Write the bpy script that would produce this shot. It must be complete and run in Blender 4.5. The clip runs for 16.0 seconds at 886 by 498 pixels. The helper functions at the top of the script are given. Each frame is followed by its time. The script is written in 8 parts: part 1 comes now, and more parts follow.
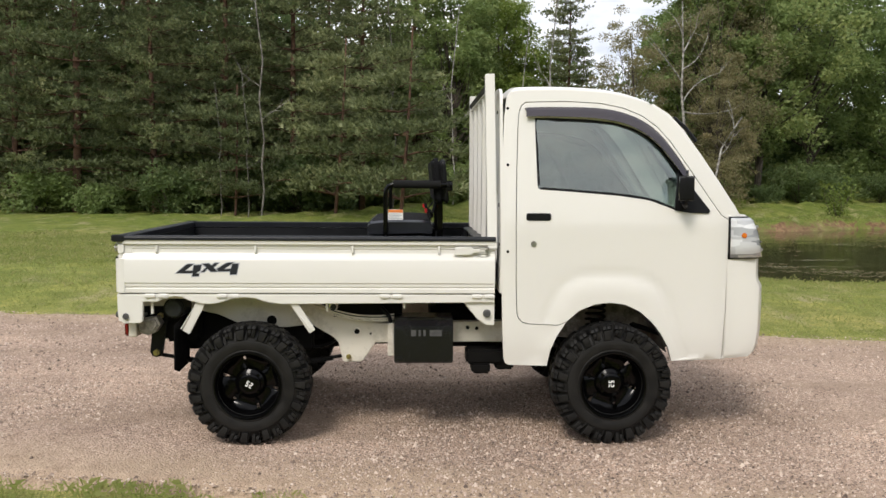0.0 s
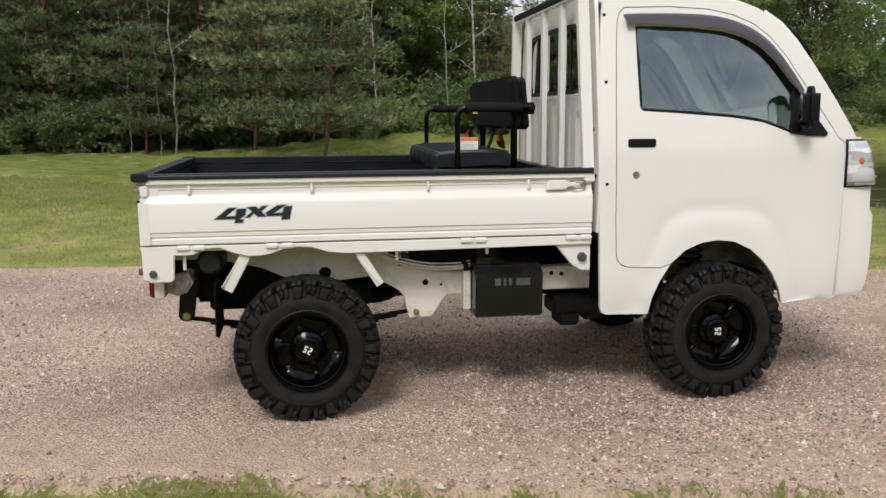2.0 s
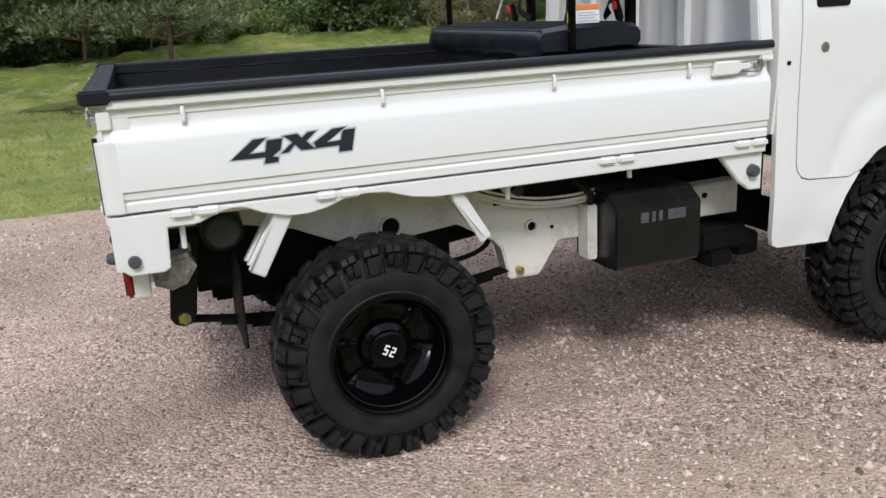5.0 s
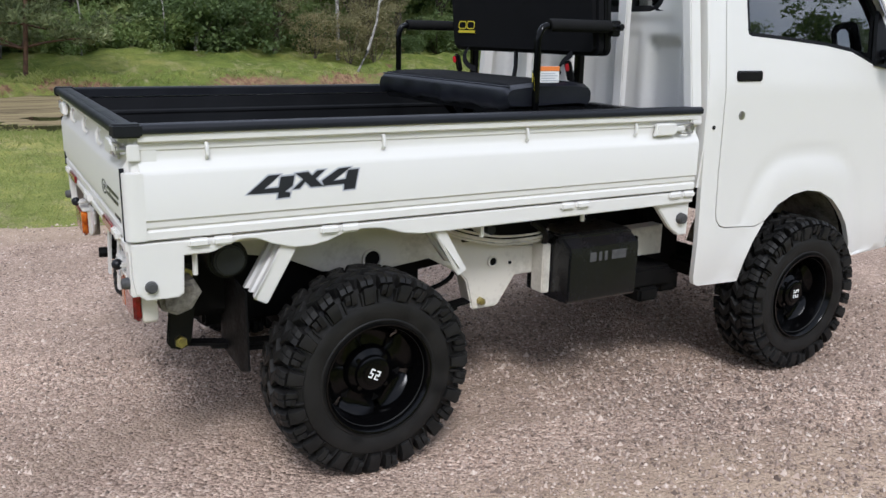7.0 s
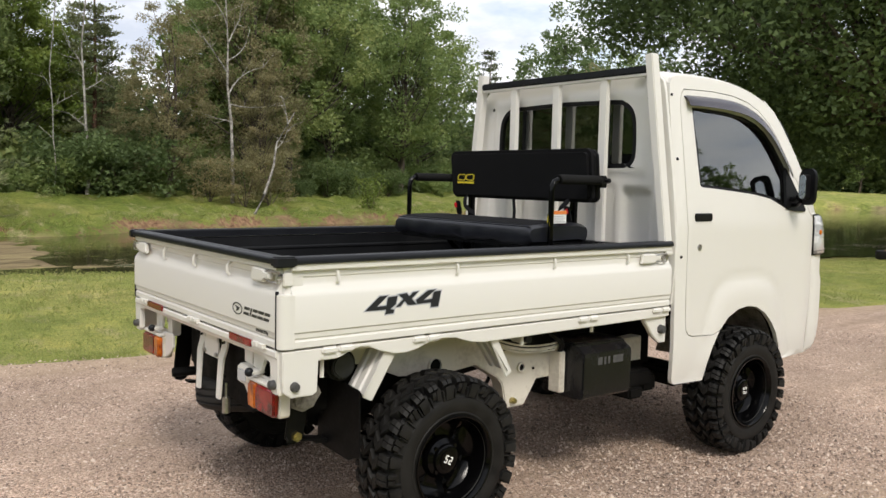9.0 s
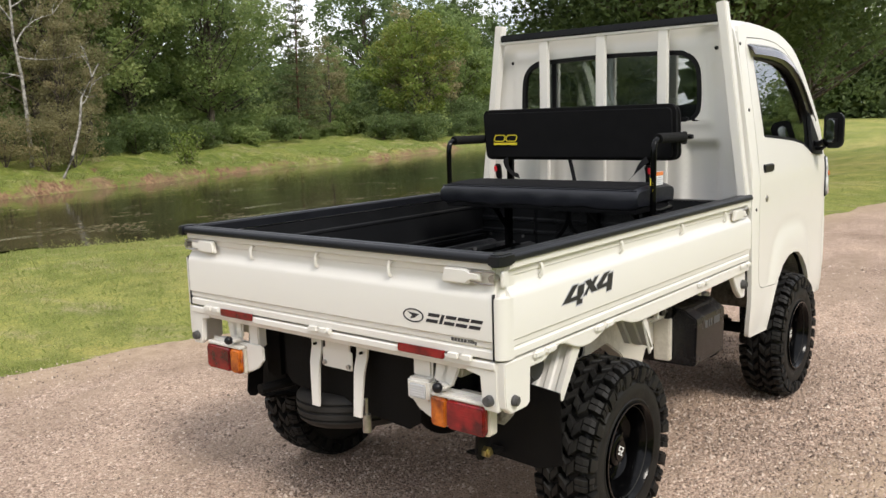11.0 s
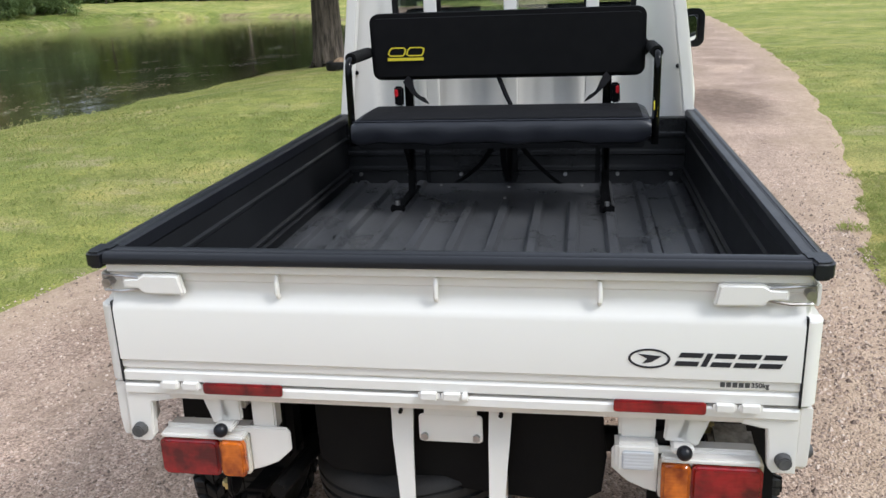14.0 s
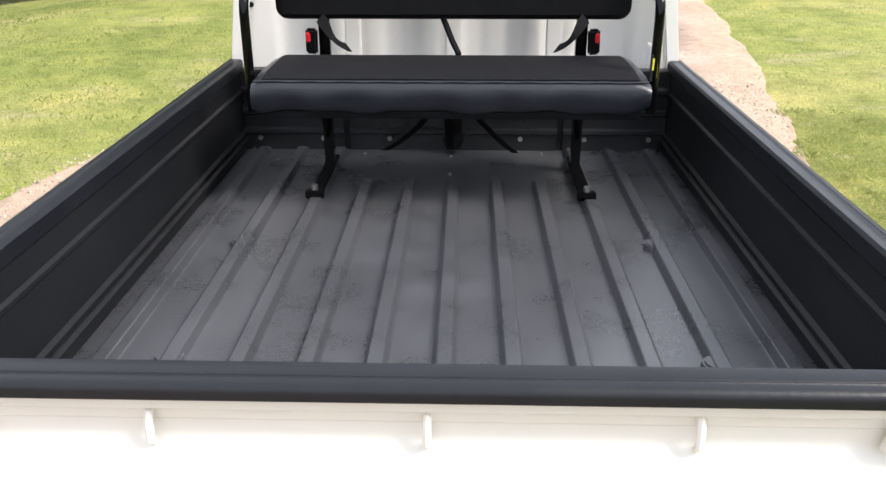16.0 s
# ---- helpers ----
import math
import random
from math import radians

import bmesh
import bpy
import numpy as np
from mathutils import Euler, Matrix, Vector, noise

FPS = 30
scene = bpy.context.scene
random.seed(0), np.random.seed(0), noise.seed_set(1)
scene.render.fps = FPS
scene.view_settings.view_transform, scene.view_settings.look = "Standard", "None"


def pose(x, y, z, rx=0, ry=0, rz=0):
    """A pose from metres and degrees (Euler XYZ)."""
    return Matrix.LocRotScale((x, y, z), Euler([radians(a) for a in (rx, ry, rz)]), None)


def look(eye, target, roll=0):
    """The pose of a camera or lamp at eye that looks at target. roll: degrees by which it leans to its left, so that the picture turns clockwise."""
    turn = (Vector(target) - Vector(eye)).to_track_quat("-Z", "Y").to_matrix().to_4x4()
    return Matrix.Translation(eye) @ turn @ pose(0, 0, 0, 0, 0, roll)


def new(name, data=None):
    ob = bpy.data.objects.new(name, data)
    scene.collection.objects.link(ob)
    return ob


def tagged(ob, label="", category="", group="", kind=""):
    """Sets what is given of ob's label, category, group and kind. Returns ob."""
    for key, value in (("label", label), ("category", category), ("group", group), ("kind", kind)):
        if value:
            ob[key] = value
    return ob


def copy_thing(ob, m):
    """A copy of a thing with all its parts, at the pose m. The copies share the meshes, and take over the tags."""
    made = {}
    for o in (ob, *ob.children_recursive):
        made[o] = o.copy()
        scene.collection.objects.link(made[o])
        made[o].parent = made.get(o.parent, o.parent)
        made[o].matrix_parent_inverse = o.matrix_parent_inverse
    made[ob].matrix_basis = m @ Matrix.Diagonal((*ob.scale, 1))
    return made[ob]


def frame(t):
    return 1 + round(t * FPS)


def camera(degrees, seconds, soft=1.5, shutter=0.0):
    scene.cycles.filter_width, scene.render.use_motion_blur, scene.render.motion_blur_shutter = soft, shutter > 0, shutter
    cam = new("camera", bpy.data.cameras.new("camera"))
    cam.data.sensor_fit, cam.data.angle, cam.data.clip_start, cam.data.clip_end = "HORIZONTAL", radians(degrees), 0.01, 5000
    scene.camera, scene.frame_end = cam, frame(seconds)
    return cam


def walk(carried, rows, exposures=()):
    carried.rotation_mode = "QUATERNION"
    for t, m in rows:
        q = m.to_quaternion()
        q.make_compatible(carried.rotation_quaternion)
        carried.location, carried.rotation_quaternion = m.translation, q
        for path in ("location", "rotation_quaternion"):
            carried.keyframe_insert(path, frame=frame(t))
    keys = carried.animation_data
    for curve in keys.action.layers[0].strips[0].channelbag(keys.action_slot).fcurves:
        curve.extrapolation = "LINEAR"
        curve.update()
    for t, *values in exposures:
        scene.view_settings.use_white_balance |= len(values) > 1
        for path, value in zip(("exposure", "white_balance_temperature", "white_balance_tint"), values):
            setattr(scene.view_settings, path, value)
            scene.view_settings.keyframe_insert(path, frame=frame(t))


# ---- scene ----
cam = camera(55.7, 16.0, 1.5)
PATH = [
    (0, (0.846, -5.065, 1.393), (0.919, -3.073, 1.227), 0.4),
    (0.5, (0.749, -4.997, 1.379), (0.793, -3.01, 1.159), -0.1),
    (1, (0.594, -4.799, 1.376), (0.666, -2.812, 1.159), -0.7),
    (1.5, (0.352, -4.58, 1.347), (0.502, -2.597, 1.126), -1.0),
    (2, (0.049, -4.326, 1.334), (0.348, -2.374, 1.016), -0.3),
    (2.5, (-0.216, -4.029, 1.288), (0.164, -2.112, 0.86), 0.2),
    (3, (-0.42, -3.78, 1.306), (0.012, -1.884, 0.836), 0.1),
    (3.5, (-0.58, -3.573, 1.319), (-0.048, -1.71, 0.823), -0.4),
    (4, (-0.619, -3.339, 1.297), (-0.019, -1.504, 0.774), -0.9),
    (4.5, (-0.568, -2.972, 1.261), (0.044, -1.138, 0.75), -2.3),
    (4.7, (-0.557, -2.872, 1.245), (0.056, -1.047, 0.705), -2.8),
    (6.8, (-0.9, -2.856, 1.308), (-0.009, -1.149, 0.768), 0.5),
    (7, (-0.991, -2.907, 1.327), (-0.039, -1.219, 0.83), 1.2),
    (7.5, (-1.178, -3.109, 1.345), (-0.165, -1.422, 0.988), 1.9),
    (8, (-1.366, -3.237, 1.338), (-0.338, -1.538, 1.102), 2.3),
    (8.5, (-1.658, -3.254, 1.324), (-0.56, -1.592, 1.143), 2.0),
    (8.7, (-1.746, -3.218, 1.332), (-0.6, -1.588, 1.161), 1.7),
    (10.8, (-2.47, -2.12, 1.443), (-0.959, -0.839, 1.168), -1.3),
    (11, (-2.503, -2.009, 1.454), (-0.966, -0.765, 1.155), -1.6),
    (11.5, (-2.586, -1.68, 1.465), (-0.98, -0.534, 1.135), -1.6),
    (12, (-2.619, -1.366, 1.498), (-0.965, -0.3, 1.142), -2.3),
    (12.5, (-2.508, -1.022, 1.545), (-0.762, -0.122, 1.166), -2.2),
    (13, (-2.453, -0.736, 1.558), (-0.624, -0.051, 1.127), -3.0),
    (13.5, (-2.402, -0.461, 1.619), (-0.527, 0.019, 1.114), -3.4),
    (14, (-2.214, -0.279, 1.599), (-0.332, 0.041, 1.0), -2.2),
    (14.5, (-2.004, -0.135, 1.611), (-0.127, 0.049, 0.945), -0.5),
    (15, (-1.815, 0.009, 1.602), (0.055, 0.058, 0.894), 0.6),
    (15.5, (-1.641, 0.013, 1.619), (0.221, -0.015, 0.889), 0.7),
    (16, (-1.497, -0.043, 1.616), (0.336, 0.01, 0.819), -0.1),
]
walk(cam, [(t, look(eye, target, roll)) for t, eye, target, roll in PATH],
     exposures=[(0.0, 0.15, 6550, 11), (1.0, 0.14, 6450, 11), (2.0, 0.07, 6380, 14), (3.5, 0.12, 6020, 13), (4.7, 0.18, 5820, 13), (7.0, 0.12, 5750, 13), (7.5, 0.12, 5790, 13), (8.0, 0.16, 6180, 12), (8.7, 0.16, 6600, 11), (11.0, 0.36, 6620, 11), (11.5, 0.46, 6100, 13), (12.0, 0.53, 6020, 13), (13.0, 0.55, 5900, 11), (14.0, 0.42, 5920, 10), (15.0, 0.44, 6080, 10), (15.5, 0.66, 6230, 11), (16.0, 1.16, 6330, 13)])

# ---- light, sky, exposure ----
world = bpy.data.worlds.new("cloudy_sky")
scene.world = world
world.use_nodes = True
wn, wl = world.node_tree.nodes, world.node_tree.links
wn.clear()
SUN_ELEV, SUN_ROT = radians(46), radians(203)


def wnode(kind, **kw):
    n = wn.new(kind)
    for k, v in kw.items():
        n.inputs[k].default_value = v
    return n


w_out = wn.new("ShaderNodeOutputWorld")
w_sky = wn.new("ShaderNodeTexSky")
w_sky.sky_type = "NISHITA"
w_sky.sun_disc = False
w_sky.sun_elevation, w_sky.sun_rotation = SUN_ELEV, SUN_ROT
w_bg1 = wnode("ShaderNodeBackground", Strength=0.13)
w_bg2 = wnode("ShaderNodeBackground", Strength=1.36)
w_mix = wn.new("ShaderNodeMixShader")
w_co = wn.new("ShaderNodeTexCoord")
w_map = wn.new("ShaderNodeMapping")
w_map.inputs["Scale"].default_value = (1.0, 1.0, 2.6)
w_cover = wnode("ShaderNodeTexNoise", Scale=2.1, Detail=7.0, Roughness=0.55)
w_ramp = wn.new("ShaderNodeValToRGB")
w_ramp.color_ramp.elements[0].position, w_ramp.color_ramp.elements[1].position = 0.27, 0.42
w_shade = wnode("ShaderNodeTexNoise", Scale=3.4, Detail=6.0, Roughness=0.6)
w_tone = wn.new("ShaderNodeValToRGB")
w_tone.color_ramp.elements[0].position, w_tone.color_ramp.elements[1].position = 0.40, 0.70
w_tone.color_ramp.elements[0].color = (0.49, 0.54, 0.63, 1)
w_tone.color_ramp.elements[1].color = (1.0, 0.99, 0.98, 1)
wl.new(w_co.outputs["Generated"], w_map.inputs["Vector"])
for n in (w_cover, w_shade):
    wl.new(w_map.outputs["Vector"], n.inputs["Vector"])
wl.new(w_cover.outputs["Fac"], w_ramp.inputs["Fac"])
wl.new(w_shade.outputs["Fac"], w_tone.inputs["Fac"])
wl.new(w_tone.outputs["Color"], w_bg2.inputs["Color"])
wl.new(w_sky.outputs["Color"], w_bg1.inputs["Color"])
wl.new(w_ramp.outputs["Color"], w_mix.inputs["Fac"])
wl.new(w_bg1.outputs["Background"], w_mix.inputs[1])
wl.new(w_bg2.outputs["Background"], w_mix.inputs[2])
wl.new(w_mix.outputs["Shader"], w_out.inputs["Surface"])

sun = new("sun", bpy.data.lights.new("sun", "SUN"))
sun.data.energy, sun.data.angle, sun.data.color = 2.22, radians(16), (1.0, 0.95, 0.87)
sun.matrix_world = look((-9.7, -22.8, 26), (0, 0, 0))

# ---- materials ----


def material(name, base, rough=0.5, metal=0.0, coat=0.0, ior=1.45, spec=0.5):
    m = bpy.data.materials.new(name)
    m.use_nodes = True
    b = m.node_tree.nodes["Principled BSDF"]
    b.inputs["Base Color"].default_value = (*base, 1)
    b.inputs["Roughness"].default_value = rough
    b.inputs["Metallic"].default_value = metal
    b.inputs["Coat Weight"].default_value = coat
    b.inputs["Coat Roughness"].default_value = 0.05
    b.inputs["IOR"].default_value = ior
    b.inputs["Specular IOR Level"].default_value = spec
    return m


def add(m, kind, **kw):
    n = m.node_tree.nodes.new(kind)
    for k, v in kw.items():
        n.inputs[k.replace("_", " ")].default_value = v
    return n


def link(m, a, out, b, inp):
    m.node_tree.links.new(a.outputs[out], b.inputs[inp])


def ramp(m, src, out, stops):
    r = add(m, "ShaderNodeValToRGB")
    e = r.color_ramp.elements
    while len(e) < len(stops):
        e.new(0.5)
    for s, (p, c) in zip(e, stops):
        s.position, s.color = p, (*c, 1) if len(c) == 3 else c
    if src is not None:
        link(m, src, out, r, "Fac")
    return r


def coords(m, scale=(1, 1, 1), object_space=True):
    c = add(m, "ShaderNodeTexCoord")
    p = add(m, "ShaderNodeMapping")
    p.inputs["Scale"].default_value = scale
    link(m, c, "Object" if object_space else "Generated", p, "Vector")
    return p


def noise_tex(m, co, scale, detail=4.0, rough=0.55):
    n = add(m, "ShaderNodeTexNoise", Scale=scale, Detail=detail, Roughness=rough)
    link(m, co, "Vector", n, "Vector")
    return n


def bump(m, height, out, strength, distance=0.01, normal=None):
    b = add(m, "ShaderNodeBump", Strength=strength, Distance=distance)
    link(m, height, out, b, "Height")
    if normal is not None:
        link(m, normal, "Normal", b, "Normal")
    return b


def bsdf(m):
    return m.node_tree.nodes["Principled BSDF"]


def worn(m, base, dark, scale=6.0, lo=0.35, hi=0.7, rough=(0.25, 0.45), relief=0.0, fine=60.0, stretch=(1, 1, 1), deep=0.002):
    """Two scales of variation on a principled material: broad stains and fine grain."""
    co = coords(m, stretch)
    big, small = noise_tex(m, co, scale, 6), noise_tex(m, co, fine, 3)
    mixn = add(m, "ShaderNodeMath")
    mixn.operation = "MULTIPLY_ADD"
    mixn.inputs[1].default_value = 0.3
    link(m, small, "Fac", mixn, 0)
    scaled = add(m, "ShaderNodeMath")
    scaled.operation = "MULTIPLY"
    scaled.inputs[1].default_value = 0.7
    link(m, big, "Fac", scaled, 0)
    link(m, scaled, "Value", mixn, 2)
    r = ramp(m, mixn, "Value", [(lo, dark), (hi, base)])
    link(m, r, "Color", bsdf(m), "Base Color")
    rr = ramp(m, mixn, "Value", [(lo, (rough[1],) * 3), (hi, (rough[0],) * 3)])
    link(m, rr, "Color", bsdf(m), "Roughness")
    if relief:
        link(m, bump(m, small, "Fac", relief, deep), "Normal", bsdf(m), "Normal")
    return m


M = {}
M["paint"] = worn(material("white_paint", (0.8, 0.78, 0.72), coat=0.3), (0.765, 0.745, 0.705), (0.745, 0.725, 0.682), 0.8, 0.15, 0.85, (0.36, 0.40), 0.0, 5.0)
M["chassis"] = worn(material("chassis_paint", (0.6, 0.57, 0.5)), (0.72, 0.68, 0.60), (0.50, 0.46, 0.39), 7, 0.30, 0.5, (0.4, 0.6), 0.1)
M["black_rail"] = worn(material("black_rail", (0.02, 0.02, 0.022), spec=0.35), (0.006, 0.0065, 0.009), (0.011, 0.012, 0.015), 9, 0.3, 0.7, (0.34, 0.44), 0.2, 140)
# one black coating: floor toned lighter, walls darker, as the light falls on them
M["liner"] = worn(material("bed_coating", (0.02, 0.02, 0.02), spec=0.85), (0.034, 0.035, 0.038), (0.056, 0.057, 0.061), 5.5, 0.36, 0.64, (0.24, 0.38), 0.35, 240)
M["liner_wall_shaded"] = worn(material("shaded_side_coating", (0.02, 0.02, 0.02), spec=0.22), (0.007, 0.0075, 0.0085), (0.014, 0.0145, 0.016), 3.2, 0.34, 0.62, (0.34, 0.46), 0.3, 260)
M["liner_front_shaded"] = worn(material("shaded_front_coating", (0.02, 0.02, 0.02), spec=0.6), (0.008, 0.0085, 0.0095), (0.015, 0.0155, 0.017), 3.2, 0.34, 0.62, (0.26, 0.36), 0.25, 260)
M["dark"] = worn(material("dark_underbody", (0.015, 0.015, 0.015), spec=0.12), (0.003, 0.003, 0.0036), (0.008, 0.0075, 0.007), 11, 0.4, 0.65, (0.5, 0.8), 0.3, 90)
M["black_gloss"] = material("black_gloss", (0.0018, 0.0018, 0.002), 0.16, spec=0.22)
M["black_plastic"] = worn(material("black_plastic", (0.02, 0.02, 0.022), spec=0.25), (0.004, 0.004, 0.005), (0.008, 0.008, 0.009), 10, 0.3, 0.7, (0.34, 0.46), 0.15, 220)
M["black_satin"] = worn(material("satin_plastic", (0.01, 0.01, 0.012), spec=0.45), (0.005, 0.005, 0.006), (0.010, 0.010, 0.012), 8, 0.3, 0.7, (0.22, 0.32), 0.1, 160)
M["grey_rubber"] = worn(material("grey_rubber", (0.08, 0.08, 0.08), spec=0.3), (0.055, 0.055, 0.057), (0.10, 0.098, 0.095), 30, 0.35, 0.65, (0.5, 0.7), 0.2, 120)
M["rubber"] = worn(material("tyre_rubber", (0.02, 0.02, 0.02), spec=0.24), (0.0046, 0.0047, 0.0051), (0.0165, 0.0156, 0.0142), 12, 0.42, 0.68, (0.40, 0.66), 0.3, 150)
M["vinyl"] = worn(material("black_vinyl", (0.015, 0.015, 0.018), spec=0.5), (0.008, 0.009, 0.013), (0.014, 0.015, 0.020), 14, 0.35, 0.65, (0.28, 0.38), 0.3, 320)
M["fabric"] = worn(material("black_fabric", (0.012, 0.012, 0.012), spec=0.15), (0.005, 0.005, 0.006), (0.009, 0.009, 0.010), 18, 0.35, 0.65, (0.75, 0.9), 0.3, 420)
M["foam"] = worn(material("foam_grip", (0.015, 0.015, 0.015), spec=0.2), (0.007, 0.007, 0.007), (0.012, 0.012, 0.012), 30, 0.35, 0.65, (0.8, 0.95), 0.4, 500)
M["steel"] = worn(material("bare_steel", (0.5, 0.5, 0.5), metal=1.0), (0.55, 0.55, 0.55), (0.30, 0.28, 0.26), 22, 0.35, 0.6, (0.28, 0.5))
M["zinc"] = worn(material("zinc_bolt", (0.55, 0.47, 0.2), metal=1.0), (0.55, 0.48, 0.22), (0.25, 0.2, 0.1), 40, 0.35, 0.6, (0.3, 0.5))
M["weathered"] = worn(material("weathered_steel", (0.2, 0.18, 0.15), metal=0.3), (0.40, 0.37, 0.32), (0.12, 0.105, 0.09), 16, 0.35, 0.62, (0.55, 0.8), 0.4, 90)
M["stripe"] = material("decal_black", (0.02, 0.021, 0.028), 0.32)
M["cap_grey"] = worn(material("cap_grey", (0.05, 0.055, 0.07)), (0.018, 0.019, 0.022), (0.010, 0.011, 0.013), 12, 0.3, 0.7, (0.35, 0.5))
M["decal_grey"] = material("decal_grey", (0.45, 0.46, 0.5), 0.4)
M["yellow"] = material("yellow_print", (0.75, 0.62, 0.04), 0.5)
M["white_print"] = material("white_print", (0.8, 0.8, 0.78), 0.5)
M["orange_print"] = material("orange_print", (0.75, 0.22, 0.05), 0.5)
M["red_button"] = material("red_button", (0.6, 0.02, 0.03), 0.35)
M["lens_red"] = material("red_lens", (0.20, 0.008, 0.010), 0.12, coat=0.4)
M["lens_amber"] = material("amber_lens", (0.58, 0.13, 0.010), 0.12, coat=0.4)
M["lens_clear"] = material("clear_lens", (0.52, 0.53, 0.55), 0.10, coat=0.6)
M["spare_rubber"] = worn(material("dusty_rubber", (0.03, 0.03, 0.03), spec=0.3), (0.011, 0.0105, 0.0105), (0.026, 0.0245, 0.023), 9, 0.4, 0.65, (0.55, 0.8), 0.25, 150)
M["visor"] = material("smoked_visor", (0.035, 0.028, 0.035), 0.12, coat=0.5)
M["interior"] = worn(material("cab_interior", (0.09, 0.09, 0.1)), (0.10, 0.10, 0.11), (0.06, 0.06, 0.065), 8, 0.3, 0.7, (0.6, 0.8))
M["trim_light"] = material("light_trim", (0.42, 0.43, 0.44), 0.6)
M["stem"] = worn(material("grey_stem", (0.25, 0.23, 0.2)), (0.28, 0.26, 0.23), (0.07, 0.062, 0.055), 5, 0.40, 0.62, (0.8, 0.9), 0.4, 25)
M["dry_earth"] = worn(material("dry_earth", (0.3, 0.2, 0.12)), (0.36, 0.25, 0.16), (0.15, 0.10, 0.06), 14, 0.35, 0.65, (0.9, 0.95), 0.8, 60, (1, 1, 1), 0.02)
M["field_stone"] = worn(material("field_stone", (0.4, 0.33, 0.29)), (0.46, 0.38, 0.34), (0.24, 0.19, 0.165), 7, 0.35, 0.65, (0.75, 0.9), 0.6, 50, (1, 1, 1), 0.01)
M["shed_grey"] = worn(material("weathered_grey_wood", (0.3, 0.3, 0.3)), (0.36, 0.36, 0.37), (0.22, 0.215, 0.21), 7, 0.35, 0.65, (0.7, 0.9), 0.4, 70)
M["mirror"] = material("mirror_glass", (0.85, 0.87, 0.88), 0.03, 1.0)

for lens in ("lens_red", "lens_amber", "lens_clear"):
    m = M[lens]
    co = coords(m, (1, 1, 1))
    w = add(m, "ShaderNodeTexWave", Scale=42.0, Distortion=0.0)
    w.bands_direction = "Z"
    link(m, co, "Vector", w, "Vector")
    link(m, bump(m, w, "Fac", 0.16, 0.004), "Normal", bsdf(m), "Normal")
    if lens != "lens_clear":
        # noise paints the reflector's bright hotspots and dim parts into the lens colour
        dim, lit = {"lens_red": ((0.075, 0.004, 0.006), (0.28, 0.010, 0.012)), "lens_amber": ((0.20, 0.032, 0.004), (0.66, 0.17, 0.014))}[lens]
        link(m, ramp(m, noise_tex(m, co, 17.0, 3), "Fac", [(0.36, dim), (0.64, lit)]), "Color", bsdf(m), "Base Color")


# grey cells in the colour imitate glints of a reflector behind the plastic
m = M["lens_front"] = material("headlight_plastic", (0.6, 0.61, 0.63), 0.07, coat=0.7)
cell = add(m, "ShaderNodeTexVoronoi", Scale=9.0)
cell.distance = "CHEBYCHEV"
link(m, coords(m, (0.7, 0.7, 3.2)), "Vector", cell, "Vector")
sep = add(m, "ShaderNodeSeparateColor")
link(m, cell, "Color", sep, "Color")
link(m, ramp(m, sep, "Red", [(0.0, (0.30, 0.31, 0.33)), (0.45, (0.56, 0.57, 0.59)), (1.0, (0.84, 0.85, 0.86))]), "Color", bsdf(m), "Base Color")
link(m, bump(m, cell, "Distance", 0.25, 0.01), "Normal", bsdf(m), "Normal")


def glass_material(name, tint, clear):
    m = bpy.data.materials.new(name)
    m.use_nodes = True
    nt = m.node_tree
    nt.nodes.clear()
    out, mix = nt.nodes.new("ShaderNodeOutputMaterial"), nt.nodes.new("ShaderNodeMixShader")
    tr, gl = nt.nodes.new("ShaderNodeBsdfTransparent"), nt.nodes.new("ShaderNodeBsdfGlossy")
    fr = nt.nodes.new("ShaderNodeFresnel")
    fr.inputs["IOR"].default_value = 1.55
    tr.inputs["Color"].default_value = (*tint, 1)
    gl.inputs["Roughness"].default_value = 0.01
    gl.inputs["Color"].default_value = (0.95, 0.97, 0.95, 1)
    lift = nt.nodes.new("ShaderNodeMath")
    lift.operation = "MULTIPLY_ADD"
    lift.inputs[1].default_value, lift.inputs[2].default_value = 1.8, clear
    nt.links.new(fr.outputs["Fac"], lift.inputs[0])
    nt.links.new(lift.outputs["Value"], mix.inputs["Fac"])
    nt.links.new(tr.outputs["BSDF"], mix.inputs[1])
    nt.links.new(gl.outputs["BSDF"], mix.inputs[2])
    nt.links.new(mix.outputs["Shader"], out.inputs["Surface"])
    return m


M["screen"] = glass_material("clear_glass", (0.84, 0.90, 0.88), 0.03)
M["glass"] = glass_material("tinted_glass", (0.50, 0.59, 0.56), 0.07)
M["dark_glass"] = glass_material("dark_rear_glass", (0.74, 0.79, 0.77), 0.15)


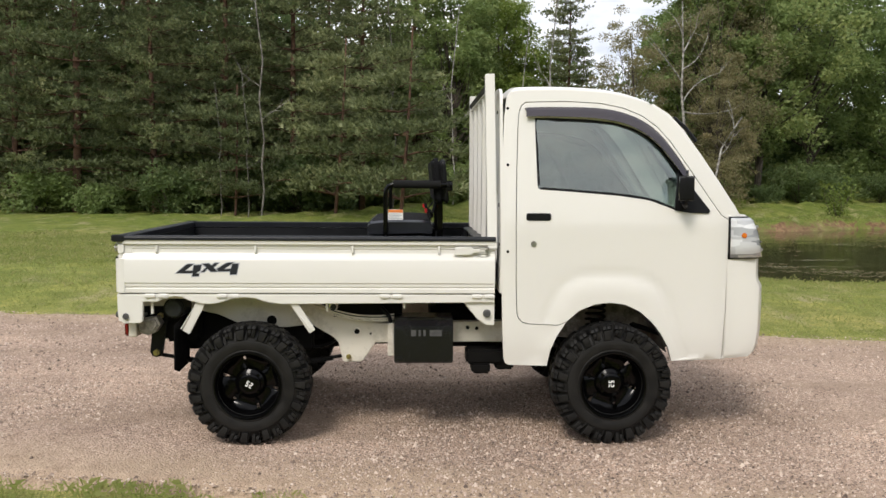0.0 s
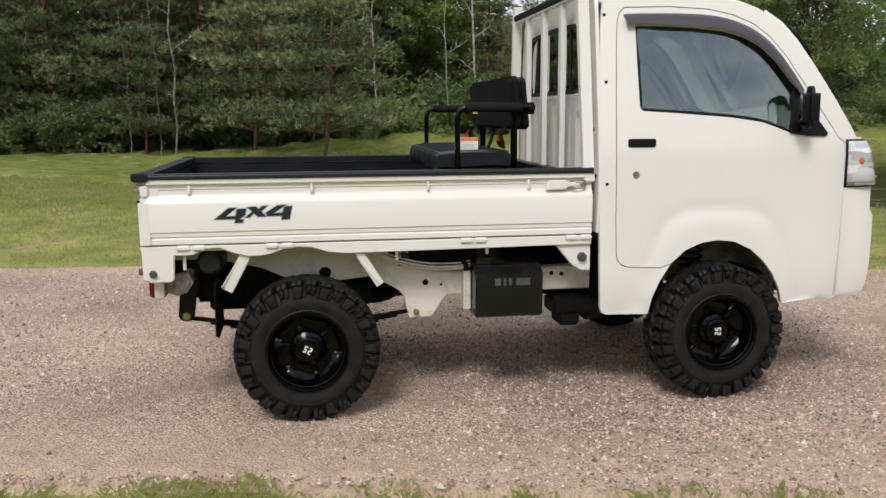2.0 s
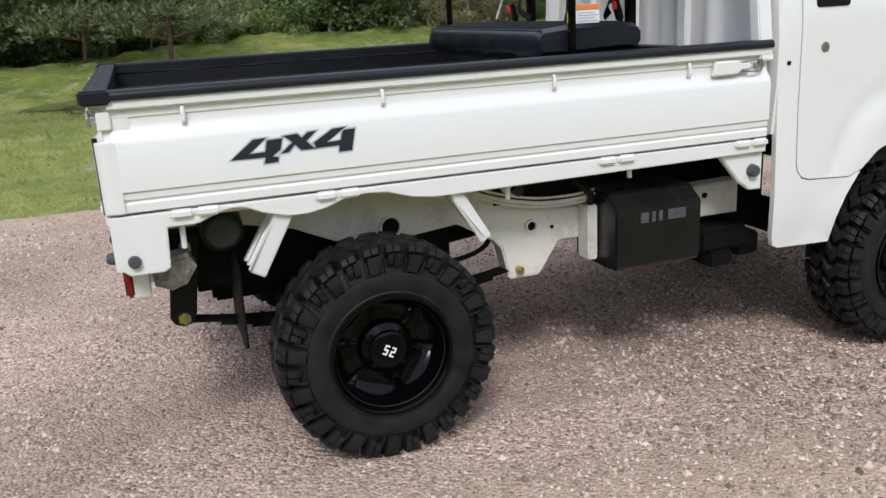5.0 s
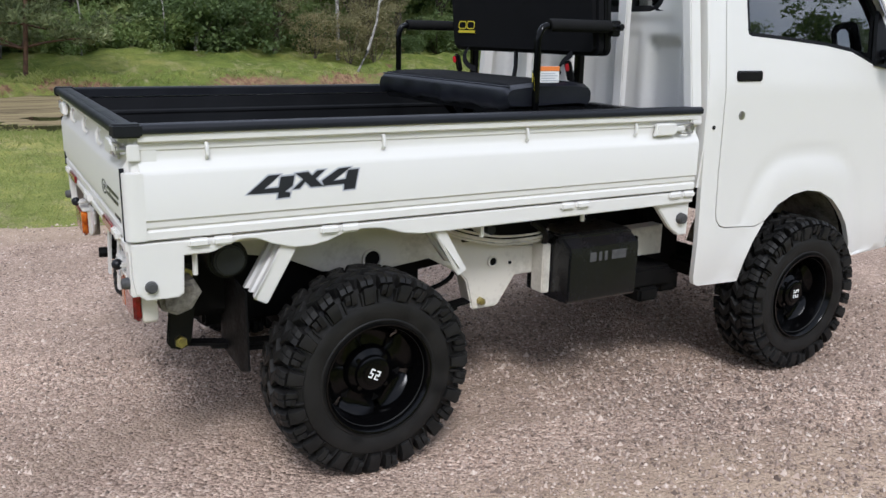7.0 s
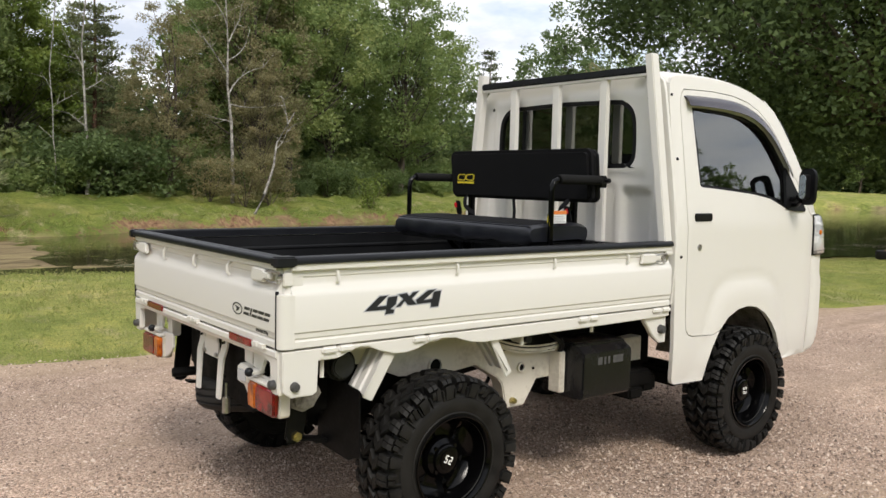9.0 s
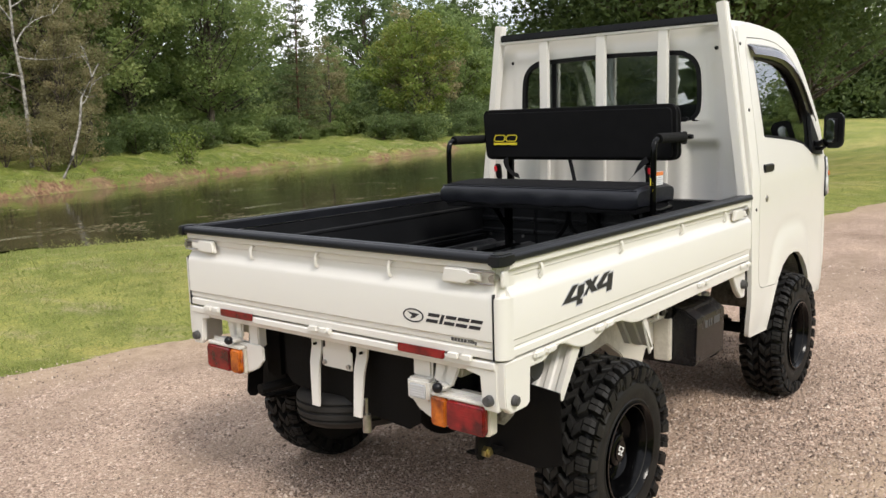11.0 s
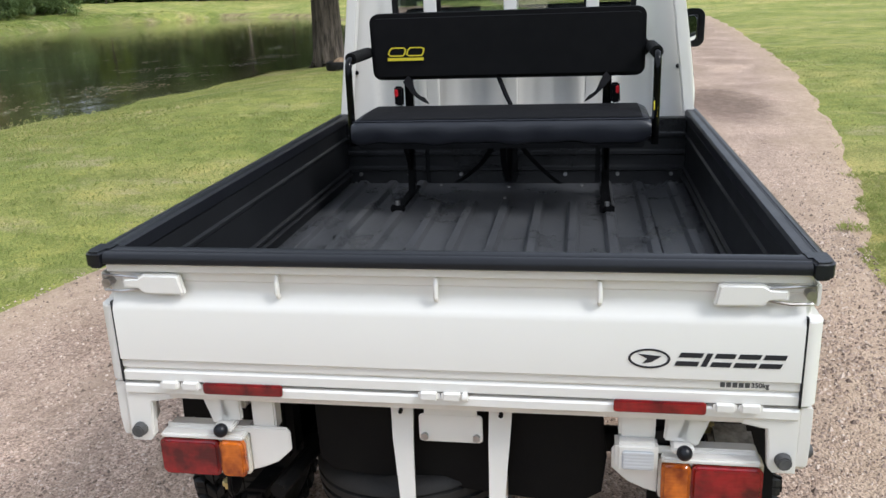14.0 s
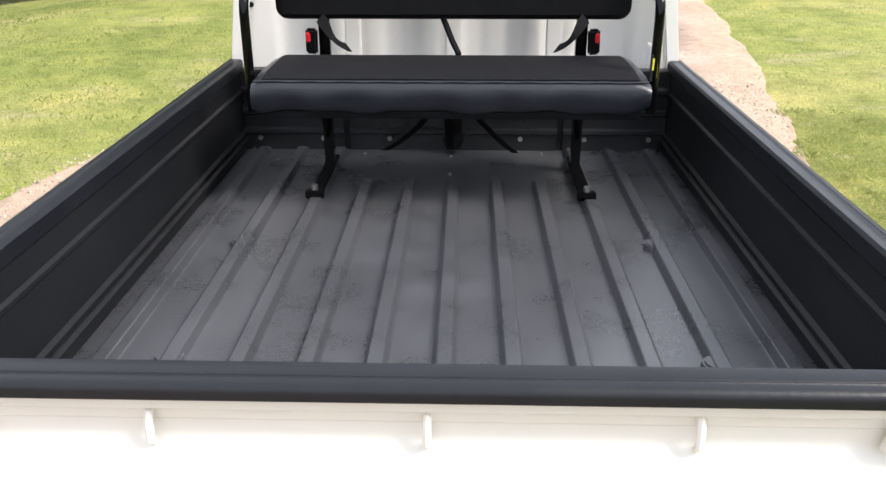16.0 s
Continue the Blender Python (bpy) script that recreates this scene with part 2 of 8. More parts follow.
def foliage(name, stops, translucent=0.35):
    """Leaf material: colour by leaf and by tree, part of the light passing through."""
    m = bpy.data.materials.new(name)
    m.use_nodes = True
    nt = m.node_tree
    b = bsdf(m)
    geo, info = add(m, "ShaderNodeNewGeometry"), add(m, "ShaderNodeObjectInfo")
    co = coords(m)
    # noise lumps paint lighter and darker masses, as of lit and shaded foliage
    lumps = ramp(m, noise_tex(m, co, 0.55, 4, 0.6), "Fac", [(0.34, (0, 0, 0)), (0.66, (1, 1, 1))])
    total = None
    for src, out, weight in ((geo, "Random Per Island", 0.38), (info, "Random", 0.26), (lumps, "Color", 0.36)):
        mixv = add(m, "ShaderNodeMath")
        mixv.operation = "MULTIPLY_ADD"
        mixv.inputs[1].default_value, mixv.inputs[2].default_value = weight, 0.0
        link(m, src, out, mixv, 0)
        if total is not None:
            link(m, total, "Value", mixv, 2)
        total = mixv
    r = ramp(m, mixv, "Value", stops)
    link(m, r, "Color", b, "Base Color")
    b.inputs["Roughness"].default_value = 0.55
    b.inputs["Specular IOR Level"].default_value = 0.35
    t = add(m, "ShaderNodeBsdfTranslucent")
    link(m, r, "Color", t, "Color")
    mx = add(m, "ShaderNodeMixShader", Fac=translucent)
    out = nt.nodes["Material Output"]
    link(m, b, "BSDF", mx, 1)
    link(m, t, "BSDF", mx, 2)
    link(m, mx, "Shader", out, "Surface")
    return m


M["leaf"] = foliage("leaf_green", [(0.0, (0.125, 0.185, 0.065)), (0.5, (0.245, 0.325, 0.115)), (1.0, (0.44, 0.47, 0.18))], 0.5)
M["leaf_yellow"] = foliage("leaf_yellow_green", [(0.0, (0.10, 0.16, 0.03)), (0.6, (0.19, 0.25, 0.05)), (1.0, (0.32, 0.29, 0.07))], 0.4)
M["leaf_dry"] = foliage("leaf_olive", [(0.0, (0.17, 0.17, 0.085)), (0.5, (0.29, 0.265, 0.135)), (1.0, (0.45, 0.34, 0.19))], 0.5)
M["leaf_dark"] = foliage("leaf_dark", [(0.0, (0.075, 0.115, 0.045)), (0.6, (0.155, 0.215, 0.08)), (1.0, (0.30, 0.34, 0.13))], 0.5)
# wide needle tones stand for lit bough tops and shaded undersides
M["needle"] = foliage("pine_needle", [(0.0, (0.050, 0.068, 0.030)), (0.42, (0.150, 0.185, 0.082)), (0.72, (0.32, 0.345, 0.165)), (1.0, (0.50, 0.47, 0.25))], 0.3)
M["blade"] = foliage("grass_blade", [(0.0, (0.24, 0.29, 0.08)), (0.5, (0.33, 0.37, 0.12)), (0.8, (0.45, 0.43, 0.19)), (1.0, (0.58, 0.50, 0.30))], 0.55)
M["bark"] = worn(material("bark", (0.1, 0.07, 0.05)), (0.155, 0.125, 0.10), (0.04, 0.032, 0.026), 9, 0.38, 0.60, (0.85, 0.95), 1.0, 22, (1, 1, 0.16), 0.05)
M["bark_red"] = worn(material("pine_bark", (0.14, 0.07, 0.045)), (0.17, 0.09, 0.055), (0.05, 0.03, 0.022), 7, 0.36, 0.62, (0.85, 0.95), 0.8, 30)
M["birch"] = worn(material("birch_bark", (0.6, 0.57, 0.52)), (0.42, 0.40, 0.36), (0.09, 0.08, 0.07), 6, 0.38, 0.58, (0.6, 0.8), 0.4, 25)

# gravel: coarse and fine stones, pale tracks, tan earth towards the rims
m = M["gravel"] = material("gravel", (0.3, 0.25, 0.21), 0.9, spec=0.25)
co = coords(m)
v1 = add(m, "ShaderNodeTexVoronoi", Scale=85.0)
v2 = add(m, "ShaderNodeTexVoronoi", Scale=190.0)
for v in (v1, v2):
    link(m, co, "Vector", v, "Vector")
big, mid = noise_tex(m, co, 0.8, 6, 0.6), noise_tex(m, co, 9.0, 5, 0.65)
sep1, sep2 = add(m, "ShaderNodeSeparateColor"), add(m, "ShaderNodeSeparateColor")
link(m, v1, "Color", sep1, "Color")
link(m, v2, "Color", sep2, "Color")
stone = ramp(m, sep1, "Red", [(0.0, (0.11, 0.082, 0.066)), (0.3, (0.29, 0.225, 0.185)), (0.7, (0.43, 0.335, 0.275)), (0.90, (0.55, 0.455, 0.385)), (1.0, (0.72, 0.64, 0.57))])
grit = ramp(m, sep2, "Red", [(0.0, (0.12, 0.09, 0.072)), (0.6, (0.42, 0.33, 0.27)), (1.0, (0.62, 0.52, 0.44))])
pick = ramp(m, mid, "Fac", [(0.36, (0.1,) * 3), (0.64, (0.9,) * 3)])


def blend(a, b, fac=None, mode="MIX", amount=1.0):
    q = add(m, "ShaderNodeMix")
    q.data_type, q.blend_type = "RGBA", mode
    q.inputs["Factor"].default_value = amount
    if fac is not None:
        m.node_tree.links.new(fac, q.inputs["Factor"])
    m.node_tree.links.new(a, q.inputs["A"])
    m.node_tree.links.new(b, q.inputs["B"])
    return q.outputs["Result"]


mix1 = blend(stone.outputs["Color"], grit.outputs["Color"], pick.outputs["Color"])
dirt = ramp(m, big, "Fac", [(0.30, (0.74, 0.66, 0.60)), (0.5, (1.18, 1.09, 1.02)), (0.66, (1.44, 1.32, 1.22))])
mix2 = blend(mix1, dirt.outputs["Color"], None, "MULTIPLY")
att = add(m, "ShaderNodeAttribute")
att.attribute_name = "rim"
wobble = add(m, "ShaderNodeMath")
wobble.operation = "MULTIPLY_ADD"
wobble.inputs[1].default_value = 0.9
link(m, big, "Fac", wobble, 0)
link(m, att, "Fac", wobble, 2)
edge = ramp(m, wobble, "Value", [(0.62, (0.75,) * 3), (1.0, (0,) * 3)])
tan = ramp(m, mid, "Fac", [(0.3, (0.36, 0.26, 0.18)), (0.7, (0.54, 0.41, 0.29))])
wet = add(m, "ShaderNodeAttribute")
wet.attribute_name = "damp"
wet_edge = add(m, "ShaderNodeMath")
wet_edge.operation = "MULTIPLY_ADD"
wet_edge.inputs[1].default_value = 0.8
link(m, noise_tex(m, co, 1.6, 7, 0.7), "Fac", wet_edge, 0)
link(m, wet, "Fac", wet_edge, 2)
wet_mask = ramp(m, wet_edge, "Value", [(0.62, (0, 0, 0)), (0.84, (0.85,) * 3)])
soaked = ramp(m, mid, "Fac", [(0.3, (0.11, 0.075, 0.055)), (0.7, (0.24, 0.17, 0.13))])
# packed tan earth in long streaks where wheels have run
worn_in = ramp(m, noise_tex(m, coords(m, (0.22, 1.3, 1)), 1.25, 7, 0.66), "Fac", [(0.47, (0, 0, 0)), (0.62, (0.78,) * 3)])
packed = ramp(m, mid, "Fac", [(0.3, (0.27, 0.195, 0.142)), (0.7, (0.44, 0.33, 0.245))])
rolled = blend(mix2, packed.outputs["Color"], worn_in.outputs["Color"])
dry = blend(rolled, tan.outputs["Color"], edge.outputs["Color"])
m.node_tree.links.new(blend(dry, soaked.outputs["Color"], wet_mask.outputs["Color"]), bsdf(m).inputs["Base Color"])
b1 = bump(m, v1, "Distance", 0.8, 0.012)
b1.invert = True
b2 = bump(m, v2, "Distance", 0.5, 0.004, b1)
b2.invert = True
link(m, b2, "Normal", bsdf(m), "Normal")

m = M["stone"] = material("gravel_stone", (0.35, 0.3, 0.26), 0.85)
geo = add(m, "ShaderNodeNewGeometry")
r = ramp(m, geo, "Random Per Island", [(0.0, (0.12, 0.086, 0.068)), (0.3, (0.30, 0.225, 0.178)), (0.75, (0.50, 0.385, 0.308)), (1.0, (0.70, 0.585, 0.49))])
link(m, r, "Color", bsdf(m), "Base Color")

# lawn soil and turf below the blades; steep banks are bare earth
m = M["turf"] = material("turf", (0.1, 0.13, 0.04), 0.95, spec=0.2)
co = coords(m)
n1, n2, n3 = noise_tex(m, co, 0.22, 6), noise_tex(m, co, 7.0, 6, 0.7), noise_tex(m, co, 60.0, 4, 0.7)
green = ramp(m, n1, "Fac", [(0.32, (0.205, 0.25, 0.062)), (0.5, (0.275, 0.31, 0.083)), (0.66, (0.385, 0.37, 0.13))])
tuft = ramp(m, noise_tex(m, co, 1.7, 8, 0.72), "Fac", [(0.34, (0.58, 0.62, 0.52)), (0.5, (0.98, 0.97, 0.96)), (0.66, (1.38, 1.20, 1.22))])
fine = ramp(m, n3, "Fac", [(0.32, (0.48, 0.52, 0.42)), (0.5, (0.94, 0.93, 0.92)), (0.68, (1.42, 1.30, 1.32))])
ma, mb = add(m, "ShaderNodeMix"), add(m, "ShaderNodeMix")
for q in (ma, mb):
    q.data_type, q.blend_type = "RGBA", "MULTIPLY"
    q.inputs["Factor"].default_value = 1.0
m.node_tree.links.new(green.outputs["Color"], ma.inputs["A"])
m.node_tree.links.new(tuft.outputs["Color"], ma.inputs["B"])
m.node_tree.links.new(ma.outputs["Result"], mb.inputs["A"])
m.node_tree.links.new(fine.outputs["Color"], mb.inputs["B"])
geo = add(m, "ShaderNodeNewGeometry")
sep = add(m, "ShaderNodeSeparateXYZ")
link(m, geo, "Normal", sep, "Vector")
wob = add(m, "ShaderNodeMath")
wob.operation = "MULTIPLY_ADD"
wob.inputs[1].default_value, = (0.34,)
link(m, n2, "Fac", wob, 0)
flat = add(m, "ShaderNodeMath")
flat.operation = "MULTIPLY"
flat.inputs[1].default_value = 0.8
link(m, sep, "Z", flat, 0)
link(m, flat, "Value", wob, 2)
steep = ramp(m, wob, "Value", [(0.84, (1, 1, 1)), (0.885, (0, 0, 0))])
earth = ramp(m, n2, "Fac", [(0.32, (0.085, 0.048, 0.028)), (0.5, (0.25, 0.145, 0.085)), (0.68, (0.46, 0.30, 0.19))])
mc = add(m, "ShaderNodeMix")
mc.data_type = "RGBA"
link(m, steep, "Color", mc, "Factor")
lush = add(m, "ShaderNodeAttribute")
lush.attribute_name = "unmown_and_bank"
md = add(m, "ShaderNodeMix")
md.data_type, md.blend_type = "RGBA", "MULTIPLY"
link(m, lush, "Fac", md, "Factor")
md.inputs["B"].default_value = (0.60, 0.68, 0.54, 1)
m.node_tree.links.new(mb.outputs["Result"], md.inputs["A"])
# raked-up straw in loose drifts over the mown grass
drift = ramp(m, noise_tex(m, coords(m, (1.0, 0.45, 1)), 1.5, 9, 0.75), "Fac", [(0.53, (0, 0, 0)), (0.66, (0.75, 0.75, 0.75))])
hay = ramp(m, n3, "Fac", [(0.3, (0.17, 0.14, 0.07)), (0.5, (0.40, 0.34, 0.19)), (0.7, (0.58, 0.50, 0.31))])
mf = add(m, "ShaderNodeMix")
mf.data_type = "RGBA"
link(m, drift, "Color", mf, "Factor")
m.node_tree.links.new(md.outputs["Result"], mf.inputs["A"])
m.node_tree.links.new(hay.outputs["Color"], mf.inputs["B"])
m.node_tree.links.new(mf.outputs["Result"], mc.inputs["A"])
m.node_tree.links.new(earth.outputs["Color"], mc.inputs["B"])
mud = add(m, "ShaderNodeAttribute")
mud.attribute_name = "mud"
streak = noise_tex(m, coords(m, (0.5, 2.2, 1)), 1.1, 7, 0.65)
tone = ramp(m, streak, "Fac", [(0.34, (0.10, 0.075, 0.04)), (0.52, (0.27, 0.21, 0.115)), (0.68, (0.34, 0.29, 0.14))])
me_ = add(m, "ShaderNodeMix")
me_.data_type = "RGBA"
link(m, mud, "Fac", me_, "Factor")
m.node_tree.links.new(mc.outputs["Result"], me_.inputs["A"])
m.node_tree.links.new(tone.outputs["Color"], me_.inputs["B"])
m.node_tree.links.new(me_.outputs["Result"], bsdf(m).inputs["Base Color"])
link(m, bump(m, n3, "Fac", 0.8, 0.03), "Normal", bsdf(m), "Normal")

m = M["water"] = material("pond_water", (0.060, 0.050, 0.024), 0.06, ior=1.33)
co = coords(m, (1, 1.6, 1))
n1, n2 = noise_tex(m, co, 1.3, 3), noise_tex(m, co, 5.0, 3)
bb = bump(m, n1, "Fac", 0.16, 0.06)
link(m, bump(m, n2, "Fac", 0.05, 0.03, bb), "Normal", bsdf(m), "Normal")
scum = noise_tex(m, coords(m, (0.35, 1.9, 1)), 1.1, 10, 0.74)
r = ramp(m, scum, "Fac", [(0.50, (0.036, 0.029, 0.015)), (0.60, (0.075, 0.064, 0.032)), (0.66, (0.34, 0.32, 0.24))])
link(m, r, "Color", bsdf(m), "Base Color")
r = ramp(m, scum, "Fac", [(0.50, (0.02,) * 3), (0.70, (0.16,) * 3)])
link(m, r, "Color", bsdf(m), "Roughness")

# ---- mesh helpers ----


def part(name, bm, mat, parent=None, label="", angle=32, mats=()):
    """Link a bmesh as one mesh object, under a thing or a part."""
    me = bpy.data.meshes.new(name)
    bm.normal_update()
    bm.to_mesh(me)
    bm.free()
    return part_mesh(name, me, mat, parent, label, angle, mats)


def part_mesh(name, me, mat, parent=None, label="", angle=32, mats=()):
    me.materials.append(M[mat])
    for extra in mats:
        me.materials.append(M[extra])
    me.polygons.foreach_set("use_smooth", [angle > 0] * len(me.polygons))
    if angle > 0:
        me.set_sharp_from_angle(angle=radians(angle))
    ob = new(name, me)
    if parent is not None:
        ob.parent = parent
    if label:
        ob["label"] = label
    return ob


def thing(name, label, category, group="", kind="", at=(0, 0, 0)):
    ob = new(name)
    ob.location = at
    return tagged(ob, label, category, group, kind)


def box(bm, x0, x1, y0, y1, z0, z1, bevel=0.004, seg=2):
    v = bmesh.ops.create_cube(bm, size=1.0, matrix=Matrix.LocRotScale(((x0 + x1) / 2, (y0 + y1) / 2, (z0 + z1) / 2), None, (abs(x1 - x0), abs(y1 - y0), abs(z1 - z0))))["verts"]
    if bevel:
        e = list({e for q in v for e in q.link_edges})
        bmesh.ops.bevel(bm, geom=e, offset=bevel, segments=seg, affect="EDGES", clamp_overlap=True)


def obox(bm, p0, p1, w, h, bevel=0.004, up=(0, 0, 1)):
    """A bar of section w x h from p0 to p1."""
    a, b = Vector(p0), Vector(p1)
    d = b - a
    side = d.cross(Vector(up))
    side = side.normalized() if side.length > 1e-6 else Vector((1, 0, 0))
    top = side.cross(d).normalized()
    mat = Matrix((side, d.normalized(), top)).transposed().to_4x4()
    mat.translation = (a + b) / 2
    v = bmesh.ops.create_cube(bm, size=1.0, matrix=mat @ Matrix.Diagonal((w, d.length, h, 1)))["verts"]
    if bevel:
        bmesh.ops.bevel(bm, geom=list({e for q in v for e in q.link_edges}), offset=bevel, segments=2, affect="EDGES", clamp_overlap=True)


def prism(bm, pts, axis, a0, a1, bevel=0.003, seg=2):
    """A closed outline in the plane across axis, drawn out from a0 to a1."""
    def at(p, a):
        return {"x": (a, p[0], p[1]), "y": (p[0], a, p[1]), "z": (p[0], p[1], a)}[axis]
    lo, hi = [bm.verts.new(at(p, a0)) for p in pts], [bm.verts.new(at(p, a1)) for p in pts]
    faces = [bm.faces.new(lo), bm.faces.new(hi[::-1])]
    for i in range(len(pts)):
        j = (i + 1) % len(pts)
        faces.append(bm.faces.new((lo[j], lo[i], hi[i], hi[j])))
    bmesh.ops.recalc_face_normals(bm, faces=faces)
    if bevel:
        edges = [e for f in faces[:2] for e in f.edges]
        bmesh.ops.bevel(bm, geom=edges, offset=bevel, segments=seg, affect="EDGES", clamp_overlap=True)


def cyl(bm, p0, p1, r0, r1=None, seg=16, bevel=0.0):
    a, b = Vector(p0), Vector(p1)
    d = b - a
    mat = d.to_track_quat("Z", "Y").to_matrix().to_4x4()
    mat.translation = (a + b) / 2
    v = bmesh.ops.create_cone(bm, cap_ends=True, segments=seg, radius1=r0, radius2=r0 if r1 is None else r1, depth=d.length, matrix=mat)["verts"]
    if bevel:
        caps = [e for e in {e for q in v for e in q.link_edges} if any(len(f.verts) > 4 for f in e.link_faces)]
        bmesh.ops.bevel(bm, geom=caps, offset=bevel, segments=2, affect="EDGES", clamp_overlap=True)


def tube(bm, pts, r, seg=10, taper=1.0):
    """A round bar swept along points; taper is the end's share of the start's radius."""
    pts = [Vector(p) for p in pts]
    rings = []
    n = None
    for i, p in enumerate(pts):
        d = (pts[min(i + 1, len(pts) - 1)] - pts[max(i - 1, 0)]).normalized()
        if n is None:
            n = d.orthogonal().normalized()
        n = (n - d * n.dot(d)).normalized()
        s = d.cross(n)
        rr = r * (1 + (taper - 1) * i / (len(pts) - 1))
        rings.append([bm.verts.new(p + rr * (math.cos(a) * n + math.sin(a) * s)) for a in (2 * math.pi * k / seg for k in range(seg))])
    for a, b in zip(rings, rings[1:]):
        for k in range(seg):
            bm.faces.new((a[k], a[(k + 1) % seg], b[(k + 1) % seg], b[k]))
    bm.faces.new(rings[0][::-1])
    bm.faces.new(rings[-1])


def arc(c, r, a0, a1, n):
    return [(c[0] + r * math.cos(radians(a0 + (a1 - a0) * i / n)), c[1] + r * math.sin(radians(a0 + (a1 - a0) * i / n))) for i in range(n + 1)]


def rounded(x0, x1, z0, z1, r, n=5):
    return arc((x1 - r, z0 + r), r, -90, 0, n) + arc((x1 - r, z1 - r), r, 0, 90, n) + arc((x0 + r, z1 - r), r, 90, 180, n) + arc((x0 + r, z0 + r), r, 180, 270, n)


def smooth_line(pts, n=6, closed=False):
    """Catmull-Rom through points of any dimension."""
    out, k = [], len(pts)
    v = [Vector(p) for p in pts]
    for i in range(k if closed else k - 1):
        p0 = v[(i - 1) % k] if closed or i > 0 else v[0]
        p1, p2 = v[i], v[(i + 1) % k]
        p3 = v[(i + 2) % k] if closed or i + 2 < k else v[-1]
        for j in range(n):
            t = j / n
            out.append(0.5 * (2 * p1 + (p2 - p0) * t + (2 * p0 - 5 * p1 + 4 * p2 - p3) * t * t + (3 * p1 - p0 - 3 * p2 + p3) * t ** 3))
    if not closed:
        out.append(v[-1])
    return [tuple(p) for p in out]


def inside(p, poly):
    x, y, hit = p[0], p[1], False
    for (x0, y0), (x1, y1) in zip(poly, poly[1:] + poly[:1]):
        if (y0 > y) != (y1 > y) and x < (x1 - x0) * (y - y0) / (y1 - y0) + x0:
            hit = not hit
    return hit


def sheet(bm, outline, holes, place, step=0.04, thick=0.018):
    """A pressed panel: the outline less the holes, filled with a fine net; place(u, v, depth) gives the point in space."""
    from mathutils.geometry import delaunay_2d_cdt
    verts, edges = [], []
    for loop in (outline, *holes):
        k = len(verts)
        verts += [Vector(p) for p in loop]
        edges += [(k + i, k + (i + 1) % len(loop)) for i in range(len(loop))]
    us, vs = [p[0] for p in outline], [p[1] for p in outline]
    for i in range(int((max(us) - min(us)) / step)):
        for j in range(int((max(vs) - min(vs)) / step)):
            p = (min(us) + step * (i + 0.5 + 0.5 * (j % 2)), min(vs) + step * (j + 0.5))
            if inside(p, outline) and not any(inside(p, h) for h in holes):
                verts.append(Vector(p))
    vo, _, fo, _, _, _ = delaunay_2d_cdt(verts, edges, [], 0, 1e-5)
    keep = []
    for f in fo:
        c = (sum(vo[i][0] for i in f) / 3, sum(vo[i][1] for i in f) / 3)
        if inside(c, outline) and not any(inside(c, h) for h in holes):
            keep.append(f)
    used = sorted({i for f in keep for i in f})
    front = {i: bm.verts.new(place(vo[i][0], vo[i][1], 0.0)) for i in used}
    back = {i: bm.verts.new(place(vo[i][0], vo[i][1], thick)) for i in used}
    count = {}
    for f in keep:
        for a, b in zip(f, f[1:] + f[:1]):
            count[(a, b)] = 1
    new_faces = []
    for f in keep:
        new_faces.append(bm.faces.new([front[i] for i in f]))
        new_faces.append(bm.faces.new([back[i] for i in f][::-1]))
    for (a, b) in count:
        if (b, a) not in count:
            new_faces.append(bm.faces.new((front[b], front[a], back[a], back[b])))
    bmesh.ops.recalc_face_normals(bm, faces=new_faces)


def grid(bm, rows, close=False):
    """A surface through rows of points."""
    vs = [[bm.verts.new(p) for p in row] for row in rows]
    for a, b in zip(vs, vs[1:]):
        for i in range(len(a) - (0 if close else 1)):
            j = (i + 1) % len(a)
            bm.faces.new((a[i], a[j], b[j], b[i]))
    return vs


def revolve(bm, profile, c, seg=48):
    """Turn (radius, y) points round the axis along y through c."""
    rows = []
    for k in range(seg):
        a = 2 * math.pi * k / seg
        rows.append([(c[0] + r * math.cos(a), c[1] + y, c[2] + r * math.sin(a)) for r, y in profile])
    vs = [[bm.verts.new(p) for p in row] for row in rows]
    fs = []
    for k in range(seg):
        a, b = vs[k], vs[(k + 1) % seg]
        for i in range(len(profile) - 1):
            fs.append(bm.faces.new((a[i], a[i + 1], b[i + 1], b[i])))
    bmesh.ops.recalc_face_normals(bm, faces=fs)


def fast_mesh(name, verts, faces):
    """A mesh from numpy arrays of points and of equal-sided faces."""
    me = bpy.data.meshes.new(name)
    k = faces.shape[1]
    me.vertices.add(len(verts))
    me.vertices.foreach_set("co", np.asarray(verts, np.float32).ravel())
    me.loops.add(faces.size)
    me.loops.foreach_set("vertex_index", faces.astype(np.int32).ravel())
    me.polygons.add(len(faces))
    me.polygons.foreach_set("loop_start", np.arange(0, faces.size, k, dtype=np.int32))
    me.update(calc_edges=True)
    return me

# ---- land: lawn, pond, gravel drive ----
NEAR_SHORE = [(-1.8, 18.6), (-1.5, 16.0), (-0.4, 14.0), (1.6, 13.4), (3.6, 12.8), (6, 12.0), (8.3, 10.9), (12, 10.0), (15, 9.5), (21, 8.4), (27, 8.8), (35, 10.4), (45, 12.8), (56, 17), (64, 21.5), (68.5, 26), (69.5, 30)]
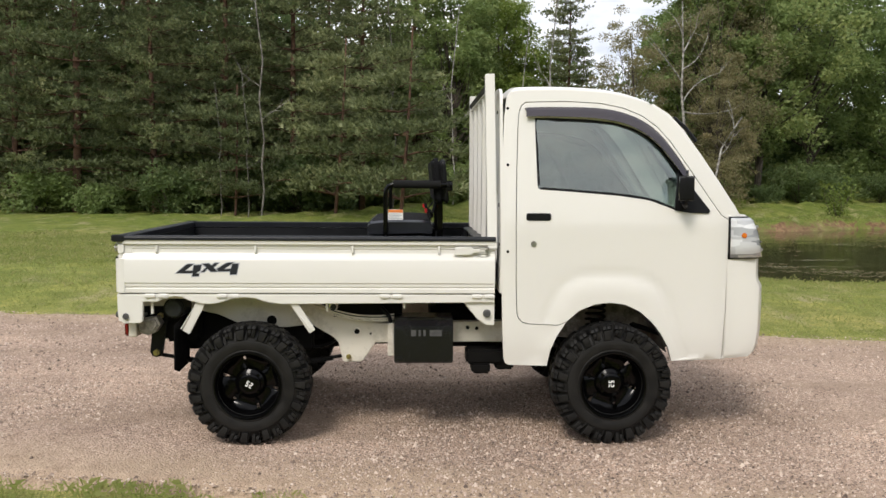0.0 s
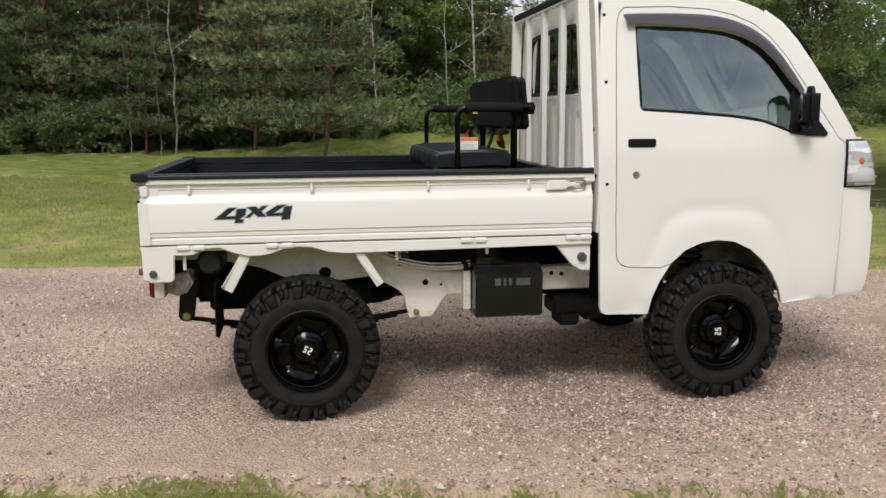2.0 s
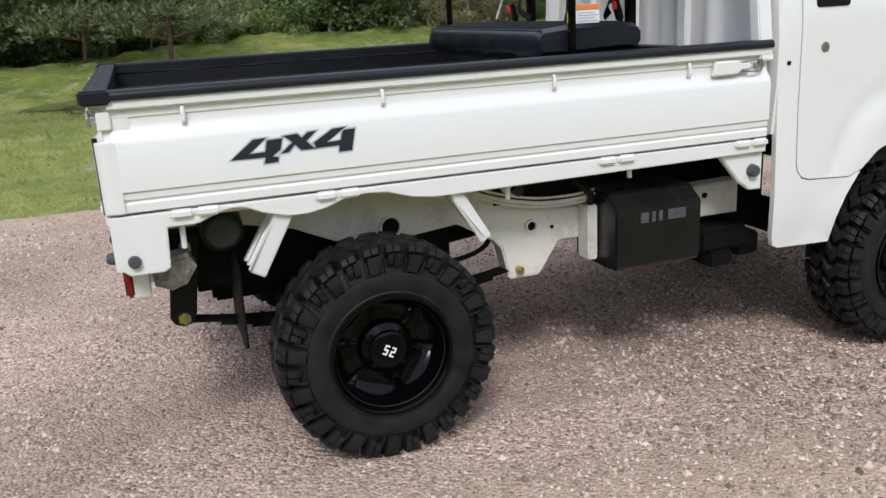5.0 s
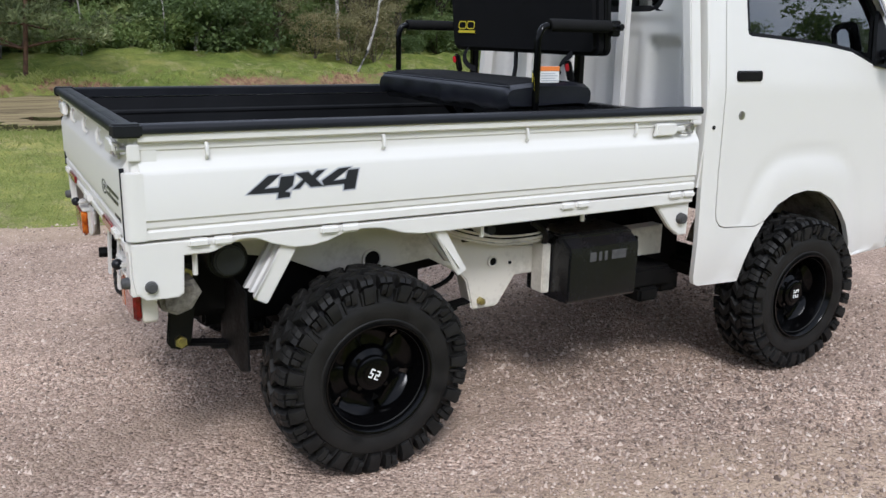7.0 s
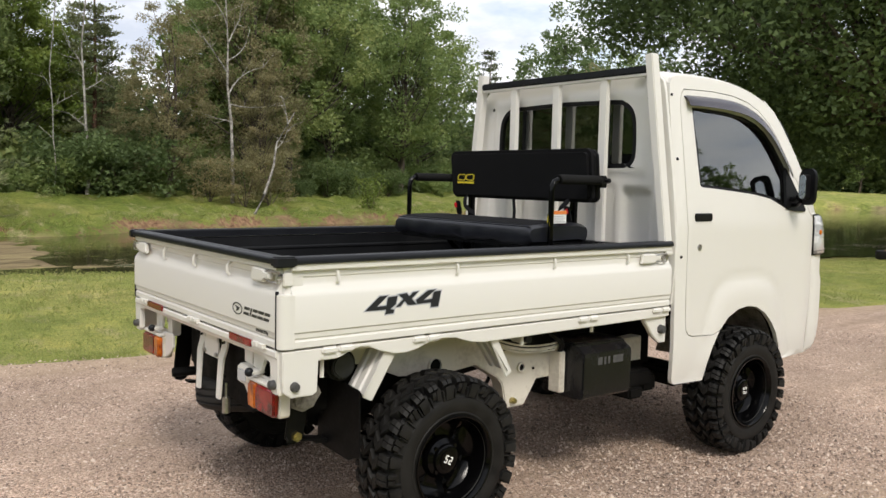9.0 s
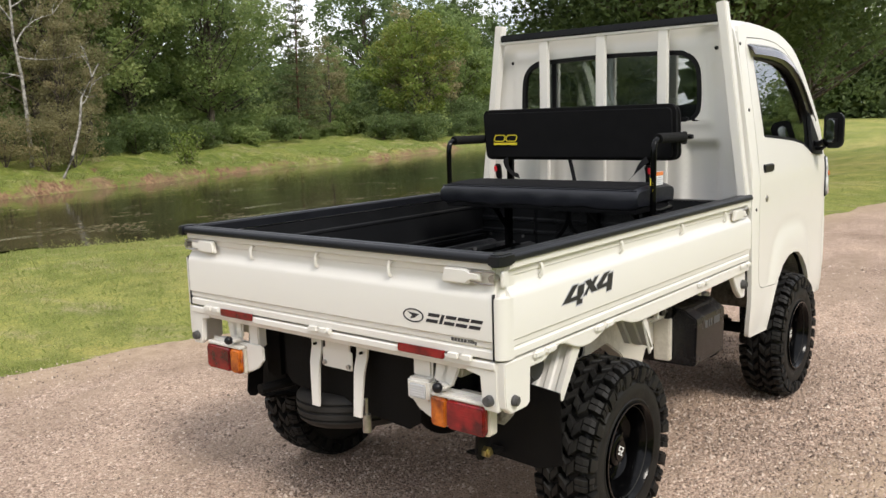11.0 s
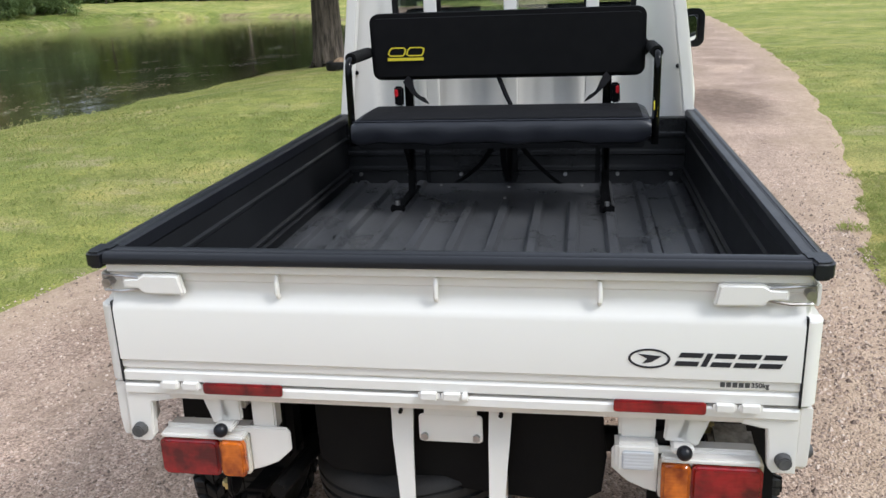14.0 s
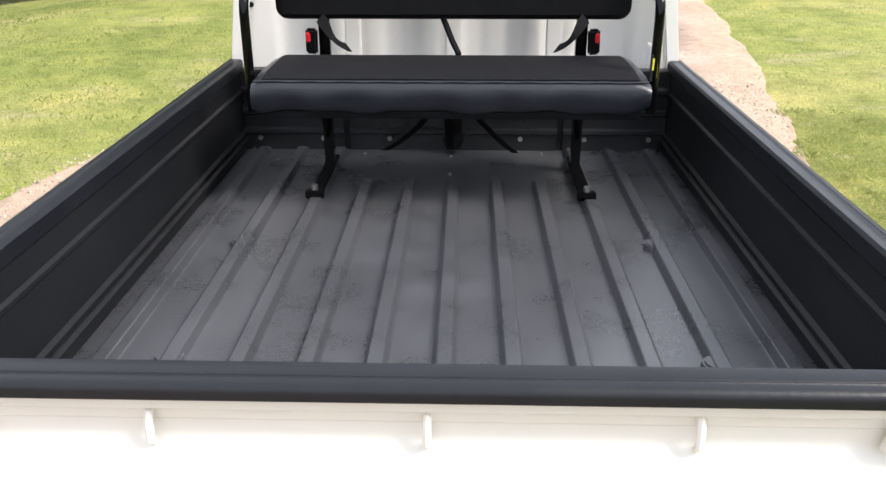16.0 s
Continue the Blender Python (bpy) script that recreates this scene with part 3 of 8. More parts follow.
FAR_SHORE = [(68.5, 33), (64, 36.3), (57, 37.6), (49, 35.8), (40.5, 32.6), (33, 29.6), (27, 28.8), (21, 27.5), (16, 25.3), (12.5, 24.2), (8, 23), (3.8, 21.4), (1.8, 21.5), (0.2, 20.9), (-0.8, 19.8)]
NEAR_EDGE = [(-60, 9.5), (-30, 3.8), (-10, 0.4), (-3.4, -0.75), (-1, -1.22), (1.4, -1.68), (3.5, -2.15), (5.3, -2.6), (12.6, -3.8), (22, -4.7), (35, -5.5), (44, -5.0), (53, -2.6), (62, 0.5), (78, 4), (120, 8)]
FAR_EDGE = [(-60, 14), (-30, 8.4), (-10, 4.9), (-3.4, 3.72), (-1, 3.35), (1.0, 2.98), (3, 2.6), (5, 2.2), (12, 0.95), (21, 0.12), (33, -1.0), (40, -0.9), (47, 1.0), (56, 3.8), (69, 7), (120, 13)]
WATER = -0.42


def line_distance(p, line):
    best = np.full(len(p), 1e9)
    for a, b in zip(line, line[1:]):
        a, b = np.array(a, float), np.array(b, float)
        t = np.clip(((p - a) @ (b - a)) / ((b - a) @ (b - a)), 0, 1)
        best = np.minimum(best, np.linalg.norm(p - (a + t[:, None] * (b - a)), axis=1))
    return best


def in_polygon(p, poly):
    hit = np.zeros(len(p), bool)
    for (x0, y0), (x1, y1) in zip(poly, poly[1:] + poly[:1]):
        if y0 != y1:
            hit ^= ((y0 > p[:, 1]) != (y1 > p[:, 1])) & (p[:, 0] < (x1 - x0) * (p[:, 1] - y0) / (y1 - y0) + x0)
    return hit


def ease(t):
    t = np.clip(t, 0, 1)
    return t * t * (3 - 2 * t)


def waves(p, scale, seed):
    """Cheap smooth unevenness between about -1 and 1."""
    rng = np.random.default_rng(seed)
    out = np.zeros(len(p))
    for k in range(9):
        a, f, ph = rng.uniform(0, 6.28), rng.uniform(0.5, 2.2) / scale, rng.uniform(0, 6.28)
        out += np.sin(f * (p[:, 0] * np.cos(a) + p[:, 1] * np.sin(a)) * 6.28 + ph)
    return out / 4.5


POND = NEAR_SHORE + FAR_SHORE


def height(p):
    p = np.asarray(p, float)
    dn, df = line_distance(p, NEAR_SHORE), line_distance(p, FAR_SHORE)
    d = np.minimum(dn, df)
    d = d + (0.22 * waves(p, 5.0, 3) + 0.12 * waves(p, 1.6, 5)) * (1 - 0.85 * ease((d - 0.6) / 1.5))
    wet = in_polygon(p, POND)
    far = ease((dn - df) / 5.0 + 0.5)
    low = -0.47 * (1 - ease(d / 6.0))
    rise = 0.12 + 0.46 * ease((p[:, 0] + 3.0) / 7.0)
    high = -0.52 + (0.47 + 0.15 * waves(p, 2.4, 9)) * ease(d / 0.57) + rise * ease((d - 0.5) / 7.0)
    z = low * (1 - far) + high * far
    away = np.maximum(dn, 0)
    z = np.where(wet, -0.5 - 0.7 * ease(d / 2.0), z)
    flat = wet * ease((4.2 + 1.2 * waves(p, 3.5, 17) - p[:, 0]) / 2.0)
    z = z * (1 - flat) + (-0.405 + 0.012 * waves(p, 1.4, 18)) * flat
    z = z * np.where(wet, 1, 1 - far * ease((away - 60) / 60) * 0.5)
    r = np.hypot(p[:, 0], p[:, 1])
    z += 0.010 * np.maximum(0, r - 45) * (~wet)
    z += 0.02 * waves(p, 3.0, 8) * ease((np.abs(p[:, 1] - 0.9) - 1.5) / 3)
    return z


def strip(a, b, step):
    return np.arange(a, b, step)


gx = np.concatenate([[-420, -300, -200, -140, -100, -75], strip(-60, -14, 2.0), strip(-14, 14, 0.3), strip(14, 40, 0.6), strip(40, 95, 1.5), strip(95, 200, 8), [230, 300, 420, 600]])
gy = np.concatenate([[-420, -300, -220, -160, -120, -90, -70, -50, -38, -28, -20, -15, -11], strip(-8, 8, 0.3), strip(8, 34, 0.35), strip(34, 60, 1.2), strip(60, 120, 5), [130, 160, 200, 280, 420]])
pts = np.stack(np.meshgrid(gx, gy), -1).reshape(-1, 2)
road_poly = NEAR_EDGE + FAR_EDGE[::-1]
gz = height(pts)
on_road = in_polygon(pts, road_poly)
edge_d = np.minimum(line_distance(pts, NEAR_EDGE), line_distance(pts, FAR_EDGE))
gz = gz + np.where(on_road, -0.06, -0.03 * (1 - ease((edge_d - 0.4) / 0.9)))
unmown_and_bank = ease((pts[:, 1] - 8.4 - 0.35 * waves(pts, 4.0, 14)) / 0.7) * ease((1.5 - pts[:, 0] + 0.6 * (pts[:, 1] - 14)) / 3.0)
# the far bank takes the same darker green
unmown_and_bank = np.maximum(unmown_and_bank, ease((pts[:, 1] - 19) / 2.0) * (pts[:, 0] < 66))
nx, ny = len(gx), len(gy)
idx = np.arange(nx * ny).reshape(ny, nx)
quads = np.stack([idx[:-1, :-1], idx[:-1, 1:], idx[1:, 1:], idx[1:, :-1]], -1).reshape(-1, 4)
ground = part_mesh("ground", fast_mesh("ground", np.c_[pts, gz], quads), "turf", angle=60)
ground.data.attributes.new("unmown_and_bank", "FLOAT", "POINT").data.foreach_set("value", np.clip(unmown_and_bank, 0, 1).astype(np.float32))
mud_at = in_polygon(pts, POND) * ease((4.6 - pts[:, 0]) / 2.0)
bank_d = line_distance(pts, FAR_SHORE)
mud_at = np.maximum(mud_at, 0.4 * (line_distance(pts, NEAR_SHORE) > 2.0) * (pts[:, 0] > 5) * ease((0.36 + 0.34 * waves(pts, 2.0, 43) - bank_d) / 0.3))
mud_at = np.maximum(mud_at, (pts[:, 0] > 52) * ~in_polygon(pts, POND) * ease((1.3 - line_distance(pts, NEAR_SHORE)) / 0.6))
ground.data.attributes.new("mud", "FLOAT", "POINT").data.foreach_set("value", mud_at.astype(np.float32))
tagged(ground, "mown green lawn with dry patches and earth banks", "ground", kind="structure")

wx, wy = strip(-8, 92, 2.0), strip(6, 52, 2.0)
wp = np.stack(np.meshgrid(wx, wy), -1).reshape(-1, 2)
wi = np.arange(len(wp)).reshape(len(wy), len(wx))
wq = np.stack([wi[:-1, :-1], wi[:-1, 1:], wi[1:, 1:], wi[1:, :-1]], -1).reshape(-1, 4)
near_pond = in_polygon(wp, POND) | (np.minimum(line_distance(wp, NEAR_SHORE), line_distance(wp, FAR_SHORE)) < 2.9)
wq = wq[near_pond[wq].all(1)]
water = part_mesh("water", fast_mesh("water", np.c_[wp, np.full(len(wp), WATER)], wq), "water", angle=60)
tagged(water, "still brown pond reflecting the trees", "water", kind="structure")

# leaves and scum drifting in loose rafts on the pond
rng = np.random.default_rng(19)
fp = np.c_[rng.uniform(0, 26, 60000), rng.uniform(9, 27, 60000)]
raft = waves(fp * np.array([0.55, 1.6]), 2.6, 31) + 0.6 * waves(fp, 0.9, 32) + 0.5 * (1 - np.minimum(line_distance(fp, NEAR_SHORE), 5.0) / 2.5)
fp = fp[in_polygon(fp, POND) & (raft > 0.35 + 0.5 * rng.random(len(fp)))][:9000]
fs, fa = rng.uniform(0.018, 0.055, len(fp))[:, None], rng.uniform(0, 6.28, len(fp))[:, None]
fa = fa + np.array([0.0, 1.3, 3.0, 4.4])[None]
fv = np.stack([fp[:, :1] + fs * np.cos(fa), fp[:, 1:] + fs * np.sin(fa) * 0.8, np.full(fa.shape, WATER + 0.004)], -1)
drift_leaves = part_mesh("floating_leaves", fast_mesh("floating_leaves", fv.reshape(-1, 3), np.arange(4 * len(fp)).reshape(-1, 4)), "leaf_dry", angle=0)
tagged(drift_leaves, "fallen brown leaves drifting on the pond", "leaves", kind="stuff")

# the drive: a low crowned sheet whose rim sinks unevenly below the turf
near_s, far_s = np.array(smooth_line(NEAR_EDGE, 40)), np.array(smooth_line(FAR_EDGE, 40))
along = np.r_[0, np.cumsum(np.linalg.norm(np.diff((near_s + far_s) / 2, axis=0), axis=1))]
mid_x = (near_s[:, 0] + far_s[:, 0]) / 2
start, stop = np.interp([-9.0, 26.0], mid_x, along)
stations = np.r_[strip(0, start, 0.9), strip(start, stop, 0.11), strip(stop, along[-1], 0.7)]
near_s = np.stack([np.interp(stations, along, near_s[:, i]) for i in (0, 1)], 1)
far_s = np.stack([np.interp(stations, along, far_s[:, i]) for i in (0, 1)], 1)
ACROSS = np.r_[np.linspace(-0.07, 0.13, 15), np.linspace(0.17, 0.83, 15), np.linspace(0.87, 1.07, 15)]
NA = len(ACROSS)
rows = []
for (xa, ya), (xb, yb) in zip(near_s, far_s):
    for t in ACROSS:
        rows.append((xa + (xb - xa) * t, ya + (yb - ya) * t, t))
rows = np.array(rows)
rz = 0.006 * waves(rows[:, :2], 1.3, 21) + 0.01 * waves(rows[:, :2], 4.0, 22)
rz = rz * 0.5 + 0.004
rim = np.minimum(rows[:, 2], 1 - rows[:, 2]) * 4.6
rz -= 0.11 * (1 - ease((rim + 0.10 + 0.07 * waves(rows[:, :2], 1.6, 23) + 0.02 * waves(rows[:, :2], 0.45, 24)) / 0.18))
base = height(rows[:, :2])
rows[:, 2] = base + rz
ri = np.arange(len(rows)).reshape(-1, NA)
rq = np.stack([ri[:-1, :-1], ri[1:, :-1], ri[1:, 1:], ri[:-1, 1:]], -1).reshape(-1, 4)
rim_at = np.clip(rim / 1.2, 0, 1)
road = part_mesh("road", fast_mesh("road", rows, rq), "gravel", angle=60)
damp = np.clip(1 - np.hypot((rows[:, 0] - 9.2) / 2.8, (rows[:, 1] + 2.1) / 0.95), 0, 1) * 0.7
road.data.attributes.new("damp", "FLOAT", "POINT").data.foreach_set("value", damp.astype(np.float32))
road.data.attributes.new("rim", "FLOAT", "POINT").data.foreach_set("value", rim_at.astype(np.float32))
tagged(road, "pinkish-brown crushed gravel drive with faint wheel tracks", "road", kind="structure")


def road_z(p):
    return height(p)


def scatter(rng, x0, x1, y0, y1, n):
    return np.c_[rng.uniform(x0, x1, n), rng.uniform(y0, y1, n)]


# loose stones on the drive
rng = np.random.default_rng(11)
sp = np.r_[scatter(rng, -4.5, 6, -2.6, 3.8, 50000), scatter(rng, -2.5, 3.4, -2.0, 0.6, 34000)]
sp = sp[in_polygon(sp, road_poly)]
size = rng.uniform(0.0035, 0.0105, len(sp)) * np.where(rng.random(len(sp)) < 0.05, 1.9, 1)
peak = np.array([(1, 0, -0.5), (0, 1, -0.5), (-1, 0, -0.5), (0, -1, -0.5), (0, 0, 1)])
of = np.array([(0, 1, 4), (1, 2, 4), (2, 3, 4), (3, 0, 4)])
turn = rng.uniform(0, 6.28, len(sp))
c, s = np.cos(turn)[:, None], np.sin(turn)[:, None]
shape = peak[None] * rng.uniform(0.55, 1.25, (len(sp), 5, 1)) * rng.uniform(0.6, 1.2, (len(sp), 1, 3))
sv = np.stack([shape[..., 0] * c - shape[..., 1] * s, shape[..., 0] * s + shape[..., 1] * c, shape[..., 2] * 0.7], -1) * size[:, None, None]
sv += np.c_[sp, height(sp) + 0.006][:, None]
sf = (of[None] + 5 * np.arange(len(sp))[:, None, None]).reshape(-1, 3)
stones = part_mesh("gravel", fast_mesh("gravel", sv.reshape(-1, 3), sf), "stone", angle=0)
tagged(stones, "loose crushed stones lying on the drive", "gravel", kind="stuff")

# grass blades over the lawn near the drive
rng = np.random.default_rng(12)
zones = [(-4, 5, -3.2, -0.6, 60000, 0.8), (-14, 9, 1.8, 7.0, 52000, 0.75), (-20, 12, 5.5, 15, 34000, 1.3), (2.5, 18, -7.5, -2.0, 34000, 0.55), (1.5, 18, 1.0, 9, 44000, 0.55), (-14, 0, 8.0, 16, 26000, 1.6)]
allv, allf, base_i = [], [], 0
for x0, x1, y0, y1, n, big in zones:
    gp = scatter(rng, x0, x1, y0, y1, n)
    wob = 0.16 * waves(gp, 0.9, 31)
    ed = np.minimum(line_distance(gp, NEAR_EDGE), line_distance(gp, FAR_EDGE)) * np.where(in_polygon(gp, road_poly), -1, 1)
    ok = (ed + wob > 0.02) & ~in_polygon(gp, POND)
    gp, ed = gp[ok], ed[ok]
    k = len(gp)
    clump = 0.7 + 0.45 * waves(gp, 0.5, 33)
    ln = rng.uniform(0.03, 0.075, k) * big * np.clip(clump, 0.4, 1.4) * np.where(ed < 0.4, 1.2, 1.0)
    wd = rng.uniform(0.0022, 0.0042, k) * big * (0.62 if y1 < 0 and x0 < 0 else 1.0)
    a, lean = rng.uniform(0, 6.28, k), rng.uniform(0.2, 1.1, k)
    out = np.c_[np.cos(a), np.sin(a)]
    side = np.c_[-out[:, 1], out[:, 0]]
    z0 = height(gp) + 0.004
    b0 = np.c_[gp - side * wd[:, None], z0]
    b1 = np.c_[gp + side * wd[:, None], z0]
    m0 = np.c_[gp + out * (ln * lean * 0.35)[:, None] - side * (wd * 0.8)[:, None], z0 + ln * 0.6]
    tip = np.c_[gp + out * (ln * lean)[:, None], z0 + ln * (1.05 - 0.45 * lean)]
    v = np.stack([b0, b1, tip, m0], 1)
    allv.append(v.reshape(-1, 3))
    allf.append((np.arange(4)[None] + 4 * np.arange(k)[:, None]) + base_i)
    base_i += 4 * k
rng = np.random.default_rng(13)
bank = smooth_line(FAR_SHORE, 20)
bi = rng.integers(0, len(bank) - 1, 16000)
bp = np.array(bank)[bi] + (np.array(bank)[bi + 1] - np.array(bank)[bi]) * rng.random((16000, 1)) + rng.normal(0, 0.55, (16000, 2))
bd = line_distance(bp, FAR_SHORE)
bp = bp[~in_polygon(bp, POND) & (bd > 0.5) & (waves(bp, 1.2, 41) > -0.45)]
k = len(bp)
a, ln, wd = rng.uniform(0, 6.28, k), rng.uniform(0.06, 0.20, k), rng.uniform(0.005, 0.010, k)
out = np.c_[np.cos(a), np.sin(a)]
side = np.c_[-out[:, 1], out[:, 0]]
z0 = height(bp) - 0.02
b0, b1 = np.c_[bp - side * wd[:, None], z0], np.c_[bp + side * wd[:, None], z0]
tip = np.c_[bp + out * (ln * 0.7)[:, None], z0 + ln * 0.8]
m0 = np.c_[bp + out * (ln * 0.25)[:, None] - side * (wd * 0.8)[:, None], z0 + ln * 0.6]
allv.append(np.stack([b0, b1, tip, m0], 1).reshape(-1, 3))
allf.append((np.arange(4)[None] + 4 * np.arange(k)[:, None]) + base_i)
grass = part_mesh("grass", fast_mesh("grass", np.concatenate(allv), np.concatenate(allf)), "blade", angle=0)
tagged(grass, "short green grass blades with straw-coloured tips", "grass", kind="stuff")

# ---- trees ----


class Tree:
    """Collects limbs and leaves of one tree as plain arrays."""

    def __init__(self, seed):
        self.rng = np.random.default_rng(seed)
        self.wood, self.woodf, self.leafv = [], [], []
        self.nw = 0

    def limb(self, pts, r0, r1, seg=6):
        pts = np.asarray(pts, float)
        n = len(pts)
        d = np.gradient(pts, axis=0)
        d /= np.linalg.norm(d, axis=1)[:, None] + 1e-9
        ref = np.where(np.abs(d[:, 2:3]) > 0.9, [[1.0, 0, 0]], [[0, 0, 1.0]])
        u = np.cross(d, ref)
        u /= np.linalg.norm(u, axis=1)[:, None] + 1e-9
        w = np.cross(d, u)
        a = np.linspace(0, 2 * np.pi, seg, endpoint=False)
        r = np.linspace(r0, r1, n)[:, None, None]
        ring = pts[:, None] + r * (np.cos(a)[None, :, None] * u[:, None] + np.sin(a)[None, :, None] * w[:, None])
        i = np.arange(n * seg).reshape(n, seg) + self.nw
        j = np.roll(i, -1, 1)
        self.wood.append(ring.reshape(-1, 3))
        self.woodf.append(np.stack([i[:-1], j[:-1], j[1:], i[1:]], -1).reshape(-1, 4))
        self.nw += n * seg

    def leaves(self, centre, n, spread, size, droop=0.3, flat=0.75):
        g = self.rng
        d = g.normal(size=(n, 3))
        d /= np.linalg.norm(d, axis=1)[:, None]
        p = np.asarray(centre) + d * (g.random((n, 1)) ** 0.45) * spread * np.array([1, 1, flat])
        self.quads(p, g.uniform(0.6, 1.25, n) * size, droop)

    def quads(self, p, size, droop):
        g, n = self.rng, len(p)
        a = g.normal(size=(n, 3))
        a[:, 2] = a[:, 2] * 0.6 - droop
        a /= np.linalg.norm(a, axis=1)[:, None]
        b = np.cross(a, g.normal(size=(n, 3)))
        b /= np.linalg.norm(b, axis=1)[:, None] + 1e-9
        s = size[:, None]
        self.leafv.append(np.stack([p - a * s * 0.5, p + a * s * 0.5, p + b * s * 0.55], 1).reshape(-1, 3))

    def needles(self, p, d, n, length, width):
        """A tuft of needles at each p, pointing out along d."""
        g, k = self.rng, len(p)
        q = np.repeat(p, n, 0)
        dd = np.repeat(d, n, 0) + g.normal(size=(k * n, 3)) * 0.62 + np.array([0, 0, 0.25])
        dd /= np.linalg.norm(dd, axis=1)[:, None]
        side = np.cross(dd, g.normal(size=(k * n, 3)))
        side /= np.linalg.norm(side, axis=1)[:, None] + 1e-9
        ln = g.uniform(0.6, 1.2, (k * n, 1)) * length
        w = width * 0.5
        self.leafv.append(np.stack([q - side * w, q + side * w, q + dd * ln], 1).reshape(-1, 3))

    def finish(self, name, label, bark, leaf, group):
        ob = tagged(new(name), label, "tree", group)
        part_mesh("trunk", fast_mesh("trunk", np.concatenate(self.wood), np.concatenate(self.woodf)), bark, ob, angle=80)
        if self.leafv:
            v = np.concatenate(self.leafv)
            part_mesh("crown", fast_mesh("crown", v, np.arange(len(v)).reshape(-1, 3)), leaf, ob, angle=0)
        return ob


def curve_to(a, b, g, sag=0.12, n=5):
    t = np.linspace(0, 1, n)[:, None]
    a, b = np.asarray(a, float), np.asarray(b, float)
    mid = g.normal(size=3) * np.linalg.norm(b - a) * sag
    return a + (b - a) * t + mid * (t * (1 - t) * 4) * 0.5


def broadleaf(seed, h, spread, low, leaf="leaf", name="deciduous_tree", label="leafy green deciduous tree with a full crown", bark="bark", n_clump=170, per=150, size=0.18, radius=0.13):
    t = Tree(seed)
    g = t.rng
    top = np.array([g.normal() * 0.3, g.normal() * 0.3, h * 0.82])
    t.limb(curve_to((0, 0, -0.2), top, g, 0.03, 9), radius * h / 10, 0.03, 8)
    lobes = g.normal(size=(6, 3))
    lobes /= np.linalg.norm(lobes, axis=1)[:, None]
    for k in range(n_clump):
        d = g.normal(size=3)
        d /= np.linalg.norm(d)
        r = g.random() ** 0.38 * (0.78 + 0.34 * max(lobes @ d))
        zc, zr = (h + low) / 2, (h - low) / 2
        c = np.array([d[0] * spread * r, d[1] * spread * r, zc + d[2] * zr * r])
        wide = 1 - 0.35 * max(0, (c[2] - zc) / zr)
        c[:2] *= wide
        if k % 3 == 0:
            f = np.clip((c[2] - low * 0.3) / h * 0.75, 0.12, 0.8)
            t.limb(curve_to(top * f, c, g), 0.05 * h / 10 * (1.1 - f), 0.008, 4)
        t.leaves(c, per, g.uniform(0.55, 1.05) * spread * 0.24, size, flat=0.7)
    return t.finish(name, label, bark, leaf, "trees round the pond")


def pine(seed, h, spread, low, pads=5, tuft_n=9, tuft_w=0.05, name="pine_tree", label="tall dark green pine with layered drooping boughs"):
    """Whorls of boughs, each carrying flat upswept pads of needles with gaps between them."""
    t = Tree(seed)
    g = t.rng
    t.limb(curve_to((0, 0, -0.2), (g.normal() * 0.25, g.normal() * 0.25, h), g, 0.02, 8), 0.011 * h, 0.02, 8)
    z = low
    while z < h - 0.3:
        f = (z - low) / (h - low)
        reach = spread * (1 - f) ** 0.7 * g.uniform(0.7, 1.12) + 0.3
        n = g.integers(4, 7)
        a0 = g.uniform(0, 6.28)
        for k in range(n):
            a = a0 + 6.28 * k / n + g.normal() * 0.25
            ln = reach * g.uniform(0.5, 1.15)
            d = np.array([np.cos(a), np.sin(a), 0])
            tip = d * ln + np.array([0, 0, z + ln * g.uniform(-0.14, 0.22) + 0.1])
            pts = curve_to((0, 0, z), tip, g, 0.10, 5)
            t.limb(pts, 0.030 * (1 - f * 0.6), 0.008, 4)
            side = np.array([-d[1], d[0], 0])
            m = max(2, int(pads * (0.4 + ln / spread)))
            for s in np.linspace(0.38, 1.0, m):
                c = np.array([np.interp(s, np.linspace(0, 1, 5), pts[:, i]) for i in range(3)])
                c += side * g.normal() * 0.22 * ln * (1.25 - s) + np.array([0, 0, g.normal() * 0.06])
                w = g.uniform(0.22, 0.42) * (0.7 + 0.3 * ln / spread)
                q = g.normal(size=(13, 3)) * np.array([w, w, 0.07]) * 0.8
                q[:, 2] += 0.10 * np.hypot(q[:, 0], q[:, 1]) / w
                out = q * np.array([1, 1, 0]) / (np.linalg.norm(q[:, :2], axis=1)[:, None] + 0.05) + d * 0.5 + np.array([0, 0, 0.55])
                t.needles(c + q, out, tuft_n, 0.17, tuft_w)
        z += g.uniform(0.45, 0.80)
    return t.finish(name, label, "bark_red", "needle", "pines beyond the lawn")


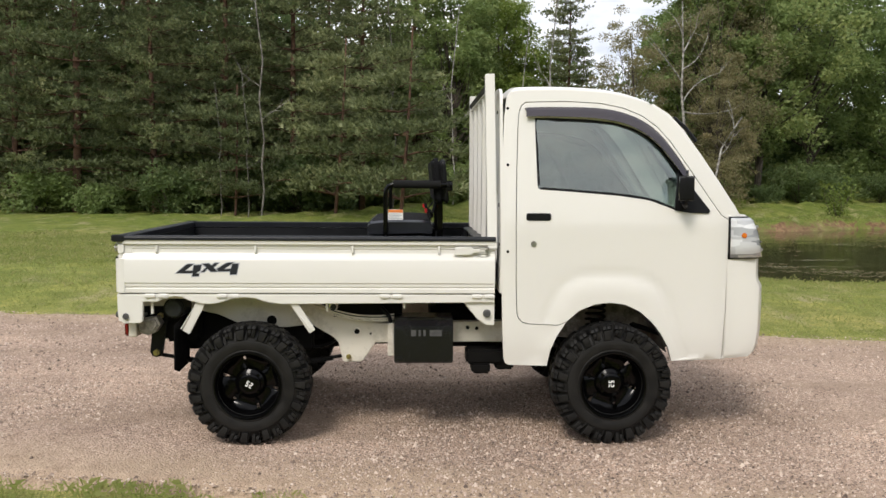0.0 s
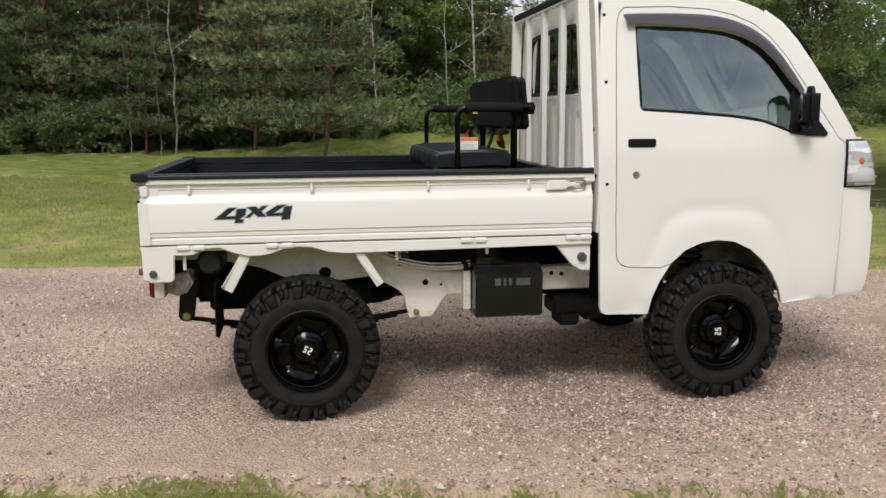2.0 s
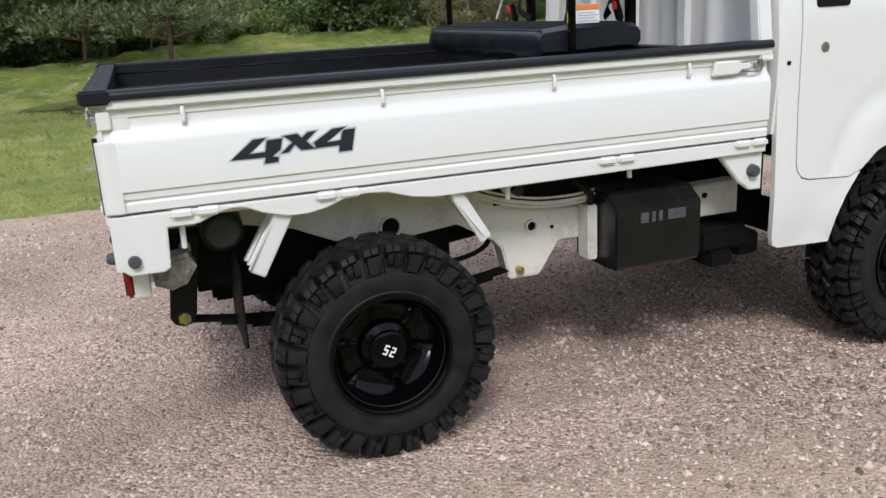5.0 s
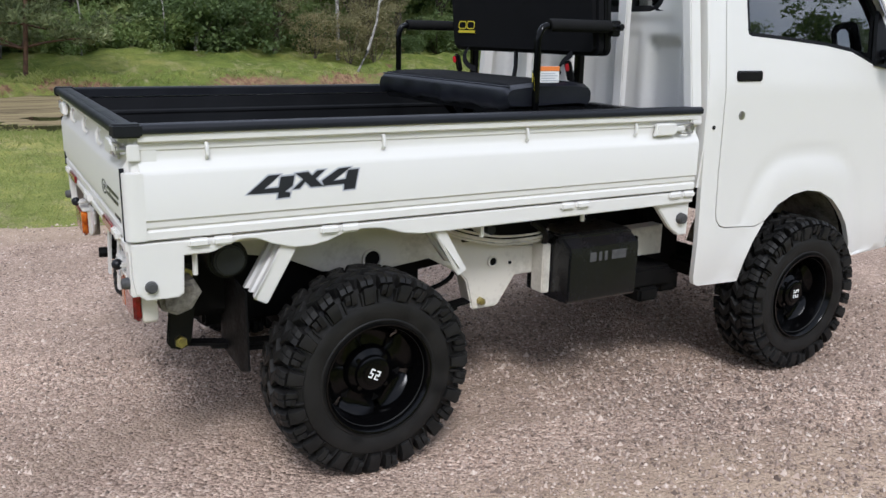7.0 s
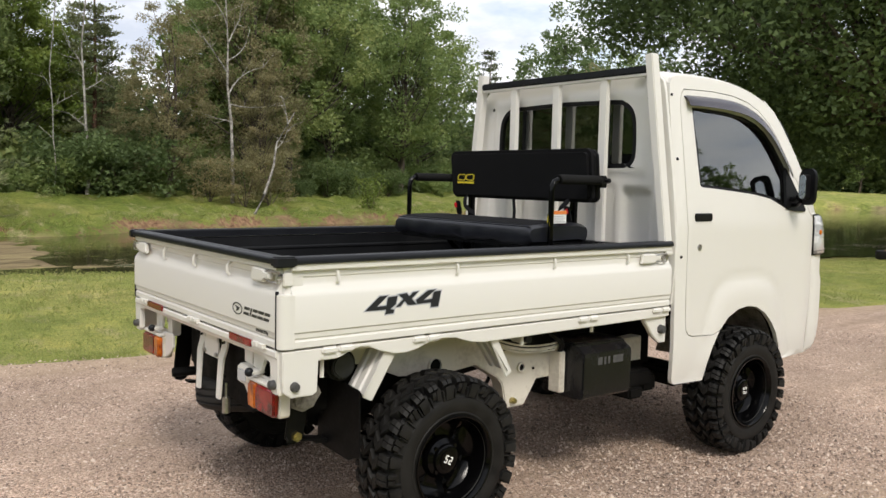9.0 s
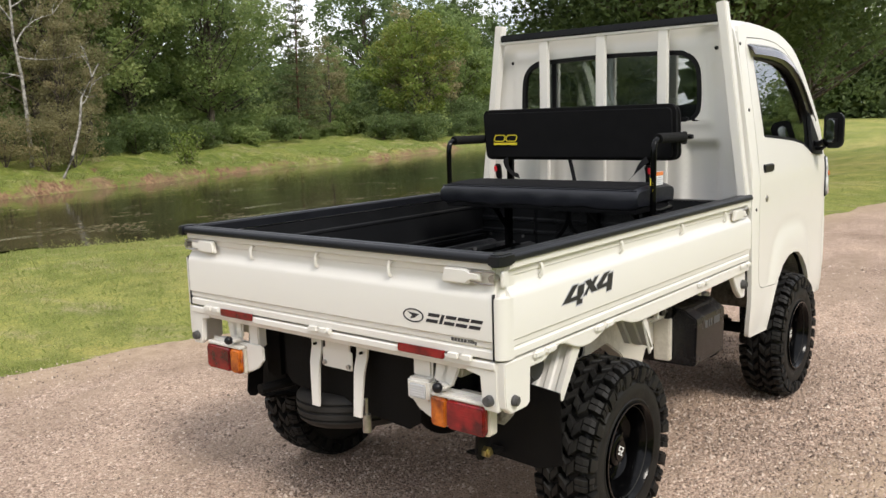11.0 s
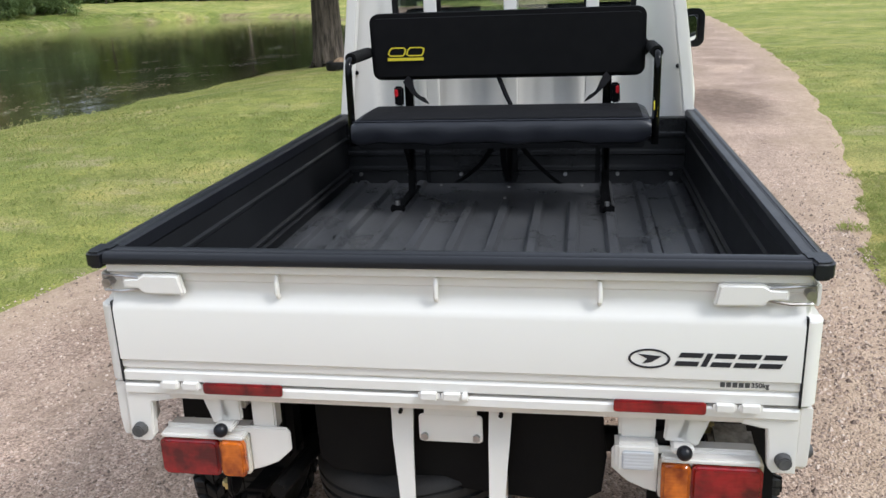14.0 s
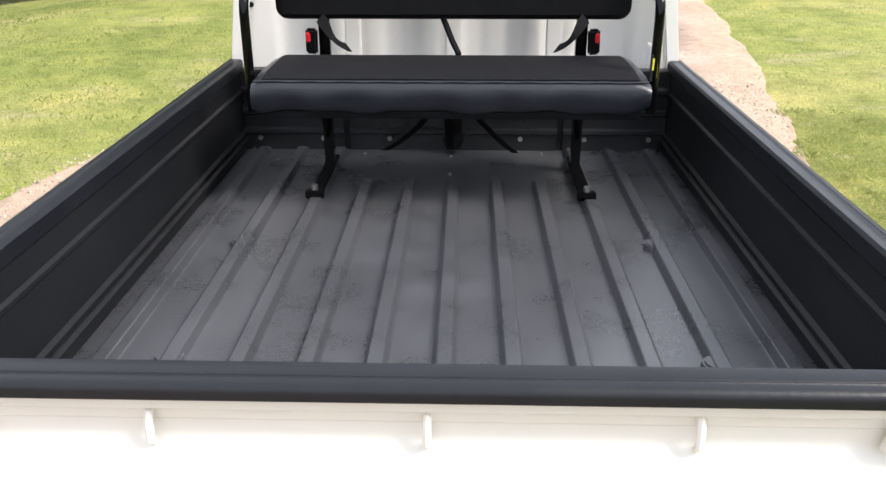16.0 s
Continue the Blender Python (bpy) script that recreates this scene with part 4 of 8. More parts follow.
def shrub(seed, h, spread, leaf="leaf_dark", label="dense green shrub in the undergrowth", n_clump=46, per=110, size=0.145):
    t = Tree(seed)
    g = t.rng
    for k in range(7):
        a = g.uniform(0, 6.28)
        t.limb(curve_to((0, 0, -0.1), (np.cos(a) * spread * 0.6, np.sin(a) * spread * 0.6, h * g.uniform(0.5, 0.9)), g), 0.03, 0.006, 4)
    for k in range(n_clump):
        d = g.normal(size=3)
        d /= np.linalg.norm(d)
        c = np.array([d[0] * spread, d[1] * spread, 0]) * g.random() ** 0.4 + np.array([0, 0, h * (0.12 + 0.75 * g.random())])
        t.leaves(c, per, spread * g.uniform(0.25, 0.42), size)
    ob = t.finish("shrub", label, "bark", leaf, "undergrowth shrubs")
    ob["category"] = "shrub"
    return ob


def put(ob, x, y, turn=0.0, s=1.0, first=False):
    """Set the first tree of a kind in place, or a copy of it."""
    z = float(height([(x, y)])[0]) - 0.03
    if first:
        ob.scale = (s, s, s)
        ob.location, ob.rotation_euler = (x, y, z), (0, 0, turn)
        return ob
    c = copy_thing(ob, pose(x, y, z, 0, 0, math.degrees(turn)))
    c.scale = (s, s, s)
    return c


class Kinds:
    def __init__(self, makers):
        self.makers, self.made = makers, {}

    def plant(self, kind, x, y, s=1.0, turn=None):
        g = random.random() * 6.28 if turn is None else turn
        if kind.startswith("leaf_") and math.hypot(x, y) > 46:
            kind = "far_" + kind[-1]
        if kind not in self.made:
            self.made[kind] = self.makers[kind]()
            return put(self.made[kind], x, y, g, s, True)
        return put(self.made[kind], x, y, g, s)


kinds = Kinds({
    "pine_a": lambda: pine(101, 13, 3.2, 0.9, 6),
    "pine_b": lambda: pine(102, 15, 3.0, 1.6, 6),
    "pine_c": lambda: pine(103, 5.2, 2.0, 0.7, 5, 10, 0.04, label="young blue-green pine with a bushy crown"),
    "pine_d": lambda: pine(104, 13, 3.4, 0.9, 4, 6, 0.09),
    "pine_e": lambda: pine(105, 15, 3.0, 1.6, 4, 6, 0.09),
    "leaf_a": lambda: broadleaf(201, 12, 3.6, 1.6),
    "leaf_b": lambda: broadleaf(202, 14, 3.2, 3.0, n_clump=175),
    "leaf_c": lambda: broadleaf(203, 10, 2.8, 1.0, "leaf_yellow", label="yellow-green young deciduous tree"),
    "leaf_d": lambda: broadleaf(204, 13, 3.0, 0.5, "leaf_dry", label="thin olive-brown tree with sparse leaves", n_clump=150, per=120, size=0.15),
    "leaf_e": lambda: broadleaf(205, 15, 4.4, 2.2, "leaf_dark", label="dark green deciduous tree at the wood's edge"),
    "maple": lambda: broadleaf(206, 6.5, 2.4, 0.9, "leaf_yellow", "maple_tree", "small maple with yellow-green turning leaves", n_clump=120, per=110, size=0.16),
    "far_a": lambda: broadleaf(211, 12, 3.6, 1.6, n_clump=130, per=48, size=0.36),
    "far_b": lambda: broadleaf(212, 14, 3.2, 3.0, n_clump=130, per=48, size=0.36),
    "far_c": lambda: broadleaf(213, 10, 2.8, 1.0, "leaf_yellow", label="yellow-green young deciduous tree", n_clump=110, per=48, size=0.34),
    "far_d": lambda: broadleaf(214, 13, 3.0, 1.2, "leaf_dry", label="thin olive-brown tree with sparse leaves", n_clump=110, per=40, size=0.30),
    "far_e": lambda: broadleaf(215, 15, 4.4, 2.2, "leaf_dark", label="dark green deciduous tree at the wood's edge", n_clump=150, per=48, size=0.40),
    "shrub_a": lambda: shrub(301, 2.0, 1.5),
    "shrub_c": lambda: shrub(303, 3.0, 1.3, "leaf_dry", "tall thin olive-brown bush round the birch stems", 60, 60, 0.11),
    "shrub_b": lambda: shrub(302, 1.5, 1.3, "leaf", "leafy green bush at the foot of the trees"),
})
random.seed(7)
# pines beyond the lawn
for kind, x, y, s in [("pine_a", -14.5, 28, 1.0), ("pine_b", -11.8, 27.0, 1.05), ("pine_a", -9.0, 27.5, 0.95), ("pine_b", -6.6, 28.2, 1.0), ("pine_a", -4.0, 29.5, 1.1), ("pine_c", -5.5, 25.2, 0.9), ("pine_c", -2.0, 25.6, 1.25), ("pine_a", -1.2, 29, 0.95), ("pine_c", 0.4, 23.0, 1.25),
                      ("pine_d", -18.5, 28.5, 1.1), ("pine_e", -22.5, 29, 1.0), ("pine_d", -26.5, 28, 1.05), ("pine_e", -16.5, 33, 1.15), ("pine_d", -12, 33, 1.2), ("pine_e", -8, 34, 1.2), ("pine_d", -3, 35, 1.2), ("pine_e", 1.0, 34, 1.0)]:
    kinds.plant(kind, x, y, s)
# woods round the far bank
for kind, x, y, s in [("pine_b", 7.7, 33.0, 0.68), ("pine_e", 9.3, 37.0, 0.5), ("leaf_b", 2.6, 31.5, 0.85), ("leaf_c", 4.8, 33.5, 1.0), ("leaf_a", 5.4, 37, 0.85), ("leaf_d", 9.6, 29.6, 0.62), ("leaf_d", 13.4, 28.8, 0.48), ("leaf_d", 14.2, 31.5, 0.85), ("leaf_b", 14.5, 33.5, 1.0), ("leaf_a", 17.0, 34, 1.1), ("leaf_c", 15.5, 38, 1.1), ("leaf_a", 25.6, 36.8, 1.1), ("leaf_b", 20.8, 36.5, 1.1), ("leaf_e", 30.5, 42, 0.85), ("maple", 45.0, 38.4, 1.5),
                      ("pine_e", 34, 39, 0.62), ("pine_d", 36.5, 41, 0.5), ("leaf_d", 38.5, 41, 0.55), ("leaf_a", 43, 45, 0.55), ("leaf_d", 47, 41.5, 0.8), ("leaf_e", 52, 45, 0.8), ("leaf_b", 57, 47, 0.9), ("leaf_a", 62, 48, 0.95), ("leaf_c", 66, 49, 0.9), ("leaf_e", 70, 53, 1.0), ("leaf_a", 76, 58, 1.0), ("leaf_b", 82, 64, 1.1), ("leaf_d", 54, 43.5, 0.7),
                      ("leaf_e", 19, 43, 1.0), ("leaf_e", 26, 46, 1.0), ("leaf_e", 60, 58, 1.2), ("leaf_e", -10, 46, 1.2), ("leaf_e", -22, 46, 1.2), ("leaf_e", -34, 40, 1.2), ("leaf_c", 88, 52, 0.8), ("leaf_a", 94, 44, 0.9), ("leaf_e", 98, 34, 1.0)]:
    kinds.plant(kind, x, y, s)
# tall trees across the drive, behind the walk
for kind, x, y, s in [("leaf_a", -8, -34, 0.6), ("leaf_e", -1, -37, 0.5), ("leaf_b", 5.5, -35, 0.5), ("leaf_a", 12, -36, 0.75), ("leaf_e", 18, -25, 0.62), ("leaf_a", 24, -26, 0.75), ("leaf_b", 31, -27, 0.8), ("leaf_e", 39, -28, 0.85)]:
    kinds.plant(kind, x, y, s)
# far woods across the lawn and behind the walk
for k in range(9):
    a = radians(-50 + 9.0 * k)
    kinds.plant(("leaf_e", "leaf_a", "leaf_b")[k % 3], 104 * math.cos(a) + random.uniform(-5, 5), 104 * math.sin(a) + random.uniform(-5, 5), 1.2 + 0.25 * random.random())
for k in range(9):
    a = radians(186 + 14.0 * k)
    kinds.plant(("leaf_e", "leaf_b", "leaf_a")[k % 3], 55 * math.cos(a) + random.uniform(-4, 4), 55 * math.sin(a) + random.uniform(-4, 4), 1.0 + 0.25 * random.random())
for x, y in [(-30, 27), (-24, 26.2), (-19, 26.4), (-13, 26.6), (-10.4, 26), (-8.0, 26.2), (-6.8, 26.8), (-3.6, 27), (2.2, 28.5), (3.6, 29.3), (5.0, 29.6), (6.6, 29.8), (8.2, 29.6), (11.6, 30.5), (14.2, 30.8), (16.2, 31.6), (18.4, 32.5), (21, 33.4), (23.4, 34.2), (27, 35), (30, 36.2), (34, 38), (38, 40.5), (43, 43), (47, 43.5), (52, 45.5), (57, 46.5), (63, 49), (69, 52), (40, 37.8), (45.5, 40.2), (49, 42), (54.5, 43), (60, 45.5), (66, 47.5), (73, 54), (79, 58), (85, 58), (43, 36.6), (46.5, 38.2), (50, 39.6), (53.5, 40.6), (57, 41.4), (60, 41.6), (62.5, 40.8), (55, 42.5), (61, 43)]:
    kinds.plant(random.choice(("shrub_a", "shrub_b")), x + random.uniform(-0.5, 0.5), y + random.uniform(-0.3, 0.5), random.uniform(0.8, 1.35) * (random.uniform(0.8, 1.7) if x > 42 else random.uniform(0.5, 0.95) if x > 9 else 1.0))

# the woods' depth: joined leafage behind the single trees
rng = np.random.default_rng(55)


def woods(name, label, line, depth, low, top, n, size, mat):
    line = np.array(line, float)
    seg = np.linalg.norm(np.diff(line, axis=0), axis=1)
    s = rng.uniform(0, seg.sum(), n)
    k = np.clip(np.searchsorted(np.cumsum(seg), s), 0, len(seg) - 1)
    f = (s - np.r_[0, np.cumsum(seg)][k]) / seg[k]
    p = line[k] + (line[k + 1] - line[k]) * f[:, None]
    d = (line[k + 1] - line[k]) / seg[k][:, None]
    p += np.c_[-d[:, 1], d[:, 0]] * rng.uniform(0, depth, (n, 1))
    lump = waves(p, 6.0, 61) * 0.22 + waves(p, 2.6, 62) * 0.16
    z = height(p) + low + (top * (0.80 + lump) - low) * rng.random(n) ** 0.85
    t = Tree(int(n) % 97)
    # a lumpy inner mass of foliage closes the view through the wood
    cell = size * 1.3
    su, nv = strip(0, seg.sum(), cell), max(4, int(top / cell))
    kk = np.clip(np.searchsorted(np.cumsum(seg), su), 0, len(seg) - 1)
    ff = (su - np.r_[0, np.cumsum(seg)][kk]) / seg[kk]
    core = line[kk] + (line[kk + 1] - line[kk]) * ff[:, None]
    dd = (line[kk + 1] - line[kk]) / seg[kk][:, None]
    nrm = np.c_[-dd[:, 1], dd[:, 0]]
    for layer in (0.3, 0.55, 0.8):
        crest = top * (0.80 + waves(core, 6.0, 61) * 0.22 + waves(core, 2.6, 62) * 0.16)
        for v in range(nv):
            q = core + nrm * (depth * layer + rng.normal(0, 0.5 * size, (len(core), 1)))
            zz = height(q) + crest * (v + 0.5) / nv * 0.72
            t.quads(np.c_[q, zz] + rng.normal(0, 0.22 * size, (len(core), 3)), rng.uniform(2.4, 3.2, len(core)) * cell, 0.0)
    n += sum(len(b) // 3 for b in t.leafv)
    t.quads(np.c_[p, z], rng.uniform(0.6, 1.3, len(p)) * size, 0.2)
    me = fast_mesh(name, np.concatenate(t.leafv), np.arange(3 * n).reshape(-1, 3))
    return tagged(part_mesh(name, me, mat, angle=0), label, "woods", kind="stuff")


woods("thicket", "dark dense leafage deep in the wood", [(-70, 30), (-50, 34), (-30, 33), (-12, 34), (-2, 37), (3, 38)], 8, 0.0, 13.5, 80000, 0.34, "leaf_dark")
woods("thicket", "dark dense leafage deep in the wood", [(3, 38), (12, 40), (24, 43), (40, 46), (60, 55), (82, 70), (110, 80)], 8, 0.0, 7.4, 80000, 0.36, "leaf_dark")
woods("undergrowth", "low green undergrowth along the wood's edge", [(-45, 29.5), (-28, 28.5), (-16, 28), (-8, 27.8), (-2, 28.4), (4, 30.8), (12, 32.5), (20, 35), (30, 38.5), (40, 41.5), (52, 45), (66, 50), (84, 62)], 4, 0.0, 2.6, 80000, 0.22, "leaf")
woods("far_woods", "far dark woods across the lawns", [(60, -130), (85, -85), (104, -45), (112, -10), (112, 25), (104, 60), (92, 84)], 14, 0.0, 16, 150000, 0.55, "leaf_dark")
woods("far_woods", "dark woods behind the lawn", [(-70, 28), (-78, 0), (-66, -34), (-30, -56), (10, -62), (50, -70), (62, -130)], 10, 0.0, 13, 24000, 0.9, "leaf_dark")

# ---- the truck: front towards +x, rear axle over x = 0 ----
truck = thing("pickup_truck", "lifted white mini pickup truck with black off-road wheels", "truck")
TAIL, GATE_Y, RAIL_TOP, GATE_Z0, GATE_Z1 = -0.682, 0.735, 1.095, 0.797, 1.071


def gate_profile(outer, inner):
    """Section of a drop side: (depth, z), depth towards the outside; a shelf, a step and two pressed lines."""
    o = outer
    return [(o - 0.012, GATE_Z0), (o - 0.004, GATE_Z0 + 0.004), (o - 0.004, 0.820), (o - 0.0105, 0.8265), (o - 0.0045, 0.833), (o - 0.0045, 0.8485), (o + 0.001, 0.8525), (o + 0.001, 0.965), (o - 0.004, 0.980), (o - 0.019, 1.000), (o - 0.022, 1.010),
            (o - 0.022, 1.026), (o - 0.018, 1.030), (o - 0.018, 1.047), (o - 0.006, 1.0505), (o - 0.003, 1.053), (o - 0.003, GATE_Z1), (inner, GATE_Z1), (inner, GATE_Z0)]


def side_gate(sign, name):
    bm = bmesh.new()
    prof = [(sign * d, z) for d, z in gate_profile(GATE_Y, GATE_Y - 0.035)]
    rows = []
    for x in (TAIL + 0.045, TAIL + 0.05, 1.272, 1.277):
        rows.append([(x, d, z) for d, z in prof])
    vs = grid(bm, rows, True)
    bm.faces.new(vs[0])
    bm.faces.new(vs[-1][::-1])
    bmesh.ops.recalc_face_normals(bm, faces=bm.faces[:])
    return part(name, bm, "paint", truck, "white pressed steel drop side")


gate_r, gate_l = side_gate(-1, "side_gate"), side_gate(1, "side_gate")
bm = bmesh.new()
prof = gate_profile(-TAIL, -TAIL - 0.035)
vs = grid(bm, [[(-d, y, z) for d, z in prof] for y in (-0.700, -0.695, 0.695, 0.700)], True)
bm.faces.new(vs[0])
bm.faces.new(vs[-1][::-1])
bmesh.ops.recalc_face_normals(bm, faces=bm.faces[:])
tailgate = part("tailgate", bm, "paint", truck, "white pressed steel tailgate, closed")

# corner posts of the drop sides: rounded full-depth pieces at the rear corners
for sgn in (-1, 1):
    bm = bmesh.new()
    bend = [(TAIL + 0.032 - 0.029 * math.sin(a), sgn * (0.7075 + 0.029 * math.cos(a))) for a in (math.pi / 2 * k / 8 for k in range(9))]
    prism(bm, [(TAIL + 0.052, sgn * 0.7365)] + bend + [(TAIL + 0.003, sgn * 0.705), (TAIL + 0.052, sgn * 0.705)], "z", GATE_Z0 + 0.002, 0.975, 0.002)
    prism(bm, [(TAIL + 0.09, sgn * 0.716), (TAIL + 0.04, sgn * 0.716), (TAIL + 0.028, sgn * 0.710), (TAIL + 0.024, sgn * 0.700), (TAIL + 0.09, sgn * 0.700)], "z", 0.966, GATE_Z1, 0.004)
    part("corner_post", bm, "paint", gate_r if sgn < 0 else gate_l)
    bm = bmesh.new()
    box(bm, TAIL + 0.0, TAIL + 0.012, sgn * 0.700, sgn * 0.7045, GATE_Z0, 0.985, 0.001, 1)
    part("weather_strip", bm, "black_rail", gate_r if sgn < 0 else gate_l, "black rubber gap strip")

# front inner wall of the bed and the floor with its ribs
RIBS = [-0.636 + 0.126 * k for k in range(11)]
bm = bmesh.new()
prof = [(-0.70, 0.0)]
for y in RIBS:
    prof += [(y - 0.024, 0.0), (y - 0.022, 0.0010), (y - 0.0145, 0.0170), (y - 0.012, 0.0185), (y + 0.012, 0.0185), (y + 0.0145, 0.0170), (y + 0.022, 0.0010), (y + 0.024, 0.0)]
prof.append((0.70, 0.0))
cols = [(TAIL + 0.036, 1), (0.838, 1), (0.866, 0), (1.145, 0), (1.165, 0), (1.215, 0)]
rows = [[(x, y, 0.806 + (f if abs(y) < 0.33 or x > 1.19 else 1) * h) for y, h in prof] for x, f in cols]
grid(bm, rows)
for f in bm.faces:
    if f.normal.z < 0:
        f.normal_flip()
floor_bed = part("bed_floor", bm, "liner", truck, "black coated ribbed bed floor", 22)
for x, y in [(0.385, 0.504), (0.385, -0.504), (-0.17, 0.504), (-0.17, -0.504)]:
    bm = bmesh.new()
    cyl(bm, (x, y, 0.805), (x, y, 0.8215), 0.031, 0.027, 24, 0.004)
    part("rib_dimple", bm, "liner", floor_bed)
for x, y in [(1.15, 0.29), (1.15, -0.287), (0.935, 0.007), (1.12, 0.007), (1.195, 0.665), (1.195, -0.665)]:
    bm = bmesh.new()
    cyl(bm, (x, y, 0.805), (x, y, 0.812), 0.007, seg=10)
    part("floor_screw", bm, "steel", floor_bed, "bright round screw heads")
# under-structure of the bed
bm = bmesh.new()
box(bm, TAIL + 0.036, 1.22, -0.698, 0.698, 0.765, 0.800, 0.003)
part("bed_underside", bm, "chassis", truck)

# inner liner faces of the drop sides, with long beads
for sgn, par in ((-1, gate_r), (1, gate_l)):
    bm = bmesh.new()
    pr = [(0.6995, 0.801), (0.688, 0.803), (0.688, 0.832), (0.676, 0.836), (0.676, 0.846), (0.690, 0.852), (0.684, 0.858), (0.684, 0.866), (0.693, 0.872), (0.694, 0.985), (0.688, 0.992), (0.688, 1.0), (0.694, 1.006), (0.694, 1.052), (0.6995, 1.056)]
    vs = grid(bm, [[(x, sgn * d, z) for d, z in pr] for x in (TAIL + 0.04, 1.21)], True)
    bm.faces.new(vs[0])
    bm.faces.new(vs[-1])
    bmesh.ops.recalc_face_normals(bm, faces=bm.faces[:])
    part("inner_liner", bm, "liner_wall_shaded", par, "black coated inner face")
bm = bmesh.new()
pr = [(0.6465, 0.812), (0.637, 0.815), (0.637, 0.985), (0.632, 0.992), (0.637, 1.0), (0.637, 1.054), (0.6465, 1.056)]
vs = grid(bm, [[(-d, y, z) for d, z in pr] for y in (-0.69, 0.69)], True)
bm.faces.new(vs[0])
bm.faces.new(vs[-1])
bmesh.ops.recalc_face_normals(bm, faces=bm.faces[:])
part("inner_liner", bm, "liner_wall_shaded", tailgate, "black coated inner face")
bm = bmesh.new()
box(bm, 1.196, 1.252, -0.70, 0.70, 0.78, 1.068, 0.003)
front_wall = part("bed_front_wall", bm, "liner_wall_shaded", truck, "black coated front wall of the bed")
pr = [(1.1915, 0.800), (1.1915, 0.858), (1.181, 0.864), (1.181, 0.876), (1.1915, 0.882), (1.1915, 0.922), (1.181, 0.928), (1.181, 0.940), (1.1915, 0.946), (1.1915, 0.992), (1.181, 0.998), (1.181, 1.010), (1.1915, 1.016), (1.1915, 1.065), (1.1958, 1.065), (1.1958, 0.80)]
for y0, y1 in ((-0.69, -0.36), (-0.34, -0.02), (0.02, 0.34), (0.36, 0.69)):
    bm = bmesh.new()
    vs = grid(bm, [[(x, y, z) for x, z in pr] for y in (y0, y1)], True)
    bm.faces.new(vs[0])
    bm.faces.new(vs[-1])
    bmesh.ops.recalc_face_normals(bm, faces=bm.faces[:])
    part("wall_panel", bm, "liner_front_shaded", front_wall)

# black rail caps with rounded edge and fine grooves
def rail_section(o, i):
    return [(o, 1.0715), (o + 0.003, 1.074), (o + 0.0035, 1.084), (o + 0.0005, 1.091), (o - 0.007, 1.095), (o - 0.014, 1.0955), (o - 0.016, 1.094), (o - 0.018, 1.0955), (o - 0.022, 1.094), (o - 0.024, 1.0955), (i + 0.006, 1.095), (i, 1.089), (i, 1.060), (i + 0.002, 1.0595), (i + 0.002, 1.0715)]


for sgn, par in ((-1, gate_r), (1, gate_l)):
    bm = bmesh.new()
    vs = grid(bm, [[(x, sgn * d, z) for d, z in rail_section(0.737, 0.689)] for x in (TAIL + 0.05, 1.279)], True)
    bm.faces.new(vs[0])
    bm.faces.new(vs[-1])
    bmesh.ops.recalc_face_normals(bm, faces=bm.faces[:])
    part("rail_cap", bm, "black_rail", par, "ribbed black plastic rail cap", 40)
    bm = bmesh.new()
    prism(bm, [(TAIL + 0.056, sgn * 0.741), (TAIL + 0.006, sgn * 0.741), (TAIL - 0.010, sgn * 0.734), (TAIL - 0.016, sgn * 0.722), (TAIL - 0.016, sgn * 0.702), (TAIL + 0.012, sgn * 0.700), (TAIL + 0.012, sgn * 0.690), (TAIL + 0.056, sgn * 0.690)], "z", 1.063, 1.098, 0.006, 3)
    part("corner_cap", bm, "black_rail", par, "black moulded corner cap")
bm = bmesh.new()
vs = grid(bm, [[(-d, y, z) for d, z in rail_section(0.690, 0.634)] for y in (-0.699, 0.699)], True)
bm.faces.new(vs[0])
bm.faces.new(vs[-1])
bmesh.ops.recalc_face_normals(bm, faces=bm.faces[:])
part("rail_cap", bm, "black_rail", tailgate, "ribbed black plastic rail cap", 40)

# sill under the gates: side skirts with wheel cut-outs, rear cross sill and corner legs
skirt = [(TAIL + 0.012, 0.792), (1.276, 0.792), (1.276, 0.752), (0.26, 0.742)]
skirt += [(0.16, 0.742), (0.10, 0.750), (0.03, 0.772), (-0.03, 0.776), (-0.09, 0.768), (-0.14, 0.750), (-0.19, 0.741), (-0.24, 0.742), (-0.30, 0.758), (-0.345, 0.778), (-0.375, 0.781), (-0.41, 0.776), (-0.46, 0.755), (-0.475, 0.752)]
